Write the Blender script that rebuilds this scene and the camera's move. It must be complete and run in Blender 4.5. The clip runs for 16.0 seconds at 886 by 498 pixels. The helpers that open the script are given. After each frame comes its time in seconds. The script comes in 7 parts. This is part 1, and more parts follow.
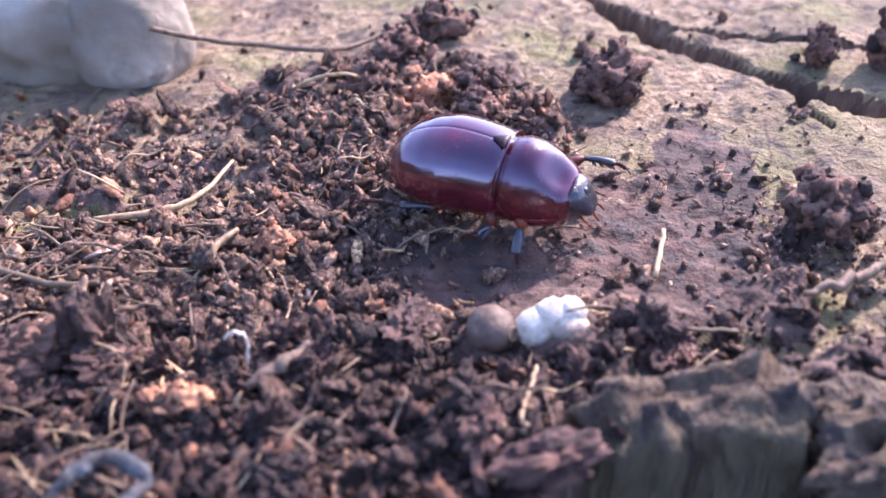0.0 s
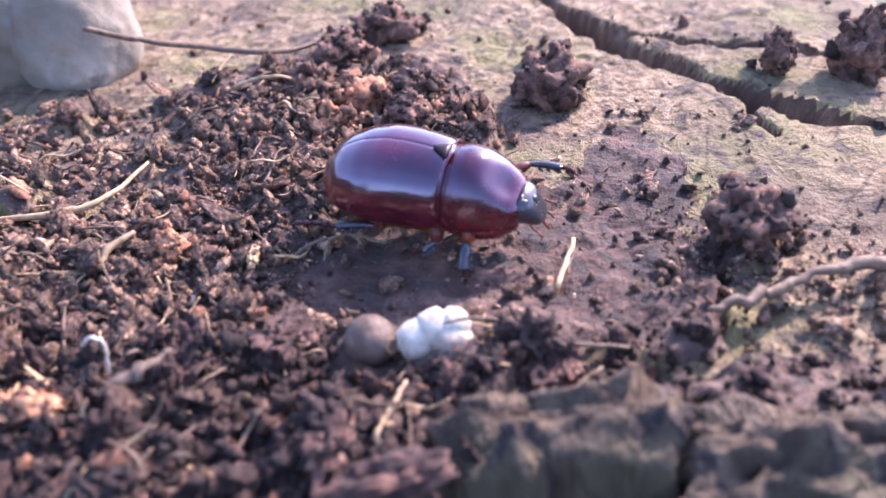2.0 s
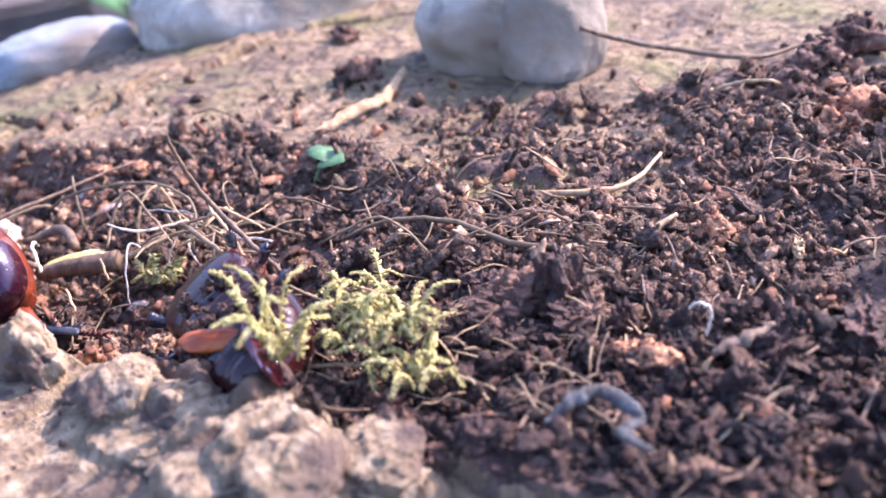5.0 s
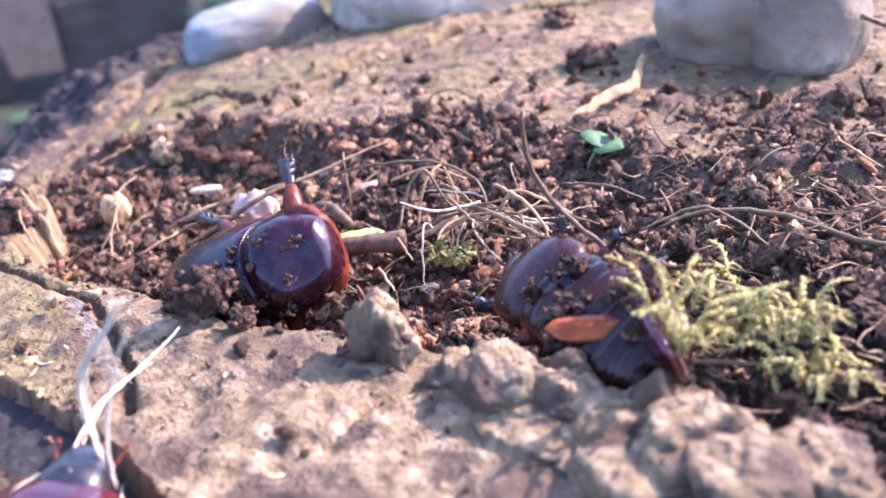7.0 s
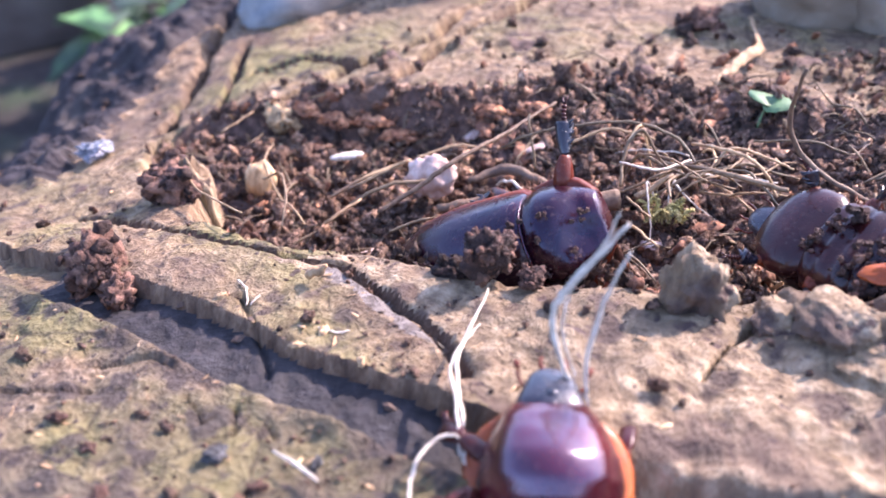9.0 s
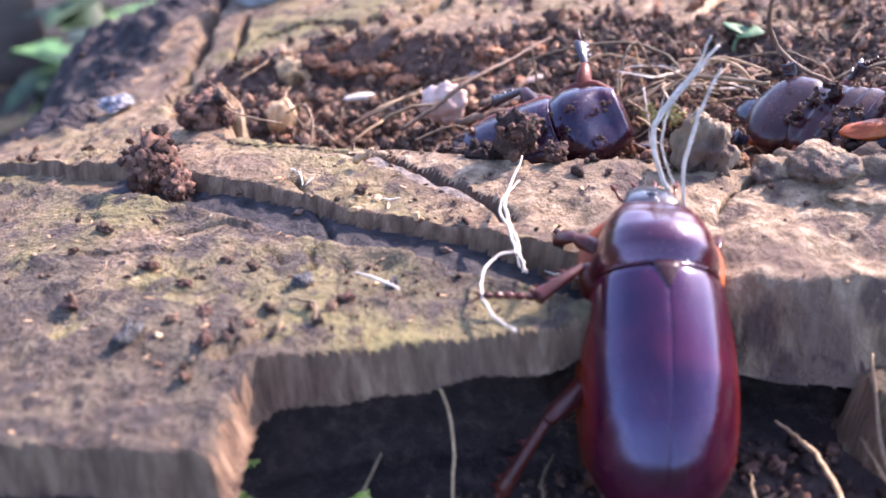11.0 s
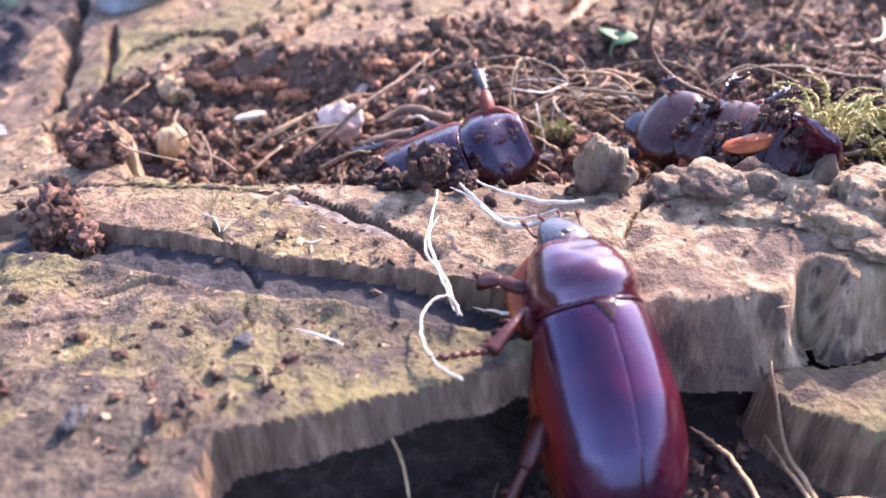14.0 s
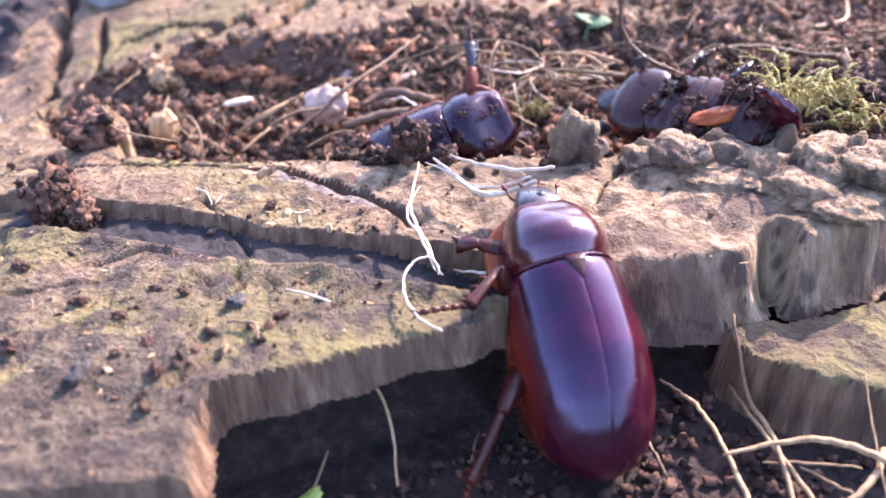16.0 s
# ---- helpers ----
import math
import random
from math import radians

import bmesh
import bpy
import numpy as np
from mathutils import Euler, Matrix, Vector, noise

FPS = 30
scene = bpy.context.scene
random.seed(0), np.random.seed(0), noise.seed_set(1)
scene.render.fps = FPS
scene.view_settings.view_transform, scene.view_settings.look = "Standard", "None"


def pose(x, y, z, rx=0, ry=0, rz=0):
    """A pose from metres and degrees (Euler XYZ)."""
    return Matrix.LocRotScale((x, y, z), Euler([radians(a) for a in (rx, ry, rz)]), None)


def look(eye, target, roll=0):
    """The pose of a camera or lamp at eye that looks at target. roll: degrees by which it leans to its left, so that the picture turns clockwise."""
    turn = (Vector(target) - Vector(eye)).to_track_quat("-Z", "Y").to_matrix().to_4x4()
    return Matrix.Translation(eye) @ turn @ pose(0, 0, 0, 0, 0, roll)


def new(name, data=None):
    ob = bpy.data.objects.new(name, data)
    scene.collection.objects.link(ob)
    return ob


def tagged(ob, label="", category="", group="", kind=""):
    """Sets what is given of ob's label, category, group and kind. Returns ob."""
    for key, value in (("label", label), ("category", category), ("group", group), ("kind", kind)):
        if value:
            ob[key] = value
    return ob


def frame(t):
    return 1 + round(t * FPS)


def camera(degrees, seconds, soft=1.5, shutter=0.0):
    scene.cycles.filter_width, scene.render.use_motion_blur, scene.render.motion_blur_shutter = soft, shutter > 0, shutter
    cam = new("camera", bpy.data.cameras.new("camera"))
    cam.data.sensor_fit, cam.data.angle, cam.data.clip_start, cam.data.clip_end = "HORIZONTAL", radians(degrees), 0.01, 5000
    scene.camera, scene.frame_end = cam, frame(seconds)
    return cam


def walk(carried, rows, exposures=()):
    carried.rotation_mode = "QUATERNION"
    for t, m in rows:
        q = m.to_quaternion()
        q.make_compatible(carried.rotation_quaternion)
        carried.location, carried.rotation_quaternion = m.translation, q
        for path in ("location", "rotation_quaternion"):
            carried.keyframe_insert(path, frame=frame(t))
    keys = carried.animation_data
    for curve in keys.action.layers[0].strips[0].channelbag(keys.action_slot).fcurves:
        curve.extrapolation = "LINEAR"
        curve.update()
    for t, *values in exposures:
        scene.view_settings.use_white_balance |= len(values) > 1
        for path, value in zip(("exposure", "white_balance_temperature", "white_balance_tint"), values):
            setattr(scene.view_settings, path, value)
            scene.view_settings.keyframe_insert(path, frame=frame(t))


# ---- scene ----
cam = camera(54.1, 16.0, soft=1.6)
# a small lens close to its subject: sharp about 13 cm away
cam.data.dof.use_dof, cam.data.dof.focus_distance, cam.data.dof.aperture_fstop = True, 0.126, 21.0
# seconds, x, y, z, yaw, pitch, roll
ROWS = [
    (0.0, 0.01266, 0.00936, 0.06681, 5.023, -34.461, -2.640),
    (0.5, 0.01793, 0.01279, 0.06319, 5.940, -34.327, -3.484),
    (1.0, 0.02648, 0.01540, 0.06412, 5.518, -35.086, -4.221),
    (1.5, 0.02921, 0.01503, 0.06353, 6.671, -33.504, -3.492),
    (2.0, 0.02896, 0.01469, 0.06244, 7.503, -33.448, -3.109),
    (2.5, 0.02984, 0.01421, 0.06192, 7.704, -33.589, -2.910),
    (3.0, 0.02741, 0.01336, 0.06115, 12.302, -32.803, -4.032),
    (3.5, 0.02404, 0.01140, 0.06216, 16.416, -33.048, -5.178),
    (4.0, 0.01609, 0.00543, 0.06643, 22.269, -32.042, -7.392),
    (4.2, 0.01061, 0.00259, 0.06735, 23.214, -31.648, -7.306),
    (6.3, -0.02656, -0.01256, 0.06777, 28.978, -31.555, -6.717),
    (6.5, -0.03025, -0.01440, 0.06767, 28.934, -31.308, -6.437),
    (7.0, -0.04428, -0.01666, 0.06777, 29.922, -31.569, -6.343),
    (7.5, -0.04947, -0.02082, 0.07058, 29.711, -31.654, -6.368),
    (8.0, -0.06302, -0.02766, 0.07187, 29.622, -31.821, -5.994),
    (8.5, -0.07803, -0.03519, 0.07294, 28.836, -32.802, -5.819),
    (9.0, -0.09202, -0.03858, 0.07035, 20.737, -34.020, -3.103),
    (9.5, -0.09938, -0.04499, 0.07087, 19.572, -33.255, -4.630),
    (9.7, -0.09753, -0.04909, 0.06829, 18.499, -33.274, -3.983),
    (11.8, -0.09724, -0.07172, 0.05845, 14.796, -30.842, -3.221),
    (12.0, -0.10421, -0.07324, 0.06385, 14.274, -32.384, -3.539),
    (12.5, -0.11374, -0.07032, 0.06436, 14.408, -33.258, -3.637),
    (13.0, -0.11554, -0.06233, 0.06518, 12.909, -34.016, -3.131),
    (13.5, -0.10941, -0.06347, 0.06685, 8.026, -33.037, -1.777),
    (14.0, -0.10548, -0.06384, 0.06997, 5.999, -34.450, -1.537),
    (14.5, -0.10398, -0.06540, 0.06920, 5.525, -34.293, -1.676),
    (15.0, -0.10574, -0.06710, 0.06832, 4.951, -34.770, -1.409),
    (15.5, -0.10482, -0.06879, 0.06799, 4.300, -34.604, -1.363),
    (16.0, -0.10366, -0.07182, 0.06963, 5.161, -34.399, -1.905),
]
EXPOSURE = [(0.0, 1.30, 6050, 33), (4.2, 1.36, 6100, 33), (6.3, 1.42, 6200, 33), (9.7, 1.36, 6450, 33), (16.0, 1.52, 6700, 35)]
walk(cam, [(t, pose(x, y, z, 90 + pitch, 0, yaw) @ pose(0, 0, 0, 0, 0, roll)) for t, x, y, z, yaw, pitch, roll in ROWS], EXPOSURE)

# ---- light: a low sun behind the stump, to the right, and the open sky ----
SUN_UP, SUN_TURN = 36.0, 38.0
world = bpy.data.worlds.new("sky")
scene.world = world
world.use_nodes = True
sky = world.node_tree.nodes.new("ShaderNodeTexSky")
sky.sky_type, sky.sun_disc = "NISHITA", False
sky.dust_density, sky.ozone_density = 1.2, 2.8
sky.sun_elevation, sky.sun_rotation = radians(SUN_UP), radians(SUN_TURN)
world.node_tree.links.new(sky.outputs[0], world.node_tree.nodes["Background"].inputs[0])
world.node_tree.nodes["Background"].inputs[1].default_value = 0.27
sun_data = bpy.data.lights.new("sun", "SUN")
sun_data.energy, sun_data.angle, sun_data.color = 4.6, radians(0.6), (1.0, 0.9, 0.78)
sun = new("sun", sun_data)
sun_from = Vector((math.sin(radians(SUN_TURN)) * math.cos(radians(SUN_UP)), math.cos(radians(SUN_TURN)) * math.cos(radians(SUN_UP)), math.sin(radians(SUN_UP))))
sun.matrix_world = look(sun_from * 3, (0, 0, 0))

# ---- materials ----
MM = 0.001


def material(name, dark, mid, light, scale=(600, 600, 600), patch=60, patch_tint=None, patch_at=(0.5, 0.65), rough=0.85, bump=0.5, bump_scale=900, depth=0.0004,
             random_by="", specks=None, coat=0.0, ior_level=0.5, rings=0.0, cracks=0, upright=1.0, stain=None, algae=None, blotch=None):
    """Grain between three tones, larger patches of another tint, specks, and fine relief. Sizes in waves a metre."""
    m = bpy.data.materials.new(name)
    m.use_nodes = True
    nodes, links = m.node_tree.nodes, m.node_tree.links
    bsdf = nodes["Principled BSDF"]
    where = nodes.new("ShaderNodeTexCoord").outputs["Object"]
    stretch = nodes.new("ShaderNodeMapping")
    stretch.inputs["Scale"].default_value = scale
    links.new(where, stretch.inputs[0])
    plain = where
    if upright != 1.0:
        drawn = nodes.new("ShaderNodeMapping")
        drawn.inputs["Scale"].default_value = (1, 1, upright)
        links.new(where, drawn.inputs[0])
        where = drawn.outputs[0]
    grain = nodes.new("ShaderNodeTexNoise")
    grain.inputs["Scale"].default_value, grain.inputs["Detail"].default_value, grain.inputs["Roughness"].default_value = 1.0, 6, 0.62
    links.new(stretch.outputs[0], grain.inputs["Vector"])
    ramp = nodes.new("ShaderNodeValToRGB")
    ramp.color_ramp.elements[0].position, ramp.color_ramp.elements[0].color = 0.3, (*dark, 1)
    ramp.color_ramp.elements[1].position, ramp.color_ramp.elements[1].color = 0.72, (*light, 1)
    ramp.color_ramp.elements.new(0.5).color = (*mid, 1)
    links.new(grain.outputs[0], ramp.inputs[0])
    colour = ramp.outputs[0]

    def mixed(kind, factor, first, second, amount=1.0):
        mix = nodes.new("ShaderNodeMix")
        mix.data_type, mix.blend_type = "RGBA", kind
        if factor is None:
            mix.inputs[0].default_value = amount
        else:
            links.new(factor, mix.inputs[0])
        for slot, value in ((6, first), (7, second)):
            if isinstance(value, tuple):
                mix.inputs[slot].default_value = (*value, 1)
            else:
                links.new(value, mix.inputs[slot])
        return mix.outputs[2]

    def cloud(wave, low, high, detail=4, top=1.0):
        n = nodes.new("ShaderNodeTexNoise")
        n.inputs["Scale"].default_value, n.inputs["Detail"].default_value = wave, detail
        links.new(where, n.inputs["Vector"])
        r = nodes.new("ShaderNodeMapRange")
        r.inputs["From Min"].default_value, r.inputs["From Max"].default_value, r.inputs["To Max"].default_value = low, high, top
        links.new(n.outputs[0], r.inputs[0])
        return r.outputs[0]

    if rings:
        wave = nodes.new("ShaderNodeTexWave")
        wave.wave_type, wave.rings_direction = "RINGS", "Z"
        wave.inputs["Scale"].default_value, wave.inputs["Distortion"].default_value = rings, 2.5
        wave.inputs["Detail"].default_value, wave.inputs["Detail Scale"].default_value = 3, 0.4
        moved = nodes.new("ShaderNodeMapping")
        moved.inputs["Location"].default_value = (0.08, -0.14, 0)
        links.new(where, moved.inputs[0])
        links.new(moved.outputs[0], wave.inputs["Vector"])
        colour = mixed("MULTIPLY", None, colour, mixed("MIX", wave.outputs[1], (0.72, 0.68, 0.64), (1.0, 1.0, 1.0)), 0.5)
    if patch_tint:
        colour = mixed("MIX", cloud(patch, *patch_at, 5, 0.85), colour, patch_tint)
    if stain:
        colour = mixed("MIX", cloud(stain[0], stain[2], stain[3], 6, stain[4]), colour, stain[1])
    for layer in (algae, blotch):
        if layer:
            colour = mixed("MIX", cloud(layer[0], layer[2], layer[3], 7, layer[4]), colour, layer[1])
    if cracks:
        bent = nodes.new("ShaderNodeTexNoise")
        bent.inputs["Scale"].default_value, bent.inputs["Detail"].default_value = cracks * 0.8, 4
        links.new(where, bent.inputs["Vector"])
        push = nodes.new("ShaderNodeVectorMath")
        push.operation, push.inputs["Scale"].default_value = "SCALE", 0.9 / cracks
        links.new(bent.outputs["Color"], push.inputs[0])
        placed = nodes.new("ShaderNodeVectorMath")
        links.new(where, placed.inputs[0])
        links.new(push.outputs[0], placed.inputs[1])
        cell = nodes.new("ShaderNodeTexVoronoi")
        cell.feature, cell.inputs["Scale"].default_value = "DISTANCE_TO_EDGE", cracks
        links.new(placed.outputs[0], cell.inputs["Vector"])
        line = nodes.new("ShaderNodeMapRange")
        line.inputs["From Min"].default_value, line.inputs["From Max"].default_value = 0.0, 0.035
        line.inputs["To Min"].default_value, line.inputs["To Max"].default_value = 0.65, 0.0
        links.new(cell.outputs[0], line.inputs[0])
        colour = mixed("MIX", line.outputs[0], colour, tuple(0.5 * v for v in dark))
    if specks:
        wave_, tint, low, high = specks
        colour = mixed("MIX", cloud(wave_, low, high, 3), colour, tint)
    if random_by:
        if random_by == "island":
            value = nodes.new("ShaderNodeNewGeometry").outputs["Random Per Island"]
        else:
            value = nodes.new("ShaderNodeObjectInfo").outputs["Random"]
        vary = nodes.new("ShaderNodeValToRGB")
        vary.color_ramp.elements[0].color, vary.color_ramp.elements[1].color = (0.36, 0.34, 0.33, 1), (2.6, 2.45, 2.1, 1) if mid[0] < 0.26 else (1.5, 1.38, 1.22, 1)
        vary.color_ramp.elements.new(0.86).color = (1.3, 1.16, 1.05, 1)
        links.new(value, vary.inputs[0])
        colour = mixed("MULTIPLY", None, colour, vary.outputs[0])
    links.new(colour, bsdf.inputs["Base Color"])
    bsdf.inputs["Roughness"].default_value = rough
    bsdf.inputs["Coat Weight"].default_value = coat
    bsdf.inputs["Coat Roughness"].default_value, bsdf.inputs["Coat IOR"].default_value = 0.07, 1.75
    bsdf.inputs["Specular IOR Level"].default_value = ior_level
    if bump:
        fine = nodes.new("ShaderNodeTexNoise")
        fine.inputs["Scale"].default_value, fine.inputs["Detail"].default_value, fine.inputs["Roughness"].default_value = bump_scale, 5, 0.65
        links.new(where, fine.inputs["Vector"])
        relief = nodes.new("ShaderNodeBump")
        relief.inputs["Strength"].default_value, relief.inputs["Distance"].default_value = bump, depth
        height = fine.outputs[0]
        if upright != 1.0:
            both = nodes.new("ShaderNodeMath")
            links.new(fine.outputs[0], both.inputs[0])
            links.new(grain.outputs[0], both.inputs[1])
            height = both.outputs[0]
        links.new(height, relief.inputs["Height"])
        links.new(relief.outputs[0], bsdf.inputs["Normal"])
    return m


def chitin(name, dark, mid, light, rough=0.32, coat=1.0, pits=0.35, dust=0.35, flank=None, ior=1.53, gloss=(0.09, 0.28), sheen=(0.25, (1, 1, 1))):
    """Polished beetle shell: slow change of tone, fine punctures, faint waviness, thin dust."""
    m = bpy.data.materials.new(name)
    m.use_nodes = True
    nodes, links = m.node_tree.nodes, m.node_tree.links
    bsdf = nodes["Principled BSDF"]
    where = nodes.new("ShaderNodeTexCoord").outputs["Object"]

    def cloud(wave, detail, low, high, to_low, to_high):
        n = nodes.new("ShaderNodeTexNoise")
        n.inputs["Scale"].default_value, n.inputs["Detail"].default_value = wave, detail
        links.new(where, n.inputs["Vector"])
        r = nodes.new("ShaderNodeMapRange")
        for key, value in (("From Min", low), ("From Max", high), ("To Min", to_low), ("To Max", to_high)):
            r.inputs[key].default_value = value
        links.new(n.outputs[0], r.inputs[0])
        return n.outputs[0], r.outputs[0]

    tone = nodes.new("ShaderNodeValToRGB")
    tone.color_ramp.elements[0].position, tone.color_ramp.elements[0].color = 0.32, (*dark, 1)
    tone.color_ramp.elements[1].position, tone.color_ramp.elements[1].color = 0.7, (*light, 1)
    tone.color_ramp.elements.new(0.5).color = (*mid, 1)
    links.new(cloud(150, 5, 0, 1, 0, 1)[0], tone.inputs[0])
    shade = tone.outputs[0]
    if flank:
        apart = nodes.new("ShaderNodeSeparateXYZ")
        links.new(where, apart.inputs[0])
        away = nodes.new("ShaderNodeMath")
        away.operation = "ABSOLUTE"
        links.new(apart.outputs[1], away.inputs[0])
        band = nodes.new("ShaderNodeMapRange")
        band.inputs["From Min"].default_value, band.inputs["From Max"].default_value = flank[0] * 0.86 * MM, flank[0] * 1.04 * MM
        links.new(away.outputs[0], band.inputs[0])
        sides = nodes.new("ShaderNodeMix")
        sides.data_type = "RGBA"
        links.new(band.outputs[0], sides.inputs[0])
        links.new(shade, sides.inputs[6])
        sides.inputs[7].default_value = (*flank[1], 1)
        shade = sides.outputs[2]
    fine, grit = cloud(1300, 4, 0.56, 0.7, 0.0, dust)
    dusty = nodes.new("ShaderNodeMath")
    dusty.operation = "MULTIPLY"
    links.new(grit, dusty.inputs[0])
    links.new(cloud(180, 3, 0.42, 0.66, 0.1, 1.0)[1], dusty.inputs[1])
    mix = nodes.new("ShaderNodeMix")
    mix.data_type = "RGBA"
    links.new(dusty.outputs[0], mix.inputs[0])
    links.new(shade, mix.inputs[6])
    mix.inputs[7].default_value = (0.2, 0.135, 0.105, 1)
    links.new(mix.outputs[2], bsdf.inputs["Base Color"])
    links.new(cloud(260, 5, 0.35, 0.7, rough * 0.75, rough * 1.4)[1], bsdf.inputs["Roughness"])
    links.new(cloud(420, 5, 0.4, 0.75, *gloss)[1], bsdf.inputs["Coat Roughness"])
    bsdf.inputs["Coat Weight"].default_value, bsdf.inputs["Coat IOR"].default_value = coat, ior
    # sheen: reflection strength and tint; bluish tints put sky colour into the shell
    bsdf.inputs["Specular IOR Level"].default_value, bsdf.inputs["Specular Tint"].default_value = sheen[0], (*sheen[1], 1)
    slow = nodes.new("ShaderNodeBump")
    slow.inputs["Strength"].default_value, slow.inputs["Distance"].default_value = 0.12, 0.0003
    links.new(cloud(230, 2, 0, 1, 0, 1)[0], slow.inputs["Height"])
    cell = nodes.new("ShaderNodeTexVoronoi")
    cell.inputs["Scale"].default_value = 1900
    links.new(where, cell.inputs["Vector"])
    pit = nodes.new("ShaderNodeMapRange")
    pit.inputs["From Max"].default_value = 0.35
    links.new(cell.outputs["Distance"], pit.inputs[0])
    puncture = nodes.new("ShaderNodeBump")
    puncture.inputs["Strength"].default_value, puncture.inputs["Distance"].default_value = pits, 0.00009
    links.new(pit.outputs[0], puncture.inputs["Height"])
    links.new(slow.outputs[0], puncture.inputs["Normal"])
    links.new(puncture.outputs[0], bsdf.inputs["Normal"])
    links.new(puncture.outputs[0], bsdf.inputs["Coat Normal"])
    return m


WOOD = material("weathered_wood", (0.105, 0.06, 0.035), (0.325, 0.217, 0.124), (0.57, 0.432, 0.28), (420, 420, 26), 24, (0.23, 0.178, 0.085), (0.5, 0.68), 0.85, 1.0, 1200, 0.0014,
                specks=(520, (0.085, 0.055, 0.042), 0.63, 0.7), rings=30, cracks=70, upright=0.13, stain=(40, (0.135, 0.088, 0.06), 0.48, 0.63, 0.75),
                algae=(33, (0.2, 0.195, 0.06), 0.49, 0.63, 0.6), blotch=(190, (0.085, 0.058, 0.048), 0.55, 0.63, 0.8))
SLAB_WOOD = material("greenish_slab_wood", (0.076, 0.046, 0.029), (0.245, 0.169, 0.102), (0.51, 0.385, 0.262), (520, 520, 24), 20, (0.2, 0.168, 0.074), (0.43, 0.6), 0.85, 1.0, 1200, 0.0015,
                     specks=(520, (0.07, 0.047, 0.038), 0.62, 0.69), rings=30, cracks=60, upright=0.13, stain=(85, (0.1, 0.071, 0.054), 0.45, 0.6, 0.8),
                     algae=(60, (0.27, 0.235, 0.085), 0.48, 0.62, 0.6), blotch=(210, (0.066, 0.048, 0.043), 0.53, 0.61, 0.85))
PALE_WOOD = material("pale_rotten_wood", (0.095, 0.06, 0.036), (0.34, 0.24, 0.14), (0.66, 0.52, 0.35), (380, 380, 60), 30, (0.2, 0.145, 0.085), (0.46, 0.64), 0.85, 1.0, 1200, 0.0014,
                     specks=(420, (0.1, 0.062, 0.05), 0.62, 0.69), upright=0.4, stain=(60, (0.14, 0.09, 0.065), 0.47, 0.6, 0.8), blotch=(170, (0.09, 0.058, 0.046), 0.56, 0.63, 0.85))
GRIMY_WOOD = material("grimy_wood", (0.034, 0.0235, 0.0175), (0.098, 0.071, 0.048), (0.24, 0.183, 0.126), (420, 420, 30), 26, (0.1, 0.075, 0.052), (0.46, 0.64), 0.85, 1.0, 1200, 0.0015,
                      specks=(420, (0.05, 0.035, 0.03), 0.58, 0.66), upright=0.2, stain=(90, (0.22, 0.175, 0.105), 0.5, 0.62, 0.75), blotch=(200, (0.05, 0.038, 0.034), 0.54, 0.62, 0.8))
DAMP_WOOD = material("damp_mossy_wood", (0.038, 0.022, 0.014), (0.115, 0.074, 0.045), (0.28, 0.195, 0.12), (300, 300, 40), 45, (0.12, 0.095, 0.05), (0.5, 0.66), 0.8, 1.0, 600, 0.003,
                     specks=(260, (0.06, 0.04, 0.032), 0.56, 0.62), upright=0.1)
MUD = material("smooth_mud", (0.0270, 0.0120, 0.0085), (0.0820, 0.0390, 0.0265), (0.2000, 0.1060, 0.0720), (200, 200, 200), 60, (0.03, 0.018, 0.014), (0.46, 0.6), 0.8, 1.0, 700, 0.0010,
               specks=(300, (0.04, 0.026, 0.022), 0.57, 0.63))
ROT_WOOD = material("dark_rotten_wood", (0.045, 0.024, 0.015), (0.13, 0.076, 0.046), (0.26, 0.17, 0.105), (420, 420, 30), 40, (0.07, 0.04, 0.026), (0.5, 0.66), 0.85, 1.0, 1200, 0.001, upright=0.15)
SIDE_WOOD = material("broken_wood_side", (0.06, 0.032, 0.019), (0.18, 0.11, 0.064), (0.36, 0.245, 0.152), (520, 520, 22), 40, (0.13, 0.086, 0.055), (0.5, 0.68), 0.85, 1.0, 1200, 0.0012, upright=0.1)
ASH_WOOD = material("ashen_wood", (0.08, 0.058, 0.045), (0.19, 0.155, 0.13), (0.37, 0.33, 0.295), (420, 420, 60), 50, (0.2, 0.16, 0.14), (0.5, 0.66), 0.85, 1.0, 1200, 0.0012)
# nearly black for a grey floor: the split's shade is in this colour
SHADED_GREY_WOOD = material("shaded_grey_wood", (0.009, 0.008, 0.009), (0.022, 0.0198, 0.0222), (0.055, 0.05, 0.054), (420, 420, 40), 60, (0.04, 0.036, 0.036), (0.54, 0.72), 0.8, 0.9, 1300, 0.0006,
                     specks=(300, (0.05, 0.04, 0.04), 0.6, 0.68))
BARK_GREY = material("blue_grey_bark", (0.03, 0.03, 0.031), (0.075, 0.076, 0.078), (0.17, 0.172, 0.175), (420, 420, 420), 120, (0.1, 0.075, 0.06), (0.5, 0.66), 0.8, 1.0, 900, 0.001)
BARK = material("dark_bark", (0.012, 0.009, 0.01), (0.032, 0.024, 0.025), (0.075, 0.06, 0.058), (260, 260, 120), 50, (0.1, 0.085, 0.07), (0.55, 0.7), 0.85, 1.0, 500, 0.0015)
SOIL = material("dark_humus", (0.0360, 0.0198, 0.0152), (0.1030, 0.0595, 0.0444), (0.2317, 0.1426, 0.1051), (500, 500, 500), 70, (0.14, 0.085, 0.06), (0.52, 0.68), 0.85, 1.0, 900, 0.001)
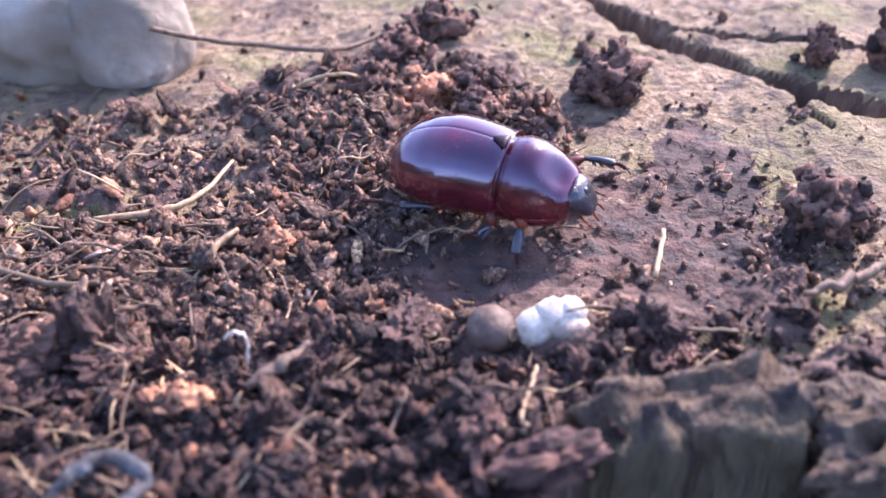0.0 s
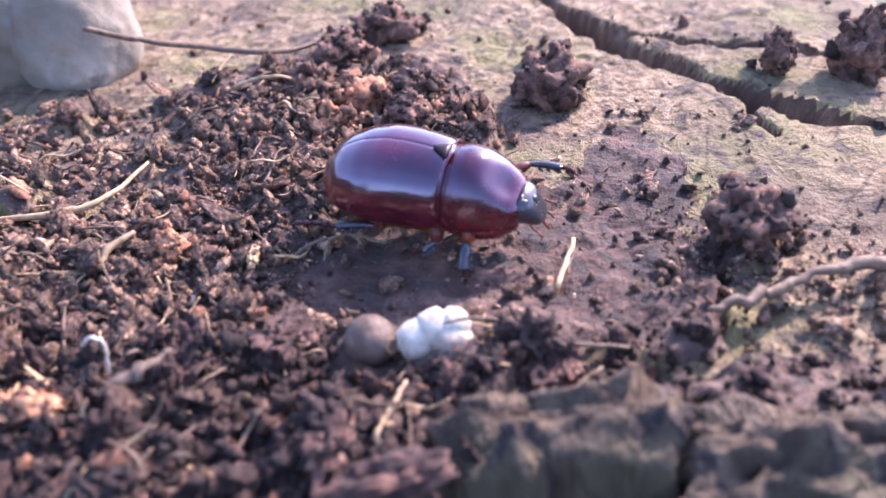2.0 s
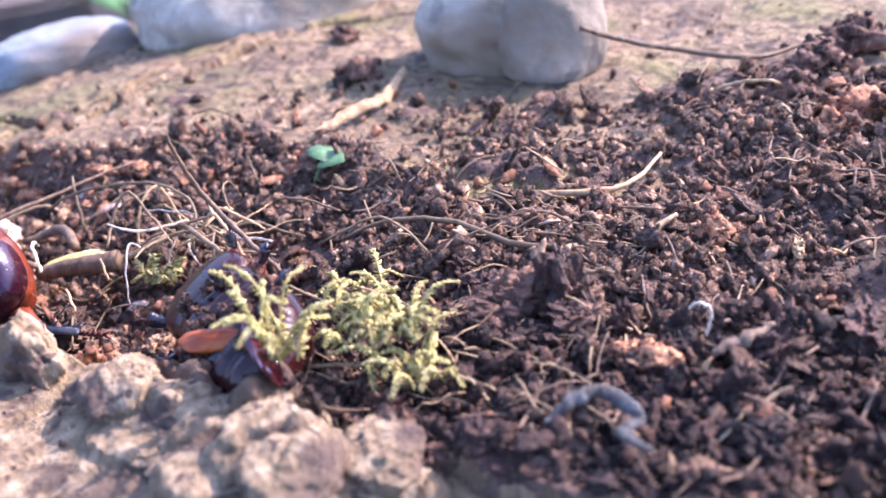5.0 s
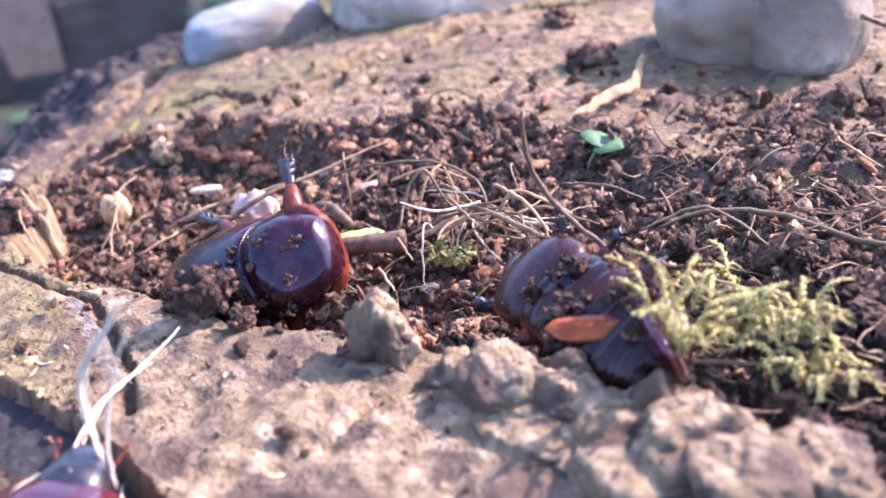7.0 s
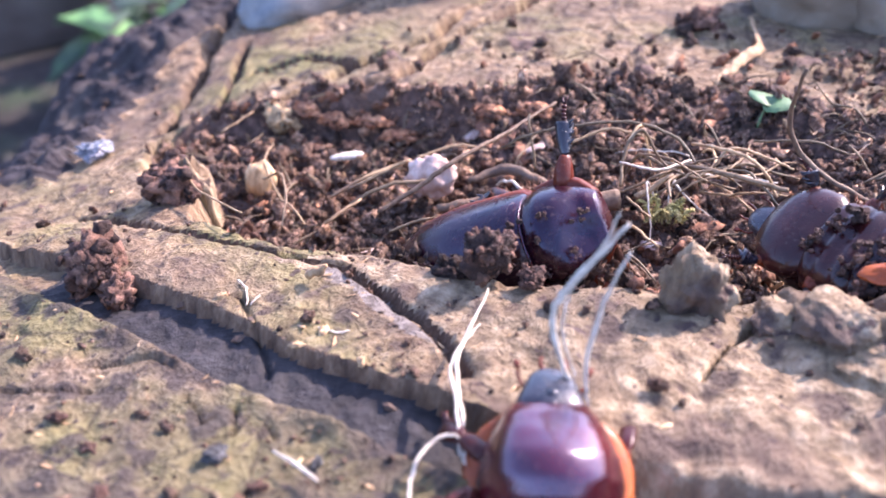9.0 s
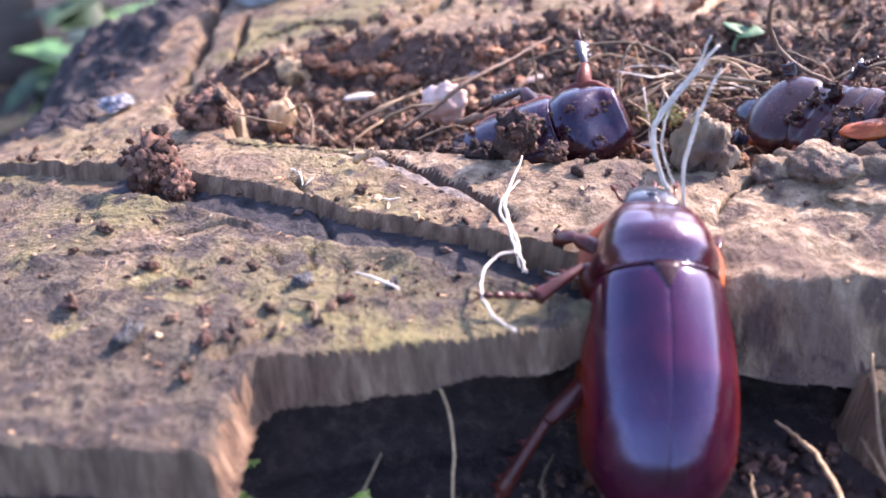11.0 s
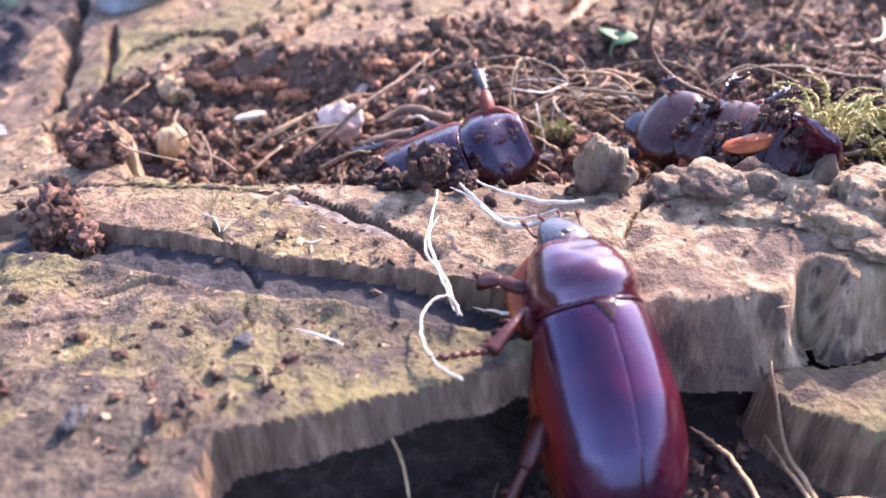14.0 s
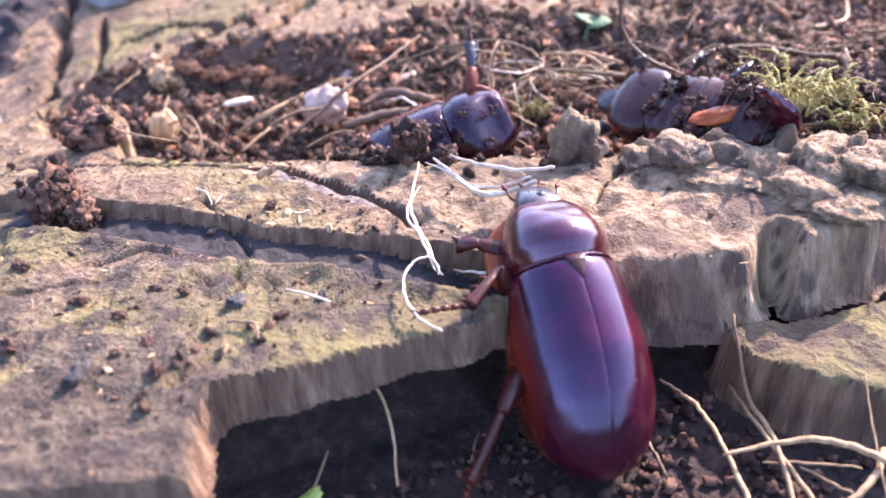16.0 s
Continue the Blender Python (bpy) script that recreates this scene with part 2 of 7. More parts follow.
CRUMB = material("humus_crumbs", (0.0260, 0.0150, 0.0115), (0.1080, 0.0670, 0.0490), (0.4100, 0.2800, 0.2050), (1300, 1300, 1300), 80, (0.17, 0.095, 0.06), (0.5, 0.7), 0.88, 1.0, 1500, 0.0014, random_by="island")
DRY_CRUMB = material("dry_humus_crumbs", (0.0420, 0.0250, 0.0190), (0.2350, 0.1480, 0.1060), (0.7600, 0.5500, 0.4000), (1300, 1300, 1300), 80, (0.17, 0.095, 0.06), (0.5, 0.7), 0.88, 1.0, 1500, 0.0014, random_by="island")
WET_CRUMB = material("damp_humus_crumbs", (0.0125, 0.0058, 0.0052), (0.0480, 0.0243, 0.0205), (0.1850, 0.1060, 0.0840), (1300, 1300, 1300), 80, (0.1, 0.058, 0.04), (0.5, 0.7), 0.78, 1.0, 1500, 0.0014, random_by="island")
WET_PIECE = material("damp_humus_pieces", (0.0135, 0.0062, 0.0054), (0.0540, 0.0268, 0.0218), (0.2000, 0.1120, 0.0860), (1300, 1300, 1300), 80, (0.1, 0.058, 0.04), (0.5, 0.7), 0.78, 1.0, 1500, 0.0014, random_by="object")
RED_CRUMB = material("red_rot", (0.0813, 0.0341, 0.0213), (0.2000, 0.0919, 0.0525), (0.4500, 0.2428, 0.1375), (900, 900, 400), 120, (0.1, 0.05, 0.035), (0.5, 0.7), 0.8, 0.9, 1500, 0.0005, random_by="island")
PALE_CHIP = material("pale_chips", (0.2, 0.13, 0.07), (0.42, 0.3, 0.17), (0.62, 0.5, 0.32), (900, 900, 200), 100, (0.3, 0.18, 0.09), (0.5, 0.7), 0.75, 0.6, 1500, 0.0003, random_by="island")
STRAW = material("dry_straw", (0.2125, 0.1402, 0.0704), (0.3825, 0.2803, 0.1564), (0.5440, 0.4370, 0.2815), (900, 900, 900), 90, (0.2, 0.13, 0.08), (0.52, 0.7), 0.6, 0.4, 1500, 0.0002, random_by="object")
ROOT = material("pale_root", (0.42, 0.35, 0.26), (0.62, 0.54, 0.43), (0.78, 0.72, 0.6), (900, 900, 900), 90, (0.4, 0.3, 0.2), (0.55, 0.7), 0.6, 0.4, 1500, 0.0002)
TWIG = material("brown_twig", (0.0765, 0.0453, 0.0274), (0.1615, 0.0989, 0.0587), (0.2805, 0.1896, 0.1173), (900, 900, 300), 90, (0.12, 0.08, 0.06), (0.5, 0.7), 0.7, 0.7, 1200, 0.0003)
PEBBLE = material("pebble", (0.25, 0.22, 0.175), (0.4, 0.355, 0.285), (0.56, 0.5, 0.41), (180, 180, 180), 34, (0.2, 0.155, 0.1), (0.46, 0.64), 0.7, 0.6, 500, 0.0006, specks=(160, (0.2, 0.18, 0.15), 0.6, 0.7), stain=(45, (0.17, 0.13, 0.09), 0.48, 0.62, 0.65))
PEBBLE_BLUE = material("blue_pebble", (0.15, 0.18, 0.2), (0.25, 0.28, 0.29), (0.4, 0.41, 0.4), (160, 160, 160), 28, (0.24, 0.19, 0.14), (0.45, 0.65), 0.7, 0.6, 500, 0.0006, specks=(160, (0.2, 0.2, 0.2), 0.62, 0.72), stain=(40, (0.15, 0.115, 0.085), 0.46, 0.6, 0.75))
CHITIN = chitin("red_brown_chitin", (0.032, 0.0022, 0.004), (0.06, 0.004, 0.0065), (0.105, 0.008, 0.009), 0.2, 0.5, 0.22, 0.25, None, 1.6, (0.13, 0.32), (0.8, (0.7, 0.64, 1.0)))
HEAD_CHITIN = chitin("blue_black_chitin", (0.010, 0.009, 0.014), (0.018, 0.016, 0.024), (0.035, 0.03, 0.042), 0.35, 0.8, 0.9, 0.4, None, 1.6, (0.12, 0.3))
SMALL_SHELL = chitin("violet_brown_wing_case", (0.036, 0.002, 0.006), (0.066, 0.0038, 0.0105), (0.115, 0.0075, 0.014), 0.15, 0.6, 0.1, 0.2, (7.4, (0.07, 0.005, 0.005)), 1.75, (0.04, 0.18), (0.9, (0.66, 0.62, 1.0)))
VIOLET_SHELL = chitin("violet_black_chitin", (0.011, 0.0018, 0.004), (0.02, 0.0028, 0.0065), (0.038, 0.005, 0.008), 0.26, 0.2, 0.3, 0.5, None, 1.45, (0.12, 0.36), (0.5, (0.58, 0.66, 1.0)))
LARGE_SHELL = chitin("violet_brown_large_wing_case", (0.024, 0.0021, 0.0065), (0.042, 0.0032, 0.011), (0.072, 0.006, 0.0155), 0.17, 0.15, 0.12, 0.1, (7.9, (0.19, 0.02, 0.01)), 1.4, (0.05, 0.24), (0.85, (0.5, 0.58, 1.0)))
LEG_CHITIN = chitin("dark_red_leg", (0.028, 0.004, 0.003), (0.055, 0.0075, 0.0045), (0.1, 0.016, 0.008), 0.45, 0.25, 0.4, 0.4)
EYE = material("dull_black_eye", (0.006, 0.005, 0.005), (0.01, 0.008, 0.008), (0.02, 0.016, 0.015), (900, 900, 900), 90, None, (0.5, 0.7), 0.55, 0.0, ior_level=0.3)
CHITIN_DARK = chitin("black_brown_chitin", (0.012, 0.003, 0.004), (0.026, 0.0056, 0.006), (0.05, 0.0115, 0.01), 0.28, 0.35, 0.3, 0.22, None, 1.5, (0.05, 0.2))
# humus tone made darker: deep shade below the slab put into the colour
SHADED_EARTH = material("shaded_earth", (0.012, 0.008, 0.007), (0.032, 0.02, 0.017), (0.08, 0.052, 0.043), (500, 500, 500), 70, (0.05, 0.03, 0.024), (0.52, 0.68), 0.85, 1.0, 900, 0.001)
RUST_CHITIN = chitin("rusty_chitin", (0.06, 0.0075, 0.003), (0.125, 0.0185, 0.0055), (0.22, 0.042, 0.0105), 0.45, 0.2, 0.5, 0.4)
AMBER = chitin("amber_chitin", (0.16, 0.026, 0.006), (0.32, 0.065, 0.011), (0.48, 0.125, 0.024), 0.42, 0.3, 0.4, 0.4)
HAIR = material("rusty_hair", (0.12, 0.035, 0.012), (0.2, 0.065, 0.022), (0.3, 0.11, 0.04), (900, 900, 900), 90, None, (0.5, 0.7), 0.5, 0.0)
GALL = material("brown_gall", (0.07, 0.042, 0.028), (0.135, 0.086, 0.06), (0.24, 0.165, 0.12), (500, 500, 500), 160, (0.13, 0.085, 0.065), (0.5, 0.7), 0.7, 0.6, 1200, 0.0003)
WHITE = material("chalky_white", (0.4, 0.32, 0.24), (0.68, 0.59, 0.46), (0.88, 0.79, 0.63), (420, 420, 420), 240, (0.26, 0.18, 0.13), (0.5, 0.62), 0.75, 0.6, 1500, 0.0003)
PINK = material("pinkish_fragment", (0.36, 0.22, 0.17), (0.58, 0.41, 0.33), (0.8, 0.68, 0.62), (400, 400, 400), 200, (0.3, 0.17, 0.12), (0.5, 0.7), 0.7, 0.6, 1500, 0.0003)
MOSS = material("yellow_green_moss", (0.2, 0.19, 0.06), (0.44, 0.42, 0.15), (0.66, 0.62, 0.32), (700, 700, 700), 120, (0.36, 0.3, 0.13), (0.5, 0.7), 0.7, 0.3, 1500, 0.0003, random_by="island")
SPROUT = material("lime_sprout", (0.14, 0.2, 0.03), (0.26, 0.36, 0.06), (0.42, 0.5, 0.13), (700, 700, 700), 120, (0.3, 0.36, 0.1), (0.5, 0.7), 0.6, 0.3, 1500, 0.0003)
LEAF = material("green_leaf", (0.032, 0.085, 0.03), (0.06, 0.145, 0.055), (0.12, 0.23, 0.1), (500, 500, 500), 100, (0.16, 0.26, 0.1), (0.5, 0.7), 0.55, 0.3, 900, 0.0003)
WEED = material("garden_leaves", (0.012, 0.04, 0.014), (0.026, 0.08, 0.028), (0.055, 0.13, 0.05), (90, 90, 90), 12, (0.07, 0.155, 0.045), (0.5, 0.7), 0.62, 0.3, 200, 0.001, random_by="island")
GARDEN = material("garden_soil", (0.01, 0.008, 0.0068), (0.026, 0.021, 0.018), (0.062, 0.052, 0.045), (60, 60, 60), 4, (0.04, 0.09, 0.03), (0.55, 0.7), 0.9, 1.0, 120, 0.006)
TIMBER = material("grey_edging", (0.045, 0.034, 0.029), (0.08, 0.062, 0.052), (0.13, 0.105, 0.09), (12, 12, 60), 8, (0.14, 0.12, 0.1), (0.5, 0.7), 0.8, 0.7, 90, 0.003)
CLOD = material("dark_clod", (0.0241, 0.0129, 0.0101), (0.0772, 0.0412, 0.0312), (0.1930, 0.1130, 0.0864), (700, 700, 700), 90, (0.1, 0.06, 0.045), (0.52, 0.7), 0.85, 1.0, 1400, 0.0007, random_by="island")
HEDGE = material("hedge_green", (0.012, 0.03, 0.01), (0.03, 0.06, 0.02), (0.06, 0.1, 0.035), (9, 9, 9), 2, (0.05, 0.045, 0.03), (0.5, 0.7), 0.8, 1.0, 14, 0.06)
LITTER = material("grey_litter", (0.05, 0.05, 0.06), (0.19, 0.2, 0.225), (0.5, 0.52, 0.57), (300, 300, 300), 160, (0.3, 0.28, 0.3), (0.5, 0.65), 0.35, 0.6, 900, 0.0005)


# ---- noise, meshes, tubes ----
def hashed(ix, iy, seed):
    h = (ix.astype(np.int64) * 374761393 + iy.astype(np.int64) * 668265263 + seed * 974711) & 0x7FFFFFFF
    h = ((h ^ (h >> 13)) * 1274126177) & 0x7FFFFFFF
    return ((h ^ (h >> 16)) & 0xFFFF) / 65535.0


def value_noise(x, y, seed=0):
    ix, iy = np.floor(x), np.floor(y)
    fx, fy = x - ix, y - iy
    fx, fy = fx * fx * (3 - 2 * fx), fy * fy * (3 - 2 * fy)
    a, b, c, d = hashed(ix, iy, seed), hashed(ix + 1, iy, seed), hashed(ix, iy + 1, seed), hashed(ix + 1, iy + 1, seed)
    return (a * (1 - fx) + b * fx) * (1 - fy) + (c * (1 - fx) + d * fx) * fy


def fbm(x, y, size, octaves=4, seed=0):
    """Noise about -0.5 to 0.5, its largest waves of that size."""
    x, y = np.asarray(x, float), np.asarray(y, float)
    total, weight, top = 0, 1.0, 0
    for k in range(octaves):
        turn = 0.7 * k
        u, v = math.cos(turn) * x - math.sin(turn) * y, math.sin(turn) * x + math.cos(turn) * y
        total = total + weight * (value_noise(u / size * 2**k + 17.3 * k, v / size * 2**k + 5.1 * k, seed + k) - 0.5)
        top, weight = top + weight, weight * 0.52
    return total / top * 1.6


def smooth(v, low, high):
    s = np.clip((np.asarray(v, float) - low) / (high - low), 0, 1)
    return s * s * (3 - 2 * s)


def line_distance(x, y, points):
    best = np.full(np.shape(x), 1e9)
    for (x0, y0), (x1, y1) in zip(points, points[1:]):
        dx, dy = x1 - x0, y1 - y0
        s = np.clip(((x - x0) * dx + (y - y0) * dy) / (dx * dx + dy * dy + 1e-12), 0, 1)
        best = np.minimum(best, np.hypot(x - x0 - s * dx, y - y0 - s * dy))
    return best


def outline_distance(x, y, points):
    """Distance to a closed outline, negative inside it."""
    inside = np.zeros(np.shape(x), bool)
    for (x0, y0), (x1, y1) in zip(points, points[1:] + points[:1]):
        cross = (y0 > y) != (y1 > y)
        inside ^= cross & (x < (x1 - x0) * (y - y0) / ((y1 - y0) or 1e-9) + x0)
    d = line_distance(x, y, points + points[:1])
    return np.where(inside, -d, d)


def mesh_from(name, verts, faces, smooth_shade=True):
    """A mesh from arrays; faces all of one size, or a list of arrays."""
    me = bpy.data.meshes.new(name)
    groups = faces if isinstance(faces, list) else [faces]
    groups = [np.asarray(g) for g in groups if len(g)]
    me.vertices.add(len(verts))
    me.vertices.foreach_set("co", np.asarray(verts, np.float32).ravel())
    flat = np.concatenate([g.ravel() for g in groups])
    sizes = np.concatenate([np.full(len(g), g.shape[1]) for g in groups])
    me.loops.add(len(flat))
    me.loops.foreach_set("vertex_index", flat.astype(np.int32))
    me.polygons.add(len(sizes))
    me.polygons.foreach_set("loop_start", np.concatenate([[0], np.cumsum(sizes)[:-1]]).astype(np.int32))
    me.polygons.foreach_set("use_smooth", np.full(len(sizes), smooth_shade))
    me.update(calc_edges=True)
    return me


def thing(name, me, mat, label="", category="", group="", kind="", at=None):
    ob = new(name, me)
    if mat:
        me.materials.append(mat)
    if at is not None:
        ob.matrix_world = at
    return tagged(ob, label, category, group, kind)


def part(name, me, mat, parent, label="", at=None):
    ob = new(name, me)
    if mat and not me.materials:
        me.materials.append(mat)
    ob.parent = parent
    if at is not None:
        ob.matrix_basis = at
    return tagged(ob, label)


def rounded_path(points, steps=6):
    """Points along a smooth line through the given ones."""
    p = [Vector(v) for v in points]
    if len(p) < 3:
        return [p[0].lerp(p[-1], k / steps) for k in range(steps + 1)]
    out = []
    for k in range(len(p) - 1):
        a, b, c, d = p[max(k - 1, 0)], p[k], p[k + 1], p[min(k + 2, len(p) - 1)]
        for j in range(steps):
            s = j / steps
            out.append(0.5 * ((2 * b) + (c - a) * s + (2 * a - 5 * b + 4 * c - d) * s * s + (3 * b - a - 3 * c + d) * s**3))
    return out + [p[-1]]


def tube_arrays(path, radii, sides=7, flat=1.0):
    """Verts and quads, with closed ends, of a tube along the path."""
    path = [Vector(p) for p in path]
    n = len(path)
    radii = np.interp(np.linspace(0, 1, n), np.linspace(0, 1, len(radii)), radii)
    up, verts = None, []
    for k, p in enumerate(path):
        way = (path[min(k + 1, n - 1)] - path[max(k - 1, 0)]).normalized()
        if up is None:
            up = way.orthogonal().normalized()
        up = (up - way * up.dot(way)).normalized()
        side = way.cross(up)
        for j in range(sides):
            a = 2 * math.pi * j / sides
            verts.append(p + (up * math.cos(a) * flat + side * math.sin(a)) * radii[k])
    quads = [(k * sides + j, k * sides + (j + 1) % sides, (k + 1) * sides + (j + 1) % sides, (k + 1) * sides + j) for k in range(n - 1) for j in range(sides)]
    c0, c1 = len(verts), len(verts) + 1
    verts += [path[0], path[-1]]
    tris = [(c0, (j + 1) % sides, j) for j in range(sides)] + [(c1, (n - 1) * sides + j, (n - 1) * sides + (j + 1) % sides) for j in range(sides)]
    return np.array([tuple(v) for v in verts]), np.array(quads), np.array(tris)


def joined(pieces):
    """One set of verts and faces from several of (verts, quads, tris)."""
    verts, quads, tris, n = [], [], [], 0
    for v, q, t in pieces:
        verts.append(v)
        if len(q):
            quads.append(np.asarray(q) + n)
        if len(t):
            tris.append(np.asarray(t) + n)
        n += len(v)
    faces = ([np.concatenate(quads)] if quads else []) + ([np.concatenate(tris)] if tris else [])
    return np.concatenate(verts), faces


def tube_mesh(name, points, radii, sides=7, steps=5, wobble=0.0, seed=1, flat=1.0):
    """A tube in metres from points in millimetres."""
    rnd = random.Random(seed)
    path = rounded_path(points, steps)
    path = [p + Vector([rnd.uniform(-wobble, wobble) for _ in range(3)]) for p in path]
    v, q, t = tube_arrays(path, radii, sides, flat)
    return mesh_from(name, v * MM, [q, t])


def ball_arrays(level):
    bm = bmesh.new()
    bmesh.ops.create_icosphere(bm, subdivisions=level, radius=1)
    v = np.array([tuple(x.co) for x in bm.verts])
    f = np.array([[x.index for x in face.verts] for face in bm.faces])
    bm.free()
    return v, f


BALLS = {k: ball_arrays(k) for k in (1, 2, 3, 4, 5)}


def lump_arrays(level, rough, seed, waves=2.2, squash=(1, 1, 1), octaves=3):
    """A ball of radius 1 made uneven."""
    v, f = BALLS[level]
    shift = Vector((seed * 3.17, seed * 1.31, seed * 7.7))
    out = np.empty_like(v)
    for k, p in enumerate(v):
        q = Vector(p)
        d = sum(noise.noise(q * waves * 2**o + shift) * 0.55**o for o in range(octaves))
        out[k] = p * (1 + rough * d)
    return out * np.array(squash), f


def lump_mesh(name, level, rough, seed, size, waves=2.2, octaves=3):
    """size: the three half-axes, in millimetres."""
    v, f = lump_arrays(level, rough, seed, waves, (1, 1, 1), octaves)
    return mesh_from(name, v * np.array(size) * MM, f)


# ---- the stump: a broken disc of old wood, in millimetres ----
CENTRE, RIM = (-80.0, 140.0), 193.0
GROOVE = [(-240, 51.5), (-219, 46), (-202, 41.5), (-188, 36.5), (-175, 32), (-165, 29.5), (-149, 24.5), (-136, 21.3), (-127, 19.7), (-118, 18), (-111, 17), (-104, 15), (-102, 22), (-111, 25.5), (-117, 27), (-128, 29), (-138, 30.7), (-153, 35), (-166, 38), (-183, 41.5), (-192, 42.5), (-211, 47), (-240, 54)]
PIT = [(-205, 92), (-196, 78), (-188, 72), (-178, 72), (-172, 60), (-152, 52), (-138, 54), (-124, 51), (-107, 52), (-96, 58), (-88, 57), (-78, 60), (-64, 60), (-48, 60), (-40, 66), (-42, 90), (-60, 112),
       (-86, 124), (-116, 126), (-142, 116), (-165, 113), (-184, 112), (-200, 104)]
NOTCH = [(-147, -18.5), (-139, -17.2), (-134.6, -16), (-136, -11.5), (-136.8, -7), (-136, -3.5), (-130, -1), (-123, 2.6), (-114, 6.6), (-108, 9.6), (-104, 12), (-102, 16), (-101, 21), (-90, 21.5), (-82, 22), (-71, 22.5), (-68.4, 23.8), (-66.8, 32), (-65.2, 32), (-64.2, 27.6), (-60, 29),
         (-52, 32), (-45, 39), (-36, 47), (-20, 47), (8, 49), (16, 58), (20, 67), (33, 70), (48, 68), (62, 67), (110, 62), (112, 10), (60, -70), (-80, -90), (-285, -90), (-285, 10), (-235, -14), (-200, -24), (-172, -23), (-155, -19.5)]
LOW_BLOCK = [(-74.5, 23), (-66, 25), (-53, 28.5), (-40, 33), (-20, 29), (-26, 11), (-45, 8.5), (-57, 10), (-66, 12.5), (-70.5, 15.5), (-73.5, 19)]
SLAB = [(-270, 30), (-240, 54), (-219, 47), (-202, 42.5), (-188, 37.5), (-175, 33), (-165, 30.5), (-149, 25.5), (-136, 22.3), (-127, 20.7), (-118, 19), (-111, 18), (-104, 15), (-102, 11), (-108, 4), (-126, -8), (-126, -20), (-138, -28), (-155, -40), (-230, -30), (-285, -20)]
PLANK = [(-232, 66), (-240, 57), (-211, 46), (-192, 41.5), (-183, 40.5), (-166, 37), (-153, 34), (-138, 29.7), (-128, 28), (-117, 26), (-116, 30), (-120, 33.5), (-131, 41.5), (-151, 46.5), (-172, 58), (-178, 71), (-190, 72), (-205, 80)]
BLOCK = [(-116, 29), (-112, 26), (-101, 22), (-90, 19), (-70, 19), (-64, 22), (-60, 27), (-48, 30), (-40, 46), (-36, 58), (-64, 59), (-96, 57), (-107, 51), (-124, 50), (-138, 53), (-151, 47), (-131, 41.5), (-120, 33.5)]
CRACKS = [  # line, half width, depth
    ([(16, 226), (34, 192), (46, 174), (54, 165), (64, 156), (73, 146), (84, 144), (110, 141)], 3.2, 6.0),
    ([(40, 186), (56, 178), (72, 176), (88, 168)], 1.0, 2.5),
    ([(66, 155), (62, 147), (65, 139)], 1.0, 2.5),
    ([(-196, 60), (-172, 53.5), (-151, 49), (-140, 48.2), (-131, 43.4), (-122, 37.6), (-117, 32)], 0.7, 1.8),
    ([(-181, 111), (-173, 126), (-160, 141), (-158, 160), (-150, 175), (-140, 196)], 1.7, 5.0),
    ([(-172, 127), (-188, 133), (-200, 128)], 1.0, 3.0),
    ([(-207, 100), (-213, 118), (-217, 131), (-224, 148), (-229, 163), (-236, 190)], 1.9, 5.5),
    ([(-198, 106), (-205, 128), (-212, 145)], 0.9, 3.0),
    ([(-160, 196), (-135, 190), (-118, 200), (-100, 214)], 1.7, 4.5),
    ([(-131, 198), (-141, 179), (-147, 160), (-153, 147), (-157, 135), (-160, 119), (-167, 115)], 1.7, 5.0),
    ([(-91, 38), (-88.5, 45), (-86, 50)], 0.5, 2.0),
    ([(-140, 27), (-143, 31), (-150, 38)], 0.35, 1.0),
    ([(-146, 19), (-143.5, 17.5), (-142, 16), (-141, 17.5)], 0.35, 1.5),
    ([(-139.5, 19), (-138.5, 17), (-137.6, 15.6)], 0.45, 1.8),
    ([(-135, 18), (-133, 16)], 0.35, 1.2),
    ([(-162, 21), (-154, 24), (-150, 23)], 0.3, 1.0),
    ([(-170, 14), (-158, 17)], 0.3, 1.0),
    ([(-141, -3), (-137, 2)], 0.4, 1.2),
    ([(60, 125), (52, 108), (49, 92)], 0.6, 1.6),
    ([(20, 180), (45, 165), (70, 170)], 0.4, 1.2),
]
BUMPS = [  # x, y, radius, height
    (-80, 52, 4.6, 5.0), (-71, 52.5, 5.2, 6.4), (-63, 51.5, 5.2, 7.0), (-52, 48, 5.4, 5.4), (-44, 53, 4.6, 4.6), (26, 75, 9, 1.6), (36, 76, 10, 2.0), (46, 75, 10, 2.0), (58, 74, 10, 1.6), (72, 78, 10, 1.5), (56, 111, 6, 3.0), (72, 100, 10, 2.5),
    (48, 96, 4, 2.0), (85, 120, 12, 3.0), (16, 62, 6, 2.0), (66, 66, 10, 3.0),
]


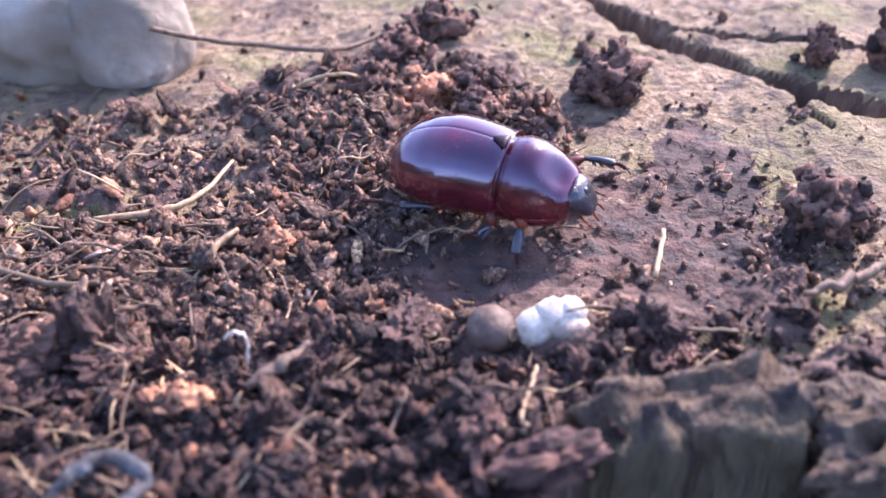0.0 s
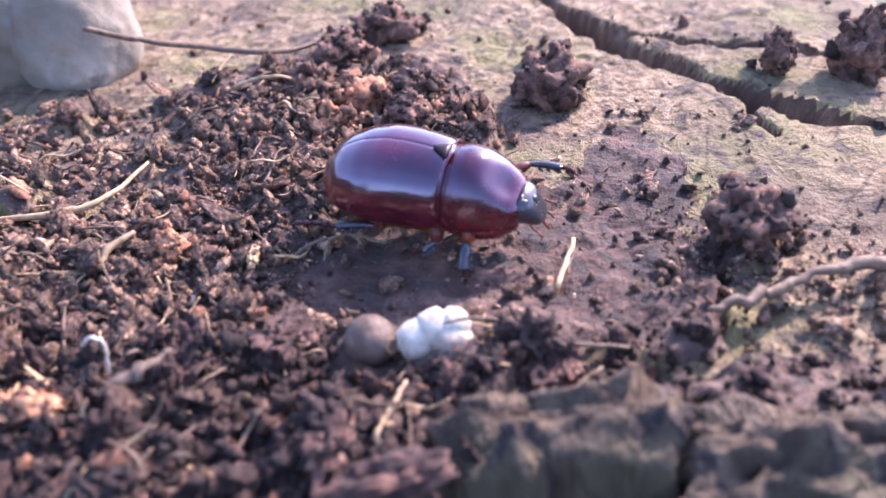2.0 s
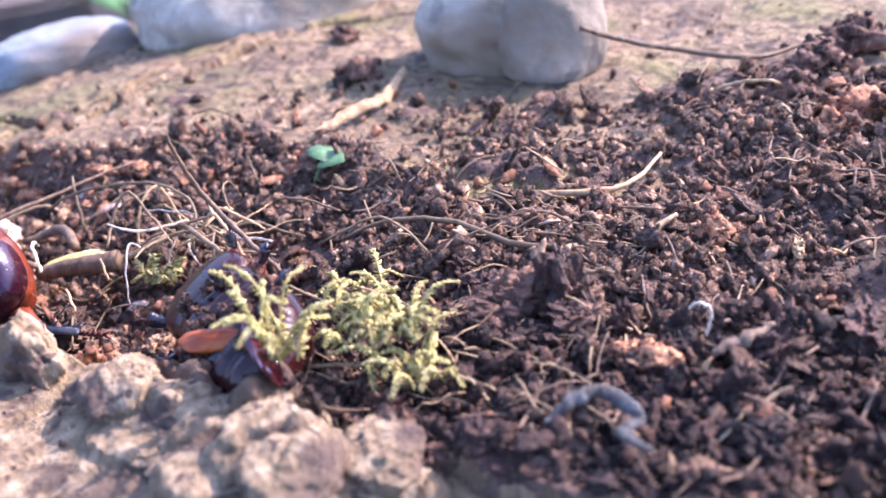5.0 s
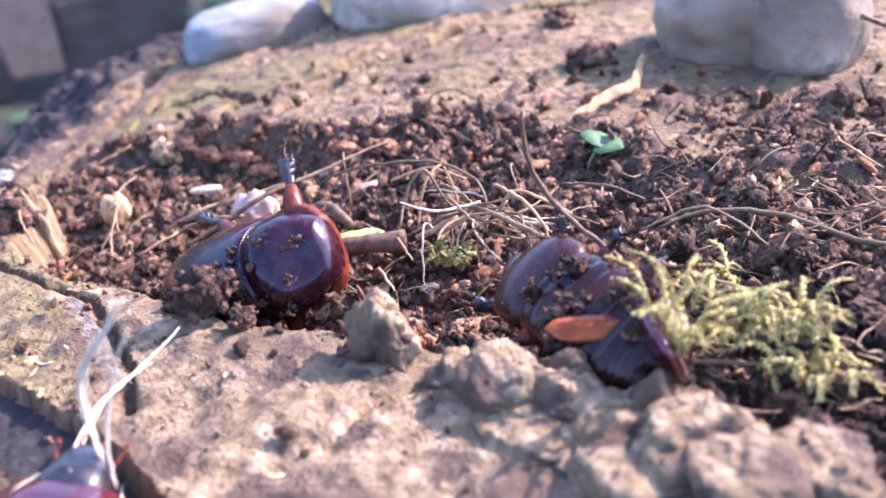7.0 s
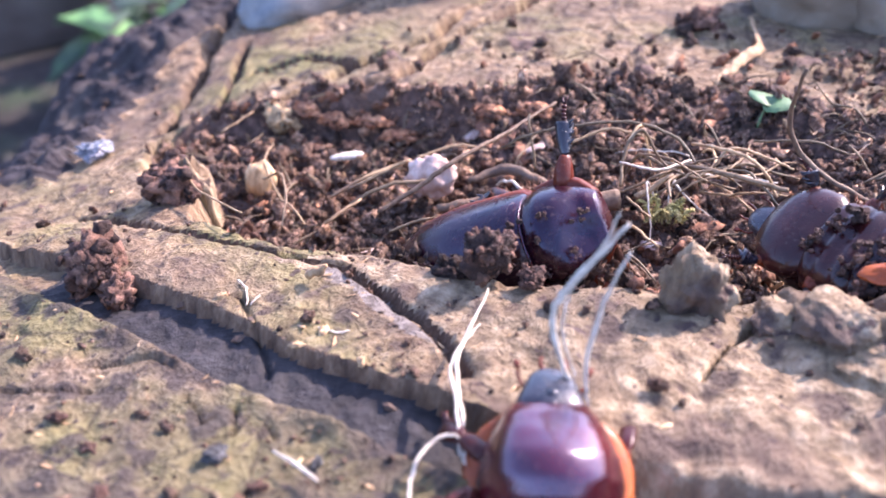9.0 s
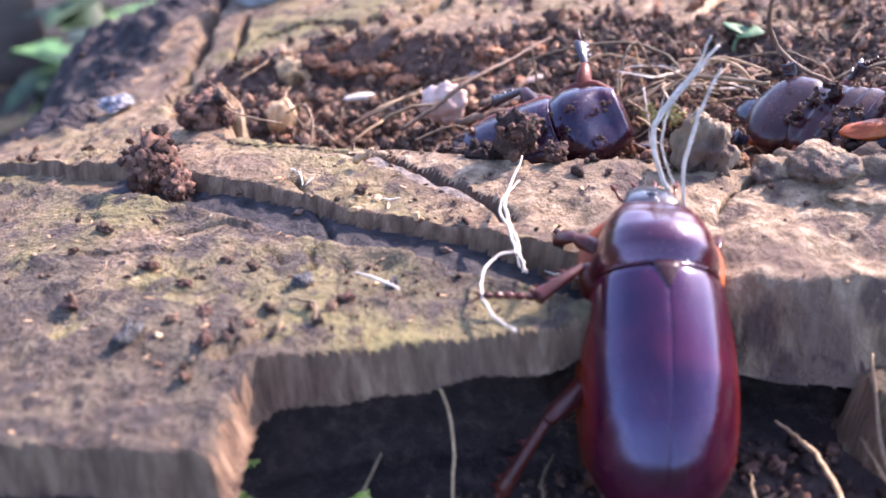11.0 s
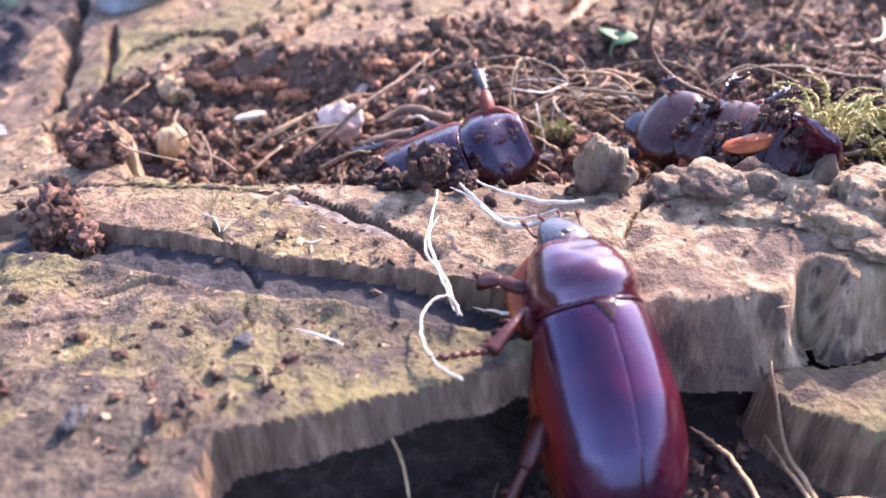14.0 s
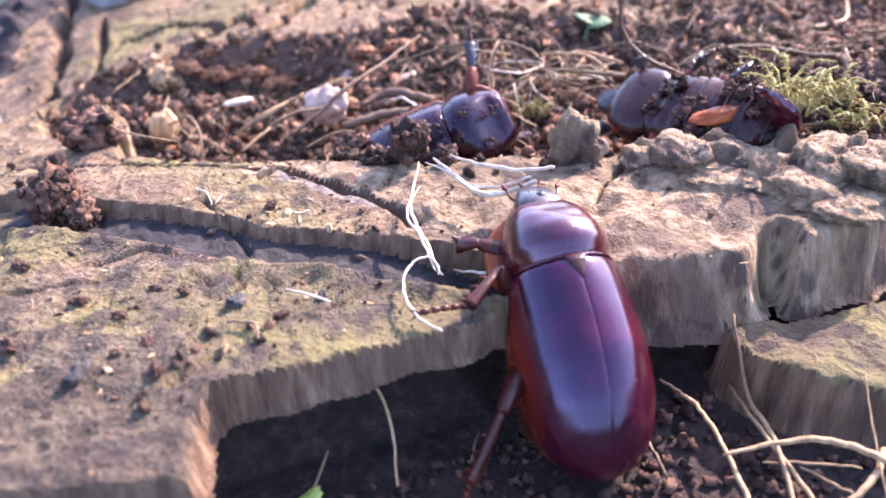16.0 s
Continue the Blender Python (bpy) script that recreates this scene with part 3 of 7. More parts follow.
def soil_cover(x, y):
    """How thickly humus lies, 0 to 1."""
    main = smooth(-outline_distance(x, y, [(-70, 58), (-20, 52), (24, 56), (24, 78), (34, 88), (36, 100), (26, 112), (18, 128), (24, 140), (14, 160), (-8, 172), (-28, 162), (-40, 150), (-27, 138), (-26, 122), (-40, 109), (-60, 107),
                                                    (-78, 118), (-88, 100)]), -6, 5)
    pit = smooth(-outline_distance(x, y, PIT), -1, 2.5)
    behind = 0.36 * smooth(-outline_distance(x, y, [(-165, 112), (-140, 116), (-100, 126), (-70, 118), (-52, 130), (-50, 150), (-75, 160), (-110, 160), (-135, 145), (-168, 130)]), -6, 6)
    front = 0.40 * smooth(-outline_distance(x, y, [(-135, 44), (-112, 42), (-98, 46), (-98, 58), (-140, 58)]), -3, 3)
    # wet humus, laid thicker so its dark tone stands for shadow on this side
    wet_shaded = 0.52 * smooth(-outline_distance(x, y, [(20, 72), (60, 74), (112, 70), (112, 104), (70, 110), (50, 116), (40, 124), (30, 112)]), -8, 8)
    left = 0.40 * smooth(-outline_distance(x, y, [(-245, 88), (-205, 78), (-186, 60), (-196, 58), (-240, 70)]), -6, 6)
    thin = 0.4 * smooth(-outline_distance(x, y, [(-70, 112), (-34, 110), (-24, 122), (-26, 142), (-40, 164), (-58, 160), (-72, 140)]), -8, 8)
    return np.maximum.reduce([main, pit, behind, front, wet_shaded, left, thin])


def wood_height(x, y):
    """The height of the place, and what lies there."""
    d = np.maximum(0, -150 - x)
    base = -(0.10 * d + (0.0012 - 0.0009 * smooth(y, 112, 150)) * d * d) * smooth(y, -20, 90) + 0.035 * np.maximum(0, y - 100) * smooth(x, -60, 0) + 3.0 * (1 - smooth(y, 44, 62)) * (1 - smooth(x, -45, -25))
    base = base - 0.02 * np.maximum(0, y - 190) - 0.10 * np.maximum(0, x - 75)
    wood = base + 1.6 * fbm(x, y, 34, 3, 3) + 0.9 * fbm(x, y, 7, 4, 5) + 0.65 * fbm(x, y, 2.4, 3, 8)
    pitted = fbm(x, y, 4.5, 2, 31)
    wood = wood - 0.5 * smooth(pitted, 0.1, 0.45)
    jag = 1.4 * fbm(x, y, 7, 3, 12) + 0.5 * fbm(x, y, 2, 2, 14)
    for bx, by, radius, tall in BUMPS:
        r = np.hypot(x - bx + 7 * fbm(x, y, 6, 3, 21), y - by + 7 * fbm(x, y, 6, 3, 22)) / radius
        wood = wood + tall * (1 - smooth(r, 0.1, 1.15)) * (0.8 + 0.5 * fbm(x, y, 4, 2, 23))
    teeth = smooth(-outline_distance(x, y, [(-98, 50), (-84, 46), (-66, 38), (-50, 42), (-38, 50), (-36, 60), (-64, 60), (-98, 59)]), -3, 3)
    wood = wood + teeth * (4.6 * np.maximum(0, fbm(x, y, 8, 2, 24)) + 1.0 * np.abs(fbm(x, y, 4, 2, 25)))
    wood = wood + 2.4 * fbm(x, y, 13, 4, 26) * smooth(x, -125, -105) * (1 - smooth(y, 60, 66))
    wood = wood - 3.2 * smooth(-x, 168, 192) * smooth(-outline_distance(x, y, SLAB), -1, 1)
    groove = outline_distance(x, y, GROOVE) + 0.4 * jag
    wood = wood + 0.8 * (1 - smooth(groove, 0.8, 3.5)) * smooth(-outline_distance(x, y, SLAB), -1.5, 0.5)
    floor = base - 2.7 - 2.4 * smooth(x, -124, -106) + 0.9 * fbm(x, y, 6, 4, 40) + 0.5 * fbm(x, y, 1.6, 2, 41) + 0.3 * smooth(-x, 176, 190)
    wood = np.where(groove < 0.9, floor + (wood - floor) * smooth(groove, -0.25, 0.55), wood)
    cleft = np.zeros(np.shape(x), bool)
    for line, half, deep in CRACKS:
        gap = line_distance(x, y, line) + 1.5 * half * fbm(x, y, 9, 4, 50)
        wood = wood - deep * (1 - smooth(gap, 0.25 * half, half + (0.5 if half > 0.55 else 0.15)))
        cleft |= (gap < 0.85 * half) & (half > 0.55)
    # humus in the hollow and over the wood
    pit = outline_distance(x, y, PIT) + 0.8 * jag
    hollow = -12.5 + 7.0 * smooth(y, 78, 116) * smooth(x, -158, -130) + 4.5 * smooth(x, -150, -100) + 8.0 * smooth(x, -84, -42)
    hollow = hollow + 4.0 * fbm(x, y, 12, 4, 60) + 2.0 * fbm(x, y, 4, 3, 61)
    hollow = hollow + 10.5 * (1 - smooth(np.hypot((x + 129) / 14, (y - 60) / 9), 0.25, 1.0)) + 6 * (1 - smooth(np.hypot((x + 108) / 9, (y - 64) / 7), 0.2, 1.0))
    wide = 1.4 + 16 * smooth(y, 92, 124) + 10 * smooth(x, -70, -45)
    hole = 1 - smooth(pit, -wide, 0.9)
    cover = soil_cover(x, y)
    cover_edge = cover + 0.75 * fbm(x, y, 14, 5, 70)
    soil = smooth(cover_edge, 0.46, 0.62)
    height = wood * (1 - hole) + hollow * hole
    lumps = 1.6 + 4.6 * fbm(x, y, 12, 5, 80) + 1.8 * fbm(x, y, 3.4, 3, 81)
    bare = smooth(-outline_distance(x, y, [(-4, 97), (6, 91), (28, 90), (44, 92), (44, 122), (22, 116), (4, 112)]), -3, 3)
    height = height + soil * np.maximum(lumps, -0.5) * (1 - hole) * 0.9 * (1 - 0.75 * bare)
    # the broken front: a plate of wood that ends above the shade-darkened earth
    notch = outline_distance(x, y, NOTCH) + 0.5 * jag + 0.18 * fbm(x, y, 1.6, 2, 94)
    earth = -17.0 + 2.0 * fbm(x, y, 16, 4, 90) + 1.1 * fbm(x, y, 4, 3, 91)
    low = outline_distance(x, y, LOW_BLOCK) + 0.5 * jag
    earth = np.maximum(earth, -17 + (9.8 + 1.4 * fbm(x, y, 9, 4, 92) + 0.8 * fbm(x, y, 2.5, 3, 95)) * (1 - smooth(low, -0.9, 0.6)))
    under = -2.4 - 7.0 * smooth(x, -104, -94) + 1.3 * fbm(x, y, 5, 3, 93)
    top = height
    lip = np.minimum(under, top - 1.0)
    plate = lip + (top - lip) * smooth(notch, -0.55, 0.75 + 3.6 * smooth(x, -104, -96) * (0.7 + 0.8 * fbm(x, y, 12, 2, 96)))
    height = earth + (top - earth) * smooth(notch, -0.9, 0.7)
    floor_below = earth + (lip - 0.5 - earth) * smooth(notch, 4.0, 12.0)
    # the rim, the bark and the side
    r = np.hypot(x - CENTRE[0], y - CENTRE[1]) + 6 * fbm(x, y, 50, 3, 100)
    bark = smooth(r, RIM - 43, RIM - 40) * (1 - smooth(x, -215, -205)) * smooth(y, 70, 85)
    rim = bark * (2.6 + 5.0 * fbm(x, y, 8, 4, 101) + 2.5 * fbm(x, y, 3, 3, 102) - 0.12 * np.maximum(0, r - RIM + 40)) - 28 * np.maximum(0, r - RIM) - 1.5 * smooth(r, RIM - 8, RIM)
    height, plate, floor_below = np.maximum(height + rim, -306), np.maximum(plate + rim, -306), np.maximum(floor_below + rim, -306)
    zone = np.zeros(np.shape(x), int)
    zone[outline_distance(x, y, BLOCK) < 0] = 3
    zone[outline_distance(x, y, PLANK) < 0] = 2
    zone[outline_distance(x, y, SLAB) < 0] = 1
    damp = outline_distance(x, y, [(12, 50), (17, 74), (26, 84), (60, 86), (112, 84), (112, 40)]) + 17 * fbm(x, y, 11, 4, 110)
    zone[(damp < 0) & (zone == 0)] = 9
    mud = outline_distance(x, y, [(-6, 95), (6, 90), (34, 90), (52, 96), (60, 112), (56, 126), (44, 130), (24, 118), (2, 114), (-6, 106)]) + 24 * fbm(x, y, 14, 5, 111)
    zone[(mud < 0) & (zone == 0)] = 10
    zone[cleft & (zone < 4)] = 11
    zone[(groove < 0.55) & (outline_distance(x, y, SLAB) > 0.3)] = 12
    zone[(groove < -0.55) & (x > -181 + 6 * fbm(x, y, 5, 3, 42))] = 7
    zone[(groove < -0.55) & (zone != 7)] = 2
    zone[((soil > 0.5) & (zone != 9)) | ((soil > 0.5) & (damp > -6 + 14 * fbm(x, y, 5, 3, 112))) | (hole > 0.72)] = 4
    zone[(mud < 0) & (zone == 4)] = 10
    zone[(bark > 0.5)] = 5
    grime = outline_distance(x, y, [(-215, -30), (-200, 8), (-172, 10), (-150, 4), (-136, -8), (-136, -30)]) + 22 * fbm(x, y, 15, 5, 113)
    zone[(grime < 0) & (zone == 1)] = 13
    ash = line_distance(x, y, [(-141, 46.4), (-137, 44.6), (-133, 42.3), (-126, 38.2), (-122.6, 36)]) + 3.0 * fbm(x, y, 4, 5, 114)
    zone[(ash < 0.95) & (hole < 0.5)] = 14
    zone[(notch < 0.6)] = 12
    zone[(notch < 0.6) & (x > -101) & (y < 60)] = 3
    zone[notch < -0.95] = -1
    below = np.where(notch < 13, 6, -1)
    below[low < 1.2] = 12
    below[low < -0.5] = 8
    return height, zone, r, plate, floor_below, below


def fine_steps(low, fine_low, fine_high, high, fine, coarse):
    return np.concatenate([np.arange(low, fine_low, coarse), np.arange(fine_low, fine_high, fine), np.arange(fine_high, high, coarse)])


GX = fine_steps(-287, -212, 66, 122, 0.45, 1.5)
GY = np.concatenate([fine_steps(-62, -25, 128, 128, 0.45, 1.5), fine_steps(128, 128, 215, 343, 0.75, 1.5)])
XX, YY = np.meshgrid(GX, GY)
HEIGHT, ZONE, REACH, PLATE, BELOW, BELOW_ZONE = wood_height(XX, YY)


def ground_at(x, y):
    """The height there, in millimetres."""
    i = np.clip(np.searchsorted(GX, x) - 1, 0, len(GX) - 2)
    j = np.clip(np.searchsorted(GY, y) - 1, 0, len(GY) - 2)
    u, v = (x - GX[i]) / (GX[i + 1] - GX[i]), (y - GY[j]) / (GY[j + 1] - GY[j])
    return (HEIGHT[j, i] * (1 - u) + HEIGHT[j, i + 1] * u) * (1 - v) + (HEIGHT[j + 1, i] * (1 - u) + HEIGHT[j + 1, i + 1] * u) * v


def zone_mesh(name, wanted, heights=PLATE, zones=ZONE):
    n = len(GX)
    cell = np.isin(zones[:-1, :-1], wanted) & (REACH[:-1, :-1] < RIM + 11)
    j, i = np.nonzero(cell)
    quads = np.stack([j * n + i, j * n + i + 1, (j + 1) * n + i + 1, (j + 1) * n + i], 1)
    used, flat = np.unique(quads.ravel(), return_inverse=True)
    verts = np.stack([XX.ravel()[used], YY.ravel()[used], heights.ravel()[used]], 1) * MM
    return mesh_from(name, verts, flat.reshape(-1, 4))


stump = tagged(new("tree_stump"), "old weathered tree stump with cracked, broken wooden top", "stump", kind="structure")
part("top", zone_mesh("top", [0]), WOOD, stump, "cracked tan end-grain wood with algae")
part("slab", zone_mesh("slab", [1]), SLAB_WOOD, stump, "flat tan wooden slab with broken front edge")
part("slab_corner", zone_mesh("slab_corner", [13]), GRIMY_WOOD, stump, "dirty dark corner of the slab")
part("plank", zone_mesh("plank", [2]), WOOD, stump, "narrow split wooden ledge")
part("block", zone_mesh("block", [3]), PALE_WOOD, stump, "rounded knobbly wooden block")
part("ashen_edge", zone_mesh("ashen_edge", [14]), ASH_WOOD, stump, "ashen grey edge of the ledge")
part("groove", zone_mesh("groove", [7]), SHADED_GREY_WOOD, stump, "grey floor of the split, with shade put into its colour")
part("groove_wall", zone_mesh("groove_wall", [11]), ROT_WOOD, stump, "dark rotten wood inside the split")
part("low_block", zone_mesh("low_block", [8], BELOW, BELOW_ZONE), SLAB_WOOD, stump, "lower broken wooden block")
part("damp_lump", zone_mesh("damp_lump", [9]), DAMP_WOOD, stump, "damp mossy lump of wood")
part("broken_side", zone_mesh("broken_side", [12]), SIDE_WOOD, stump, "brown fibrous side where the wood broke")
part("low_side", zone_mesh("low_side", [12], BELOW, BELOW_ZONE), SIDE_WOOD, stump, "fibrous side of the lower block")
part("bark", zone_mesh("bark", [5]), BARK, stump, "dark crumbly bark")
tagged(thing("humus", zone_mesh("humus", [4]), SOIL, "dark brown crumbly humus lying on the stump", "soil", kind="stuff"))
thing("mud", zone_mesh("mud", [10]), MUD, "smooth damp reddish mud on the wood", "soil", kind="stuff")
thing("earth", zone_mesh("earth", [6], BELOW, BELOW_ZONE), SHADED_EARTH, "earth in the broken front of the stump, darkened with shade in its colour", "soil", kind="stuff")


# ---- the garden round the stump ----
def garden_ground():
    radii = np.concatenate([np.linspace(0.0, 1.2, 40), np.geomspace(1.3, 400, 40)])
    turns = np.linspace(0, 2 * np.pi, 97)[:-1]
    rr, aa = np.meshgrid(radii, turns, indexing="ij")
    x, y = rr * np.cos(aa) - 0.08, rr * np.sin(aa) + 0.14
    z = -0.3 + 0.03 * fbm(x, y, 0.25, 4, 200) * smooth(rr, 0.15, 0.4)
    m = len(turns)
    quads = [(k * m + j, (k + 1) * m + j, (k + 1) * m + (j + 1) % m, k * m + (j + 1) % m) for k in range(len(radii) - 1) for j in range(m)]
    return mesh_from("ground", np.stack([x.ravel(), y.ravel(), z.ravel()], 1), np.array(quads))


thing("ground", garden_ground(), GARDEN, "dark garden soil round the stump", "ground", kind="structure")


def leaf_arrays(length, width, fold=0.25, droop=0.3, notches=5):
    """A toothed leaf along x, with thickness."""
    rows, verts = 9, []
    for k in range(rows):
        s = k / (rows - 1)
        half = width / 2 * (math.sin(math.pi * s**0.75) ** 0.8) * (1 - 0.16 * ((k * notches) % 2)) + 0.01 * width
        for side in (-1, 0, 1):
            verts.append((length * s, side * half, fold * abs(side) * half - droop * length * s * s))
    top = np.array(verts)
    low = top - np.array([0, 0, 0.02 * width])
    quads = []
    for k in range(rows - 1):
        for c in (0, 1):
            a = k * 3 + c
            quads += [(a, a + 3, a + 4, a + 1), (a + 27, a + 28, a + 31, a + 30)]
        quads += [(k * 3, k * 3 + 27, k * 3 + 30, k * 3 + 3), (k * 3 + 2, k * 3 + 5, k * 3 + 32, k * 3 + 29)]
    return np.concatenate([top, low]), np.array(quads), np.zeros((0, 3), int)


def moved(arrays, m):
    v, q, t = arrays
    a = np.array(m)
    return v @ a[:3, :3].T + a[:3, 3], q, t


def weed(x, y, tall, leaves, size, seed):
    rnd = random.Random(seed)
    root = tagged(new("weed"), "leafy green garden weed on dark soil", "plant", "weeds beside the stump")
    root.location = (x, y, -0.3)
    stem_path = [(0, 0, 0), (rnd.uniform(-10, 10), rnd.uniform(-10, 10), tall * 0.5), (rnd.uniform(-20, 20), rnd.uniform(-20, 20), tall)]
    part("stem", tube_mesh("stem", stem_path, [3, 2, 1], 6), WEED, root)
    pieces = []
    for k in range(leaves):
        s = (k + 0.6) / leaves
        m = pose(0, 0, tall * s * MM * 0.95, 0, rnd.uniform(-35, 20), 137.5 * k + rnd.uniform(-20, 20)) @ pose(0.004, 0, 0)
        pieces.append(moved(leaf_arrays(size * rnd.uniform(0.7, 1.2) * MM, size * rnd.uniform(0.45, 0.7) * MM), m))
    v, f = joined(pieces)
    tagged(part("foliage", mesh_from("foliage", v, f), WEED, root), kind="stuff")
    return root


for k, (wx, wy, tall, count, size) in enumerate([(-0.64, 0.62, 110, 20, 85), (-0.70, 0.66, 120, 20, 90), (-0.60, 0.74, 140, 20, 95), (-0.84, 0.42, 60, 12, 50),
                                                 (-0.86, 0.56, 60, 14, 60), (-0.78, 0.80, 140, 20, 95), (0.33, 0.86, 110, 18, 85), (0.42, 0.92, 120, 18, 90), (0.28, 0.98, 130, 18, 90), (0.48, 0.80, 90, 14, 80)]):
    weed(wx, wy, tall * 0.85, count, size * 0.8, k + 1)


def timber(name, size, at, label):
    bm = bmesh.new()
    bmesh.ops.create_cube(bm, size=1, matrix=Matrix.Diagonal((*size, 1)))
    bmesh.ops.subdivide_edges(bm, edges=bm.edges[:], cuts=5, use_grid_fill=True)
    bmesh.ops.bevel(bm, geom=[e for e in bm.edges if len(e.link_faces) == 2 and e.calc_face_angle(0) > 1], offset=0.008, segments=2, affect="EDGES")
    for v in bm.verts:
        v.co += Vector((noise.noise(v.co * 14), noise.noise(v.co * 14 + Vector((5, 0, 0))), noise.noise(v.co * 14 + Vector((0, 5, 0))))) * 0.004
    me = bpy.data.meshes.new(name)
    bm.to_mesh(me)
    bm.free()
    return thing(name, me, TIMBER, label, "edging", at=at)


timber("paving_block", (0.17, 0.12, 0.13), pose(-0.96, 0.80, -0.245, 0, 0, 48), "greyish brown paving block in the garden")
timber("paving_block", (0.16, 0.1, 0.11), pose(-1.12, 0.62, -0.255, 0, 0, 62), "greyish brown paving block in the garden")


def hedge_wall(name, size, at):
    bm = bmesh.new()
    bmesh.ops.create_cube(bm, size=1, matrix=Matrix.Diagonal((*size, 1)))
    bmesh.ops.subdivide_edges(bm, edges=bm.edges[:], cuts=14, use_grid_fill=True)
    for v in bm.verts:
        v.co += v.co.normalized() * 0.12 * noise.noise(v.co * 4)
    me = bpy.data.meshes.new(name)
    bm.to_mesh(me)
    bm.free()
    return thing(name, me, HEDGE, "plain dark hedge closing the garden", "hedge", kind="structure", at=at)


hedge_wall("wall_north", (8.4, 0.5, 0.9), pose(0, 4.6, 0.1))
hedge_wall("wall_south", (8.4, 0.5, 0.8), pose(0, -3.8, 0.05))
hedge_wall("wall_west", (0.5, 8.4, 1.2), pose(-4.2, 0.6, 0.25))
hedge_wall("wall_east", (0.5, 8.4, 0.8), pose(4.2, 0.6, 0.05))


# ---- crumbs of humus, chips and needles strewn over it ----
def scatter(name, variants, places, sizes, seed, squash=(0.6, 1.0), sink=0.25, long=(0.8, 1.3), lean=0.0, rounded=True):
    """Many uneven lumps, joined; places in millimetres, sizes are radii."""
    rng = np.random.default_rng(seed)
    pick = rng.integers(0, len(variants), len(places))
    if variants is SMALL:
        variants = SMALL + TINY
        pick = np.where(sizes < 0.6, len(SMALL) + pick % len(TINY), pick)
    verts, faces, n = [], [], 0
    z = ground_at(places[:, 0], places[:, 1])
    for k, (v, f) in enumerate(variants):
        who = np.nonzero(pick == k)[0]
        if not len(who):
            continue
        q = rng.normal(size=(len(who), 4))
        if lean:
            turn = rng.uniform(0, math.pi, len(who))
            q = np.stack([np.cos(turn), rng.normal(0, lean, len(who)), rng.normal(0, lean, len(who)), np.sin(turn)], 1)
        q /= np.linalg.norm(q, axis=1)[:, None]
        w, a, b, c = q.T
        rot = np.stack([np.stack([1 - 2 * (b * b + c * c), 2 * (a * b - c * w), 2 * (a * c + b * w)], 1), np.stack([2 * (a * b + c * w), 1 - 2 * (a * a + c * c), 2 * (b * c - a * w)], 1),
                        np.stack([2 * (a * c - b * w), 2 * (b * c + a * w), 1 - 2 * (a * a + b * b)], 1)], 1)
        stretch = np.stack([rng.uniform(*long, len(who)), rng.uniform(0.8, 1.1, len(who)), rng.uniform(*squash, len(who))], 1) * sizes[who][:, None]
        p = np.einsum("nij,vj,nj->nvi", rot, v, stretch)
        low = p[:, :, 2].min(axis=1)
        p[:, :, 0] += places[who, 0][:, None]
        p[:, :, 1] += places[who, 1][:, None]
        p[:, :, 2] += (z[who] - low * (1 - sink) - sizes[who] * sink * 0.6)[:, None]
        verts.append(p.reshape(-1, 3))
        faces.append((f[None] + n + (np.arange(len(who)) * len(v))[:, None, None]).reshape(-1, 3))
        n += len(who) * len(v)
    return mesh_from(name, np.concatenate(verts) * MM, np.concatenate(faces), rounded)


def laid_out(name, variants, places, sizes, seed, mat, label, category, group, flat=1.0, lean=25, sink=0.35):
    """The same, but each piece a thing of its own, on shared meshes."""
    rnd = random.Random(seed)
    meshes = [mesh_from(name, v * MM, f, False) for v, f in variants]
    for me in meshes:
        me.materials.append(mat)
    for (x, y), size, z in zip(places, sizes, ground_at(places[:, 0], places[:, 1])):
        piece = tagged(new(name, rnd.choice(meshes)), label, category, group)
        long = rnd.uniform(0.8, 1.4)
        piece.matrix_world = pose(x * MM, y * MM, (z + size * flat * (1 - sink) * 0.6) * MM, rnd.gauss(0, lean), rnd.gauss(0, lean), rnd.uniform(0, 360)) @ Matrix.Diagonal((size * long, size * rnd.uniform(0.8, 1.1), size * rnd.uniform(0.7, 1.0), 1))


def strewn(count, box, weight, seed):
    rng = np.random.default_rng(seed)
    x, y = rng.uniform(box[0], box[1], count), rng.uniform(box[2], box[3], count)
    keep = rng.uniform(size=count) < weight(x, y)
    return np.stack([x[keep], y[keep]], 1)


def crumb_weight(x, y):
    c = soil_cover(x, y)
    clear = outline_distance(x, y, NOTCH) > 1.5
    inside = np.hypot(x - CENTRE[0], y - CENTRE[1]) < RIM - 6
    groove = outline_distance(x, y, GROOVE) > 1
    patch = smooth(fbm(x, y, 18, 3, 300), -0.25, 0.3)
    bare = smooth(-outline_distance(x, y, [(-4, 97), (6, 91), (28, 90), (44, 92), (44, 122), (22, 116), (4, 112)]), -3, 3)
    return np.clip((c**1.6) * (0.5 + 0.5 * patch) * (1 - 0.88 * bare) + 0.03 * patch, 0, 1) * clear * inside * groove


SMALL = [lump_arrays(2, 0.95, 10 + k, 2.3) for k in range(14)]

TINY = [lump_arrays(1, 0.9, 60 + k, 2.0) for k in range(8)]


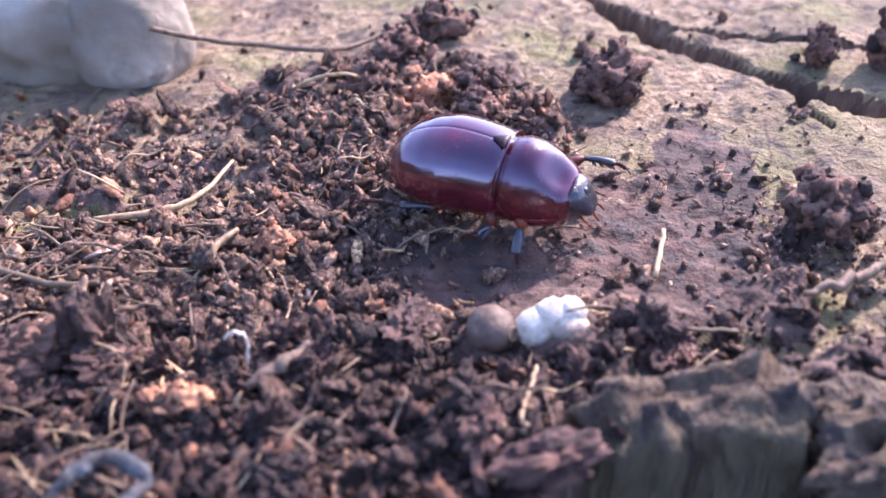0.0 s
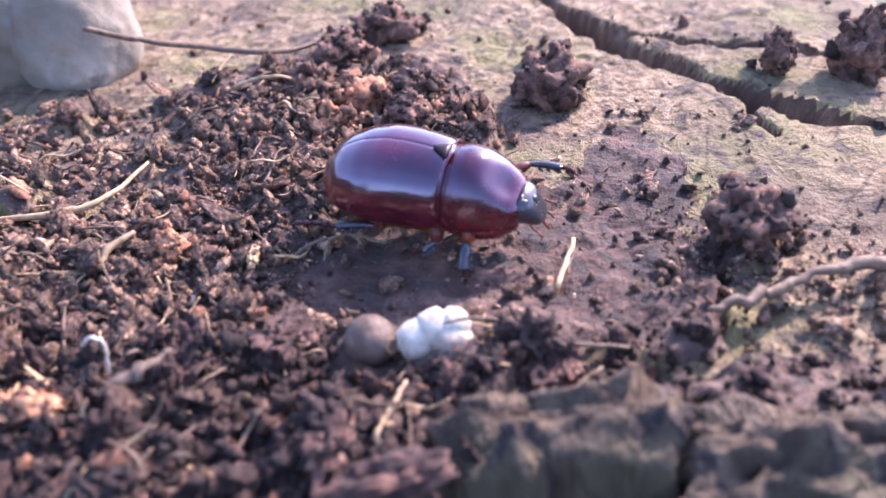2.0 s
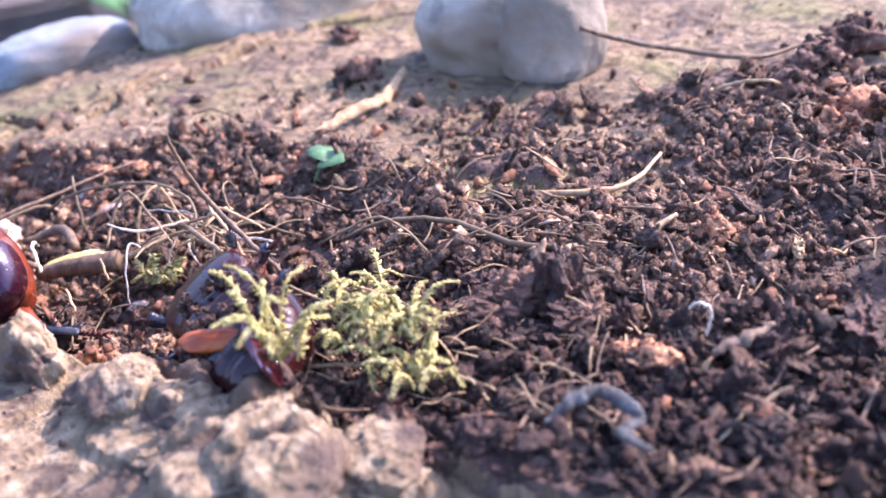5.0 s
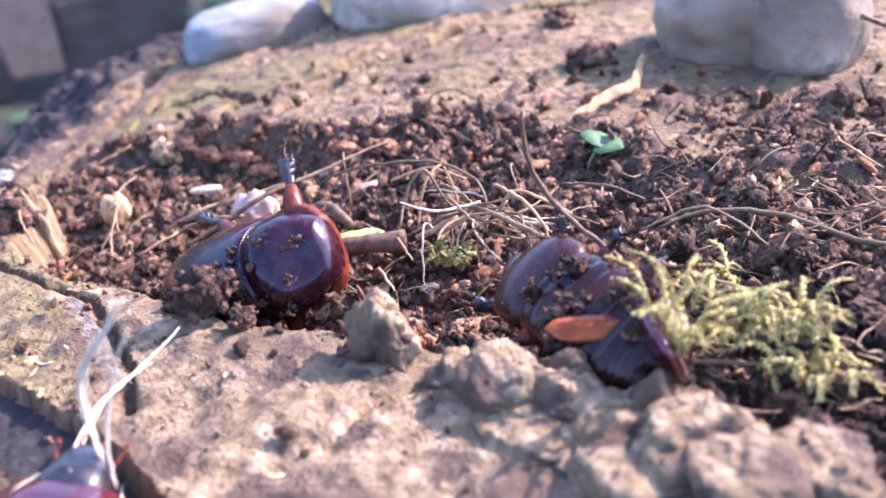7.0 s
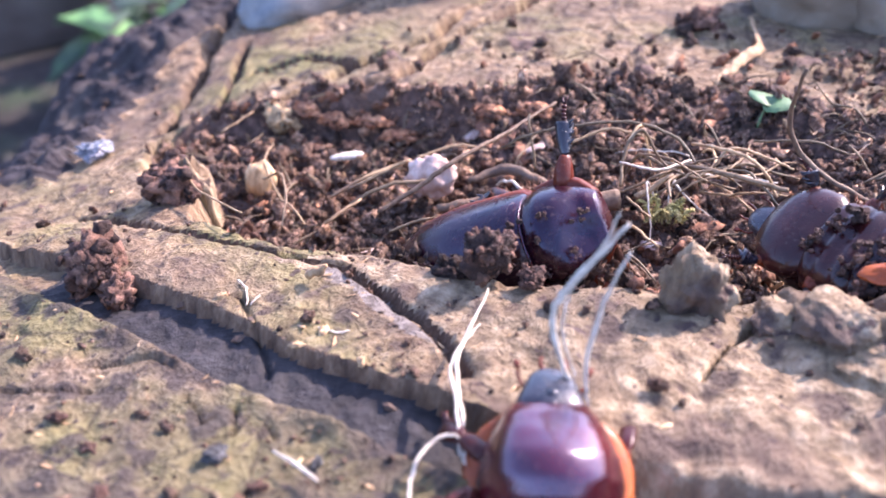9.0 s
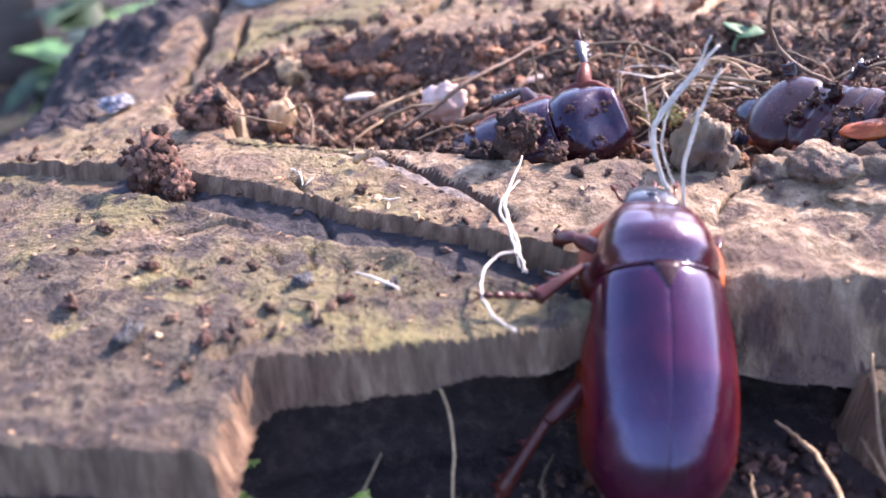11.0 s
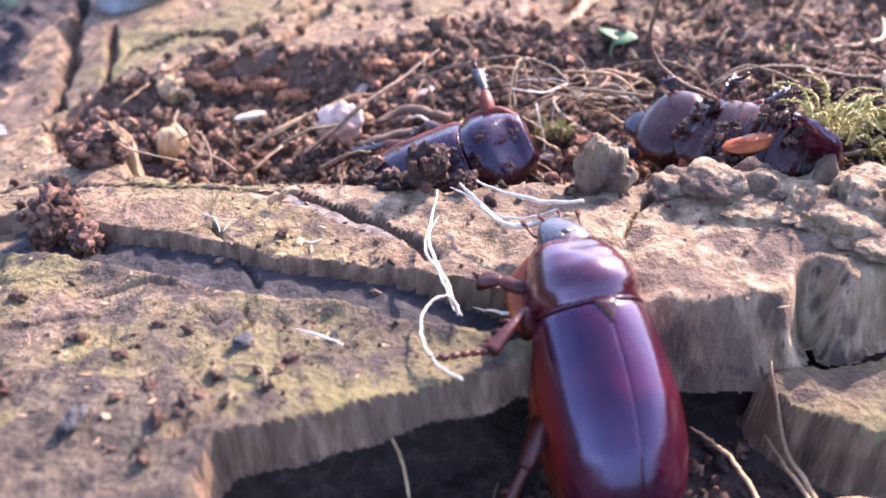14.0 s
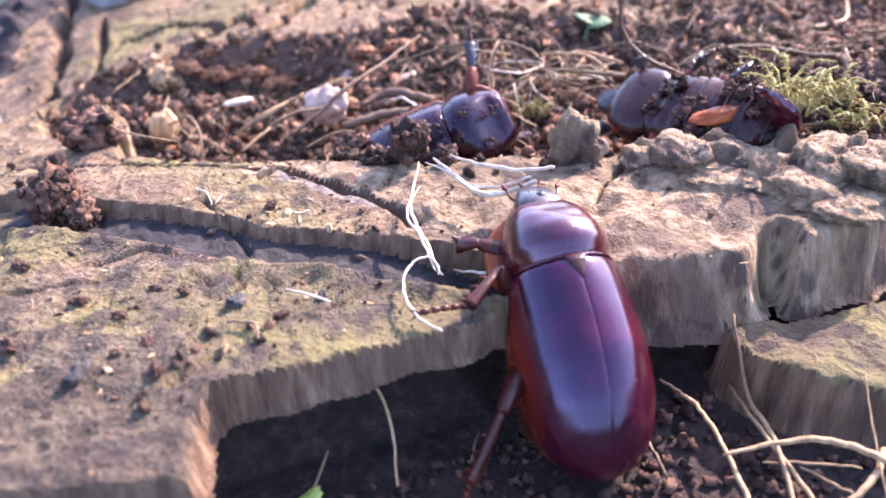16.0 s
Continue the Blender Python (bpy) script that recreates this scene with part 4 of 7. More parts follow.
def clump_arrays(seed, bits=13):
    """A crumbly lump: a core with small bits stuck all over it."""
    rng = np.random.default_rng(seed)
    core, tris = lump_arrays(2, 1.0, seed, 1.9, (1, 1, 1), 3)
    verts, faces, n = [core * 0.85], [tris], len(core)
    v, f = lump_arrays(1, 0.6, seed + 3, 2.0)
    for k in range(bits):
        turn = np.array(Euler(rng.uniform(0, 6.28, 3)).to_matrix())
        verts.append(v @ turn.T * rng.uniform(0.06, 0.24) * rng.uniform(0.5, 1.5, 3) + core[int(rng.integers(len(core)))] * rng.uniform(0.7, 0.98))
        faces.append(f + n)
        n += len(v)
    return np.concatenate(verts), np.concatenate(faces)


def off_bark(x, y):
    """Few large pieces lie round the curled bark and the stalks beside it."""
    return 1 - smooth(-outline_distance(x, y, [(-62, 57), (-44, 60), (-30, 54), (-14, 53), (-16, 66), (-28, 72), (-42, 72), (-60, 66)]), -2, 1)


LARGE = [clump_arrays(40 + k) for k in range(12)]
FLAKE = [lump_arrays(2, 0.5, 70 + k, 1.6, (1.5, 0.9, 0.28)) for k in range(10)]
rng0 = np.random.default_rng(5)
near = strewn(44000, (-75, 72, 52, 150), lambda x, y: crumb_weight(x, y) * (np.hypot(x - 18, y - 88) > 5) * (np.hypot(x - 10.7, y - 87.5) > 4.5), 11)
moist = near[:, 1] + 12 * fbm(near[:, 0], near[:, 1], 16, 3, 330) < 87
dry, near = near[~moist], near[moist]
thing("soil_crumbs", scatter("soil_crumbs", SMALL, dry, 0.13 + 0.22 * rng0.exponential(1.0, len(dry)).clip(0, 4.2), 35, (0.35, 0.95), 0.25, (0.7, 1.8)), DRY_CRUMB, "fine drier brown crumbs of humus", "soil", kind="stuff")
thing("soil_crumbs", scatter("soil_crumbs", SMALL, near, 0.15 + 0.25 * rng0.exponential(1.0, len(near)).clip(0, 4.0), 12, (0.35, 0.95), 0.25, (0.7, 1.8)), WET_CRUMB, "fine dark brown crumbs of humus", "soil", kind="stuff")
hollow = strewn(17000, (-210, -45, 50, 128), lambda x, y: crumb_weight(x, y) * (outline_distance(x, y, PIT) < 0), 13)
thing("soil_crumbs", scatter("soil_crumbs", SMALL, hollow, 0.18 + 0.3 * rng0.exponential(1.0, len(hollow)).clip(0, 3.6), 14, (0.35, 0.95), 0.25, (0.7, 1.8)), DRY_CRUMB, "fine dark crumbs of humus in the hollow", "soil", kind="stuff")
rest = strewn(60000, (-262, 100, -40, 320), lambda x, y: np.maximum(crumb_weight(x, y) * 0.25, 0.03 * (crumb_weight(x, y) > 0)), 15)
thing("soil_crumbs", scatter("soil_crumbs", SMALL, rest, 0.22 + 1.7 * rng0.beta(0.8, 6, len(rest)), 16), CRUMB, "scattered dark crumbs of humus on wood", "soil", kind="stuff")
big = strewn(2800, (-205, 40, 52, 168), lambda x, y: crumb_weight(x, y) ** 1.4 * (np.hypot(x - 15, y - 87) > 9) * (np.hypot((x - 15) * 1.6, y - 75) > 7.5) * off_bark(x, y), 17)
front = (big[:, 1] + 12 * fbm(big[:, 0], big[:, 1], 16, 3, 330) < 87) & (big[:, 0] > -75)
behind, front = big[~front], big[front]
thing("soil_lumps", scatter("soil_lumps", LARGE, behind, 0.7 + 2.6 * rng0.beta(1.0, 4.5, len(behind)), 18, (0.5, 0.95), 0.35), CRUMB, "larger brown lumps of humus", "soil", kind="stuff")
laid_out("soil_clod", [lump_arrays(4, 0.72, 300 + k, 1.9, (1.15, 0.9, 0.8), 6) for k in range(12)], front, 1.0 + 3.6 * rng0.beta(1.0, 3.2, len(front)), 36, WET_PIECE, "damp dark crumbly lump of humus", "soil", "lumps of damp humus", 0.8, 60)
slabs = strewn(420, (-72, 36, 52, 92), lambda x, y: crumb_weight(x, y) * (np.hypot(x - 15, y - 87) > 10) * (np.hypot((x - 15) * 1.6, y - 75) > 7.5) * off_bark(x, y), 37)
laid_out("bark_flake", [lump_arrays(3, 0.6, 130 + k, 1.6, (1.3, 0.9, 0.42), 4) for k in range(8)], slabs, 0.8 + 1.5 * rng0.beta(1.0, 3.0, len(slabs)), 38, WET_PIECE, "damp dark flake of rotten wood in humus", "bark", "flakes of rotten wood in the humus", 0.5)
red = strewn(2600, (-200, 30, 54, 168), lambda x, y: crumb_weight(x, y) * (0.25 + 0.75 * smooth(fbm(x, y, 16, 2, 310), 0.0, 0.3)), 19)
thing("rotten_wood_crumbs", scatter("rotten_wood_crumbs", SMALL + FLAKE, red, 0.5 + 1.6 * rng0.beta(1.2, 4.5, len(red)), 20, (0.5, 0.9), 0.2), RED_CRUMB, "reddish crumbs of rotten wood in humus", "wood", kind="stuff")
pale = strewn(1500, (-200, 40, 54, 170), lambda x, y: crumb_weight(x, y) * 0.8, 21)
thing("wood_chips", scatter("wood_chips", FLAKE, pale, 0.25 + 0.75 * rng0.beta(1.2, 4, len(pale)), 22, (0.5, 0.9), 0.1, (1.0, 2.2)), PALE_CHIP, "small pale wood chips in humus", "wood", kind="stuff")
flakes = strewn(1300, (-75, 40, 54, 165), lambda x, y: crumb_weight(x, y) ** 1.2 * (np.hypot(x - 15, y - 87) > 9) * (np.hypot((x - 15) * 1.6, y - 75) > 7.5) * off_bark(x, y), 25)
thing("bark_flakes", scatter("bark_flakes", [lump_arrays(2, 0.7, 90 + k, 1.5, (1.5, 0.9, 0.2), 4) for k in range(8)], flakes, 0.6 + 1.5 * rng0.beta(1.0, 4, len(flakes)), 26, (0.6, 1.0), 0.1, (0.9, 1.6), 0.16), CRUMB, "brown flakes of rotten bark in humus", "bark", kind="stuff")
grit = strewn(15000, (-240, -100, -24, 62), lambda x, y: (outline_distance(x, y, NOTCH) > 1) * (outline_distance(x, y, GROOVE) > 0.5) * (0.03 + 0.5 * smooth(fbm(x, y, 16, 4, 320), 0.05, 0.4)), 27)
thing("wood_grit", scatter("wood_grit", SMALL, grit, 0.07 + 0.14 * rng0.exponential(1.0, len(grit)).clip(0, 4.6), 28, (0.35, 0.8), 0.35), CRUMB, "fine brown grit and crumbs on the slab", "soil", kind="stuff")
chips = strewn(600, (-240, -60, -24, 62), lambda x, y: (outline_distance(x, y, NOTCH) > 1) * (outline_distance(x, y, GROOVE) > 0.5) * 0.5, 29)
thing("wood_chips", scatter("wood_chips", FLAKE, chips, 0.15 + 0.4 * rng0.beta(1.0, 4, len(chips)), 30, (0.5, 0.9), 0.2, (1.0, 2.2), 0.12), PALE_CHIP, "tiny pale chips on the slab", "wood", kind="stuff")
on_earth = strewn(2600, (-140, -30, -30, 36), lambda x, y: (outline_distance(x, y, NOTCH) < -3) * (outline_distance(x, y, LOW_BLOCK) > 1) * 0.9, 23)
thing("soil_crumbs", scatter("soil_crumbs", SMALL, on_earth, 0.35 + 1.0 * rng0.beta(1.2, 4.5, len(on_earth)), 24), CLOD, "dark crumbs of earth below the stump's edge", "soil", kind="stuff")


def fibres(name, count, box, weight, seed, length, radius, mat, label):
    """Short bent fibres and rootlets lying on the ground, joined."""
    rnd = random.Random(seed)
    pieces = []
    for x, y in strewn(count, box, weight, seed):
        turn, l = rnd.uniform(0, 6.28), rnd.uniform(*length)
        tilt, bow = rnd.gauss(0, 0.28), rnd.uniform(-0.35, 0.35)
        z = float(ground_at(np.array([x]), np.array([y]))[0]) + rnd.uniform(0.4, 2.0)
        pts = []
        for s in (-0.5, -0.17, 0.17, 0.5):
            off = bow * l * (0.25 - s * s)
            pts.append((x + math.cos(turn) * s * l - math.sin(turn) * off, y + math.sin(turn) * s * l + math.cos(turn) * off, z + tilt * s * l + rnd.uniform(-0.1, 0.1) * l))
        r = rnd.uniform(*radius)
        pieces.append(tube_arrays(rounded_path(pts, 3), [0.6 * r, r, r, 0.4 * r], 5))
    v, f = joined(pieces)
    return thing(name, mesh_from(name, v * MM, f), mat, label, "fibres", kind="stuff")


fibres("rootlets", 420, (-80, 40, 55, 160), lambda x, y: crumb_weight(x, y), 31, (3, 11), (0.10, 0.26), TWIG, "fine brown rootlets among the crumbs")
fibres("dry_fibres", 330, (-205, -45, 52, 130), lambda x, y: crumb_weight(x, y), 32, (4, 14), (0.10, 0.24), STRAW, "pale dry fibres in the hollow")
fibres("dry_fibres", 260, (-75, -25, 58, 115), lambda x, y: crumb_weight(x, y), 34, (2, 9), (0.08, 0.2), STRAW, "pale dry fibres near the moss")
fibres("dry_fibres", 110, (-75, 40, 55, 160), lambda x, y: crumb_weight(x, y), 33, (2, 8), (0.09, 0.24), STRAW, "pale dry fibres on the humus")


# ---- stones ----
def stone(label, mat, at, size, turn, tilt, seed, second=None):
    v, f = lump_arrays(5, 0.13, seed, 1.1, octaves=6)
    v = np.sign(v) * np.abs(v) ** 0.92 * np.array(size)
    faces = f
    if second:
        off, s2 = second
        v2, f2 = lump_arrays(5, 0.10, seed + 5, 1.1, octaves=5)
        v, faces = np.concatenate([v, v2 * np.array(s2) + np.array(off)]), np.concatenate([f, f2 + len(v)])
    return thing("stone", mesh_from("stone", v * MM, faces), mat, label, "stone", "stones on the stump", at=pose(at[0] * MM, at[1] * MM, at[2] * MM, tilt, 0, turn))


stone("smooth blue-grey pebble lying on the stump's edge", PEBBLE_BLUE, (-207, 174, -6), (22, 13, 11), 48, 0, 3)
stone("large beige-grey pebble lying on the stump", PEBBLE, (-158, 204, 2), (36, 22, 18), 38, 0, 8)
stone("pale double-lobed stone lying on the stump", PEBBLE, (-77, 174, 7.5), (16, 14, 13), 10, 0, 14, ((15, -6, 0), (12, 12, 13)))


# ---- small finds, each a thing ----
def rod(name, points, radii, mat, label, category, group="", sides=7, wobble=0.12, seed=1, flat=1.0):
    p = np.array(points, float)
    floor = ground_at(p[:, 0], p[:, 1]) + max(radii) * flat + 0.2
    p[:, 2] = np.maximum(p[:, 2], floor)
    return thing(name, tube_mesh(name, [tuple(v) for v in p], radii, sides, 6, wobble, seed, flat), mat, label, category, group)


def clod(x, y, size, label, mat=None, seed=1, lift=0.4, name="soil_clod", category="soil"):
    z = float(ground_at(np.array([x * 1.0]), np.array([y * 1.0]))[0])
    rng = np.random.default_rng(seed)
    core, tris = lump_arrays(4, 0.6, seed, 1.7, (1, 1, 1), 6)
    whole = thing(name, mesh_from(name, core * 0.86 * np.array(size) * MM, tris), mat or CLOD, label, category, at=pose(x * MM, y * MM, (z + size[2] * lift) * MM, 0, 0, seed * 47 % 360 if name != "rotten_bark" else seed * 7 % 24 - 18))
    verts, faces, n = [], [], 0
    small = min(size)
    for k in range(110):
        v, f = SMALL[int(rng.integers(len(SMALL)))]
        turn = np.array(Euler(rng.uniform(0, 6.28, 3)).to_matrix())
        spot = core[int(rng.integers(len(core)))] * rng.uniform(0.68, 0.92) * np.array(size)
        verts.append(v @ turn.T * small * (0.07 + 0.26 * rng.random() ** 2.2) + spot)
        faces.append(f + n)
        n += len(v)
    tagged(part("crust", mesh_from("crust", np.concatenate(verts) * MM, np.concatenate(faces)), mat or CLOD, whole), kind="stuff")
    return whole


clod(30.5, 151.5, (6.2, 5.8, 5.4), "big dark clod of soil on mossy wood", seed=1, lift=0.6)
clod(70, 164, (3.2, 3, 4.2), "dark upright clod of soil beside a fissure", seed=2, lift=0.7)
clod(84, 163, (6, 5, 7), "dark rounded clod of soil at the stump's rim", seed=3, lift=0.7)
clod(-1, 178, (7, 5, 4.5), "dark heap of soil behind the humus", seed=4)
clod(-8, 166, (6, 4, 3.6), "dark heap of soil behind the humus", seed=5)
clod(-12, 156, (7, 5, 4), "loose dark brown clod of soil", seed=6)
clod(8, 152, (4.5, 3.6, 3.6), "loose dark brown clod of soil", seed=7)
clod(-1, 149, (5.5, 4, 3.6), "reddish clod of rotten wood", RED_CRUMB, 8, name="rotten_wood", category="wood")
clod(-4, 140, (3.6, 3.4, 3.8), "orange stub of rotten wood in soil", RED_CRUMB, 9, name="rotten_wood", category="wood")
clod(8, 142, (4.0, 3.4, 3.2), "loose dark brown clod of soil", seed=10)
clod(-118, 181, (4, 3, 2.4), "dark clod of soil on pale wood", seed=11)
clod(-102, 158, (5, 4, 3), "dark clod of soil beside a bark strip", seed=12)
clod(-174, 39.5, (4.6, 3.6, 5.4), "crumbly dark clod of soil on the split's edge", seed=13, lift=0.6)
clod(-168.5, 36.5, (3.2, 2.4, 2.8), "crumbly dark clod of soil in the split", seed=14)
clod(-180, 66.5, (5.4, 4.2, 4.2), "dark clod of soil on the wood's edge", seed=15, lift=0.6)
clod(-119.5, 50.5, (3.6, 2.8, 3.6), "dark clod of soil in front of the lying beetle", WET_PIECE, 16, lift=1.2)
clod(-124.5, 51, (3.0, 2.2, 2.4), "dark clod of soil in front of the lying beetle", WET_PIECE, 31, lift=0.8)
clod(-112, 52.5, (3.2, 2.0, 2.6), "dark clod of soil in front of the lying beetle", WET_PIECE, 33, lift=0.9)
clod(-107, 54.5, (2.6, 2, 2.2), "dark clod of soil in front of the lying beetle", WET_PIECE, 34, lift=0.9)
clod(-130, 53.5, (3.2, 2.2, 2.2), "dark clod of soil in front of the lying beetle", WET_PIECE, 35, lift=1.0)
clod(-113.5, 50, (1.8, 1.6, 1.6), "dark clod of soil in front of the lying beetle", WET_PIECE, 32, lift=0.8)
clod(-182, 107.5, (4.2, 3, 3), "pale tuft of rotten wood at the hollow's edge", PALE_CHIP, 19, name="rotten_wood", category="wood")
clod(-97, 62, (3.6, 3.2, 2.8), "reddish clod of soil in the hollow", RED_CRUMB, 20)
clod(55, 110, (6, 5, 4), "dark damp clod of soil on the wood", seed=21)
clod(-18, 103, (2.6, 2.2, 2.2), "orange-tan crumb of rotten wood on humus", RED_CRUMB, 22, 0.6, "wood_crumb", "wood")
clod(-21, 73, (3.2, 2.2, 1.8), "reddish brown wood chip on humus", RED_CRUMB, 23, 0.7, "wood_chip", "wood")
clod(-24, 72.5, (1.8, 1.4, 1.4), "orange wood chip on humus", RED_CRUMB, 24, 1.0, "wood_chip", "wood")
clod(-7, 103, (0.8, 2.3, 0.9), "pale wood chip standing in humus", PALE_CHIP, 27, 1.4, "wood_chip", "wood")
clod(0.5, 134, (0.9, 0.8, 0.8), "tiny white speck on soil", WHITE, 28, 1.2, "white_speck", "debris")
clod(-50, 67, (1.5, 1.2, 1.6), "small grey pebble in humus", GALL, 29, 0.8, "pebble", "stone")

gall = tagged(new("gall"), "round brown gall with a hole, on humus", "gall")
gall.matrix_world = pose(0.0109, 0.0868, 0.0022, 0, 0, 0)
part("shell", lump_mesh("shell", 4, 0.06, 4, (2.9, 2.85, 2.9), 1.5), GALL, gall)
part("rim", tube_mesh("rim", [(0.75 * math.cos(a), 0.75 * math.sin(a), 0) for a in np.linspace(0, 6.283, 13)], [0.28, 0.28], 6, 2), TWIG, gall, "dark rim of the hole", at=pose(0.0025, -0.0013, 0.0004, 70, 0, 60))
part("hole", lump_mesh("hole", 2, 0.05, 4, (0.62, 0.62, 0.3), 1.5), SOIL, gall, "dark hole", at=pose(0.00245, -0.00125, 0.0004, 70, 0, 60))
lump = [lump_arrays(4, 0.1, s, 1.5, octaves=3) for s in (2, 5, 9, 12)]
verts, faces, n = [], [], 0
for (v, f), (x, y, z, r) in zip(lump, [(-1.9, -0.4, -0.4, 2.5), (1.8, -0.6, -0.4, 2.4), (-0.2, 0.2, 1.0, 2.2), (1.8, 0.6, 1.4, 1.9)]):
    verts.append(v * r + np.array([x, y, z]))
    faces.append(f + n)
    n += len(v)
thing("white_lump", mesh_from("white_lump", np.concatenate(verts) * MM, np.concatenate(faces)), WHITE, "chalky white lumpy dropping on humus", "debris", at=pose(0.0182, 0.0874, 0.0026, 0, 0, -4))
thing("pink_fragment", lump_mesh("pink_fragment", 4, 0.3, 6, (4.4, 3.4, 4.0), 1.9, 5), PINK, "pale pink fragment of shell in the hollow", "debris", at=pose(-0.1405, 0.086, -0.0045))
thing("nutshell", lump_mesh("nutshell", 4, 0.2, 9, (2.9, 2.6, 4.0), 1.3, 3), PALE_CHIP, "pale tan nutshell in dark soil", "nut", at=pose(-0.1740, 0.0835, -0.0085, 0, 15, 20))
thing("seed", lump_mesh("seed", 3, 0.06, 2, (3.4, 1.0, 0.8), 1.5), ROOT, "slim cream-coloured seed on dark soil", "seed", at=pose(-0.162, 0.0963, -0.0085, 0, 0, 31))
thing("seed_pod", lump_mesh("seed_pod", 3, 0.1, 3, (5.6, 1.5, 1.2), 1.5), MOSS, "greenish tan seed pod in the hollow", "seed", at=pose(-0.1175, 0.0813, -0.003, 0, -8, 30))
thing("foil_scrap", lump_mesh("foil_scrap", 4, 0.9, 8, (3.0, 2.7, 1.1), 2.8), LITTER, "crumpled bluish white scrap at the bark", "litter", at=pose(-0.2155, 0.0880, 0.0018 + float(ground_at(np.array([-215.5]), np.array([88.0]))[0]) * MM, 0, 0, 40))


def stub_mesh(name, wide, deep, low, tall, seed, taper=0.6, jag=0.25, around=40, rows=16, dome=0.82, rugged=1.0):
    """A broken end of wood standing up: fibrous sides, a ragged top. Millimetres."""
    verts = []
    for k in range(rows + 1):
        s = k / rows
        for j in range(around):
            a = 2 * math.pi * j / around
            c, g = math.cos(a), math.sin(a)
            fibre = rugged * 0.16 * noise.noise(Vector((c * 5, g * 5, seed + 0.35 * s))) + 0.24 * noise.noise(Vector((c * 1.7, g * 1.7, seed * 3 + 1.1 * s)))
            size = (1 - (1 - taper) * s**1.3) * (1 + fibre) * (1 - 0.5 * smooth(s, dome, 1.0) if dome > 0.8 else math.sqrt(max(1 - s**5, 0.0)))
            top = tall * (1 + jag * 2 * noise.noise(Vector((c * 1.4, g * 1.4, seed * 7))))
            verts.append((wide * c * size + 0.5 * s * noise.noise(Vector((seed, s * 2, 1))) * wide, deep * g * size, low + (top - low) * s + 0.25 * rugged * noise.noise(Vector((c * 6, g * 6, s * 9 + seed)))))
    quads = [(k * around + j, k * around + (j + 1) % around, (k + 1) * around + (j + 1) % around, (k + 1) * around + j) for k in range(rows) for j in range(around)]
    last = rows * around
    tip = np.mean(np.array(verts[last:]), axis=0) - np.array([0, 0, 0.3])
    verts.append(tuple(tip))
    tris = [(last + j, last + (j + 1) % around, len(verts) - 1) for j in range(around)]
    return mesh_from(name, np.array(verts) * MM, [np.array(quads), np.array(tris)])


thing("wood_stub", stub_mesh("wood_stub", 3.8, 3.0, -6, 6.0, 11, 0.8, 0.25), WOOD, "upright stub of pale wood at the hollow's corner", "wood", at=pose(-0.1785, 0.0700, -0.0045))
part("knob", lump_mesh("knob", 5, 0.4, 15, (3.9, 3.0, 5.2), 1.4, 5), PALE_WOOD, stump, "upright pointed knob of weathered wood", at=pose(-0.0930, 0.0515, 0.0050))
for kx, ky, wide, tall, seed in ((-83, 51, 3.4, 2.6, 21), (-77.5, 50, 4.8, 3.0, 22), (-70, 50.5, 4.2, 2.6, 23), (-63.5, 48.5, 5.8, 3.8, 24), (-56, 47, 5.0, 3.0, 25), (-50, 43.5, 5.4, 2.6, 26), (-43.5, 50, 4.6, 2.4, 27), (-72, 45, 5.2, 1.6, 28), (-60, 42, 5.6, 2.0, 29), (-55, 37, 5.0, 1.6, 30)):
    z = float(ground_at(np.array([kx * 1.0]), np.array([ky * 1.0]))[0])
    part("knob", lump_mesh("knob", 5, 0.32, seed, (wide * 1.15, wide * 0.95, tall), 1.3, 5), PALE_WOOD, stump, "rounded knob of weathered wood", at=pose(kx * MM, ky * MM, (z + 0.2) * MM, 0, 0, seed * 31))
for kx, ky, wide, deep, tall, seed in ((26, 72, 7.5, 5.5, 6.6, 41), (37, 73, 8.5, 6, 7.6, 42), (53, 72, 11, 6.5, 5.4, 43), (72, 73, 13, 7, 4.6, 44)):
    shape = stub_mesh("damp_knob", wide, deep, -8, tall, seed, 0.9, 0.25, 120, 30, 0.84, 1.4) if kx < 45 else lump_mesh("damp_knob", 5, 0.5, seed, (wide * 1.1, deep * 1.05, tall + 0.8), 1.7, 6)
    part("damp_knob", shape, DAMP_WOOD, stump, "damp mossy lump of broken wood", at=pose(kx * MM, ky * MM, 0, 0, 0, seed * 13 % 40 - 20))
rod("bark_strip", [(-96, 124, 1.5), (-92, 134, 2.2), (-89, 144, 2.2), (-92, 160, 2.0)], [0.5, 1.2, 1.3, 0.6], PALE_CHIP, "orange-brown strip of bark on humus", "bark", sides=8, wobble=0.5, seed=3, flat=0.35)

G1 = "dry stalks on the humus"
rod("splinter", [(-14.5, 75.0, 4.0), (-11.5, 77.2, 5.0), (-8.6, 80.0, 5.6)], [0.4, 0.95, 0.35], TWIG, "brown splinter of wood on humus", "wood", seed=26, sides=6, wobble=0.3, flat=0.6)
rod("splinter", [(-36.5, 85.6, 3.4), (-33, 87, 4.2), (-29.6, 88.6, 4.4)], [0.3, 0.8, 0.3], TWIG, "pale brown splinter of wood on humus", "wood", seed=25, sides=6, wobble=0.3, flat=0.6)
rod("splinter", [(-9, 66.5, 4.6), (-6, 69.5, 5.4)], [0.35, 0.5, 0.2], STRAW, "pale splinter of wood on humus", "wood", seed=27, sides=6, wobble=0.3, flat=0.6)
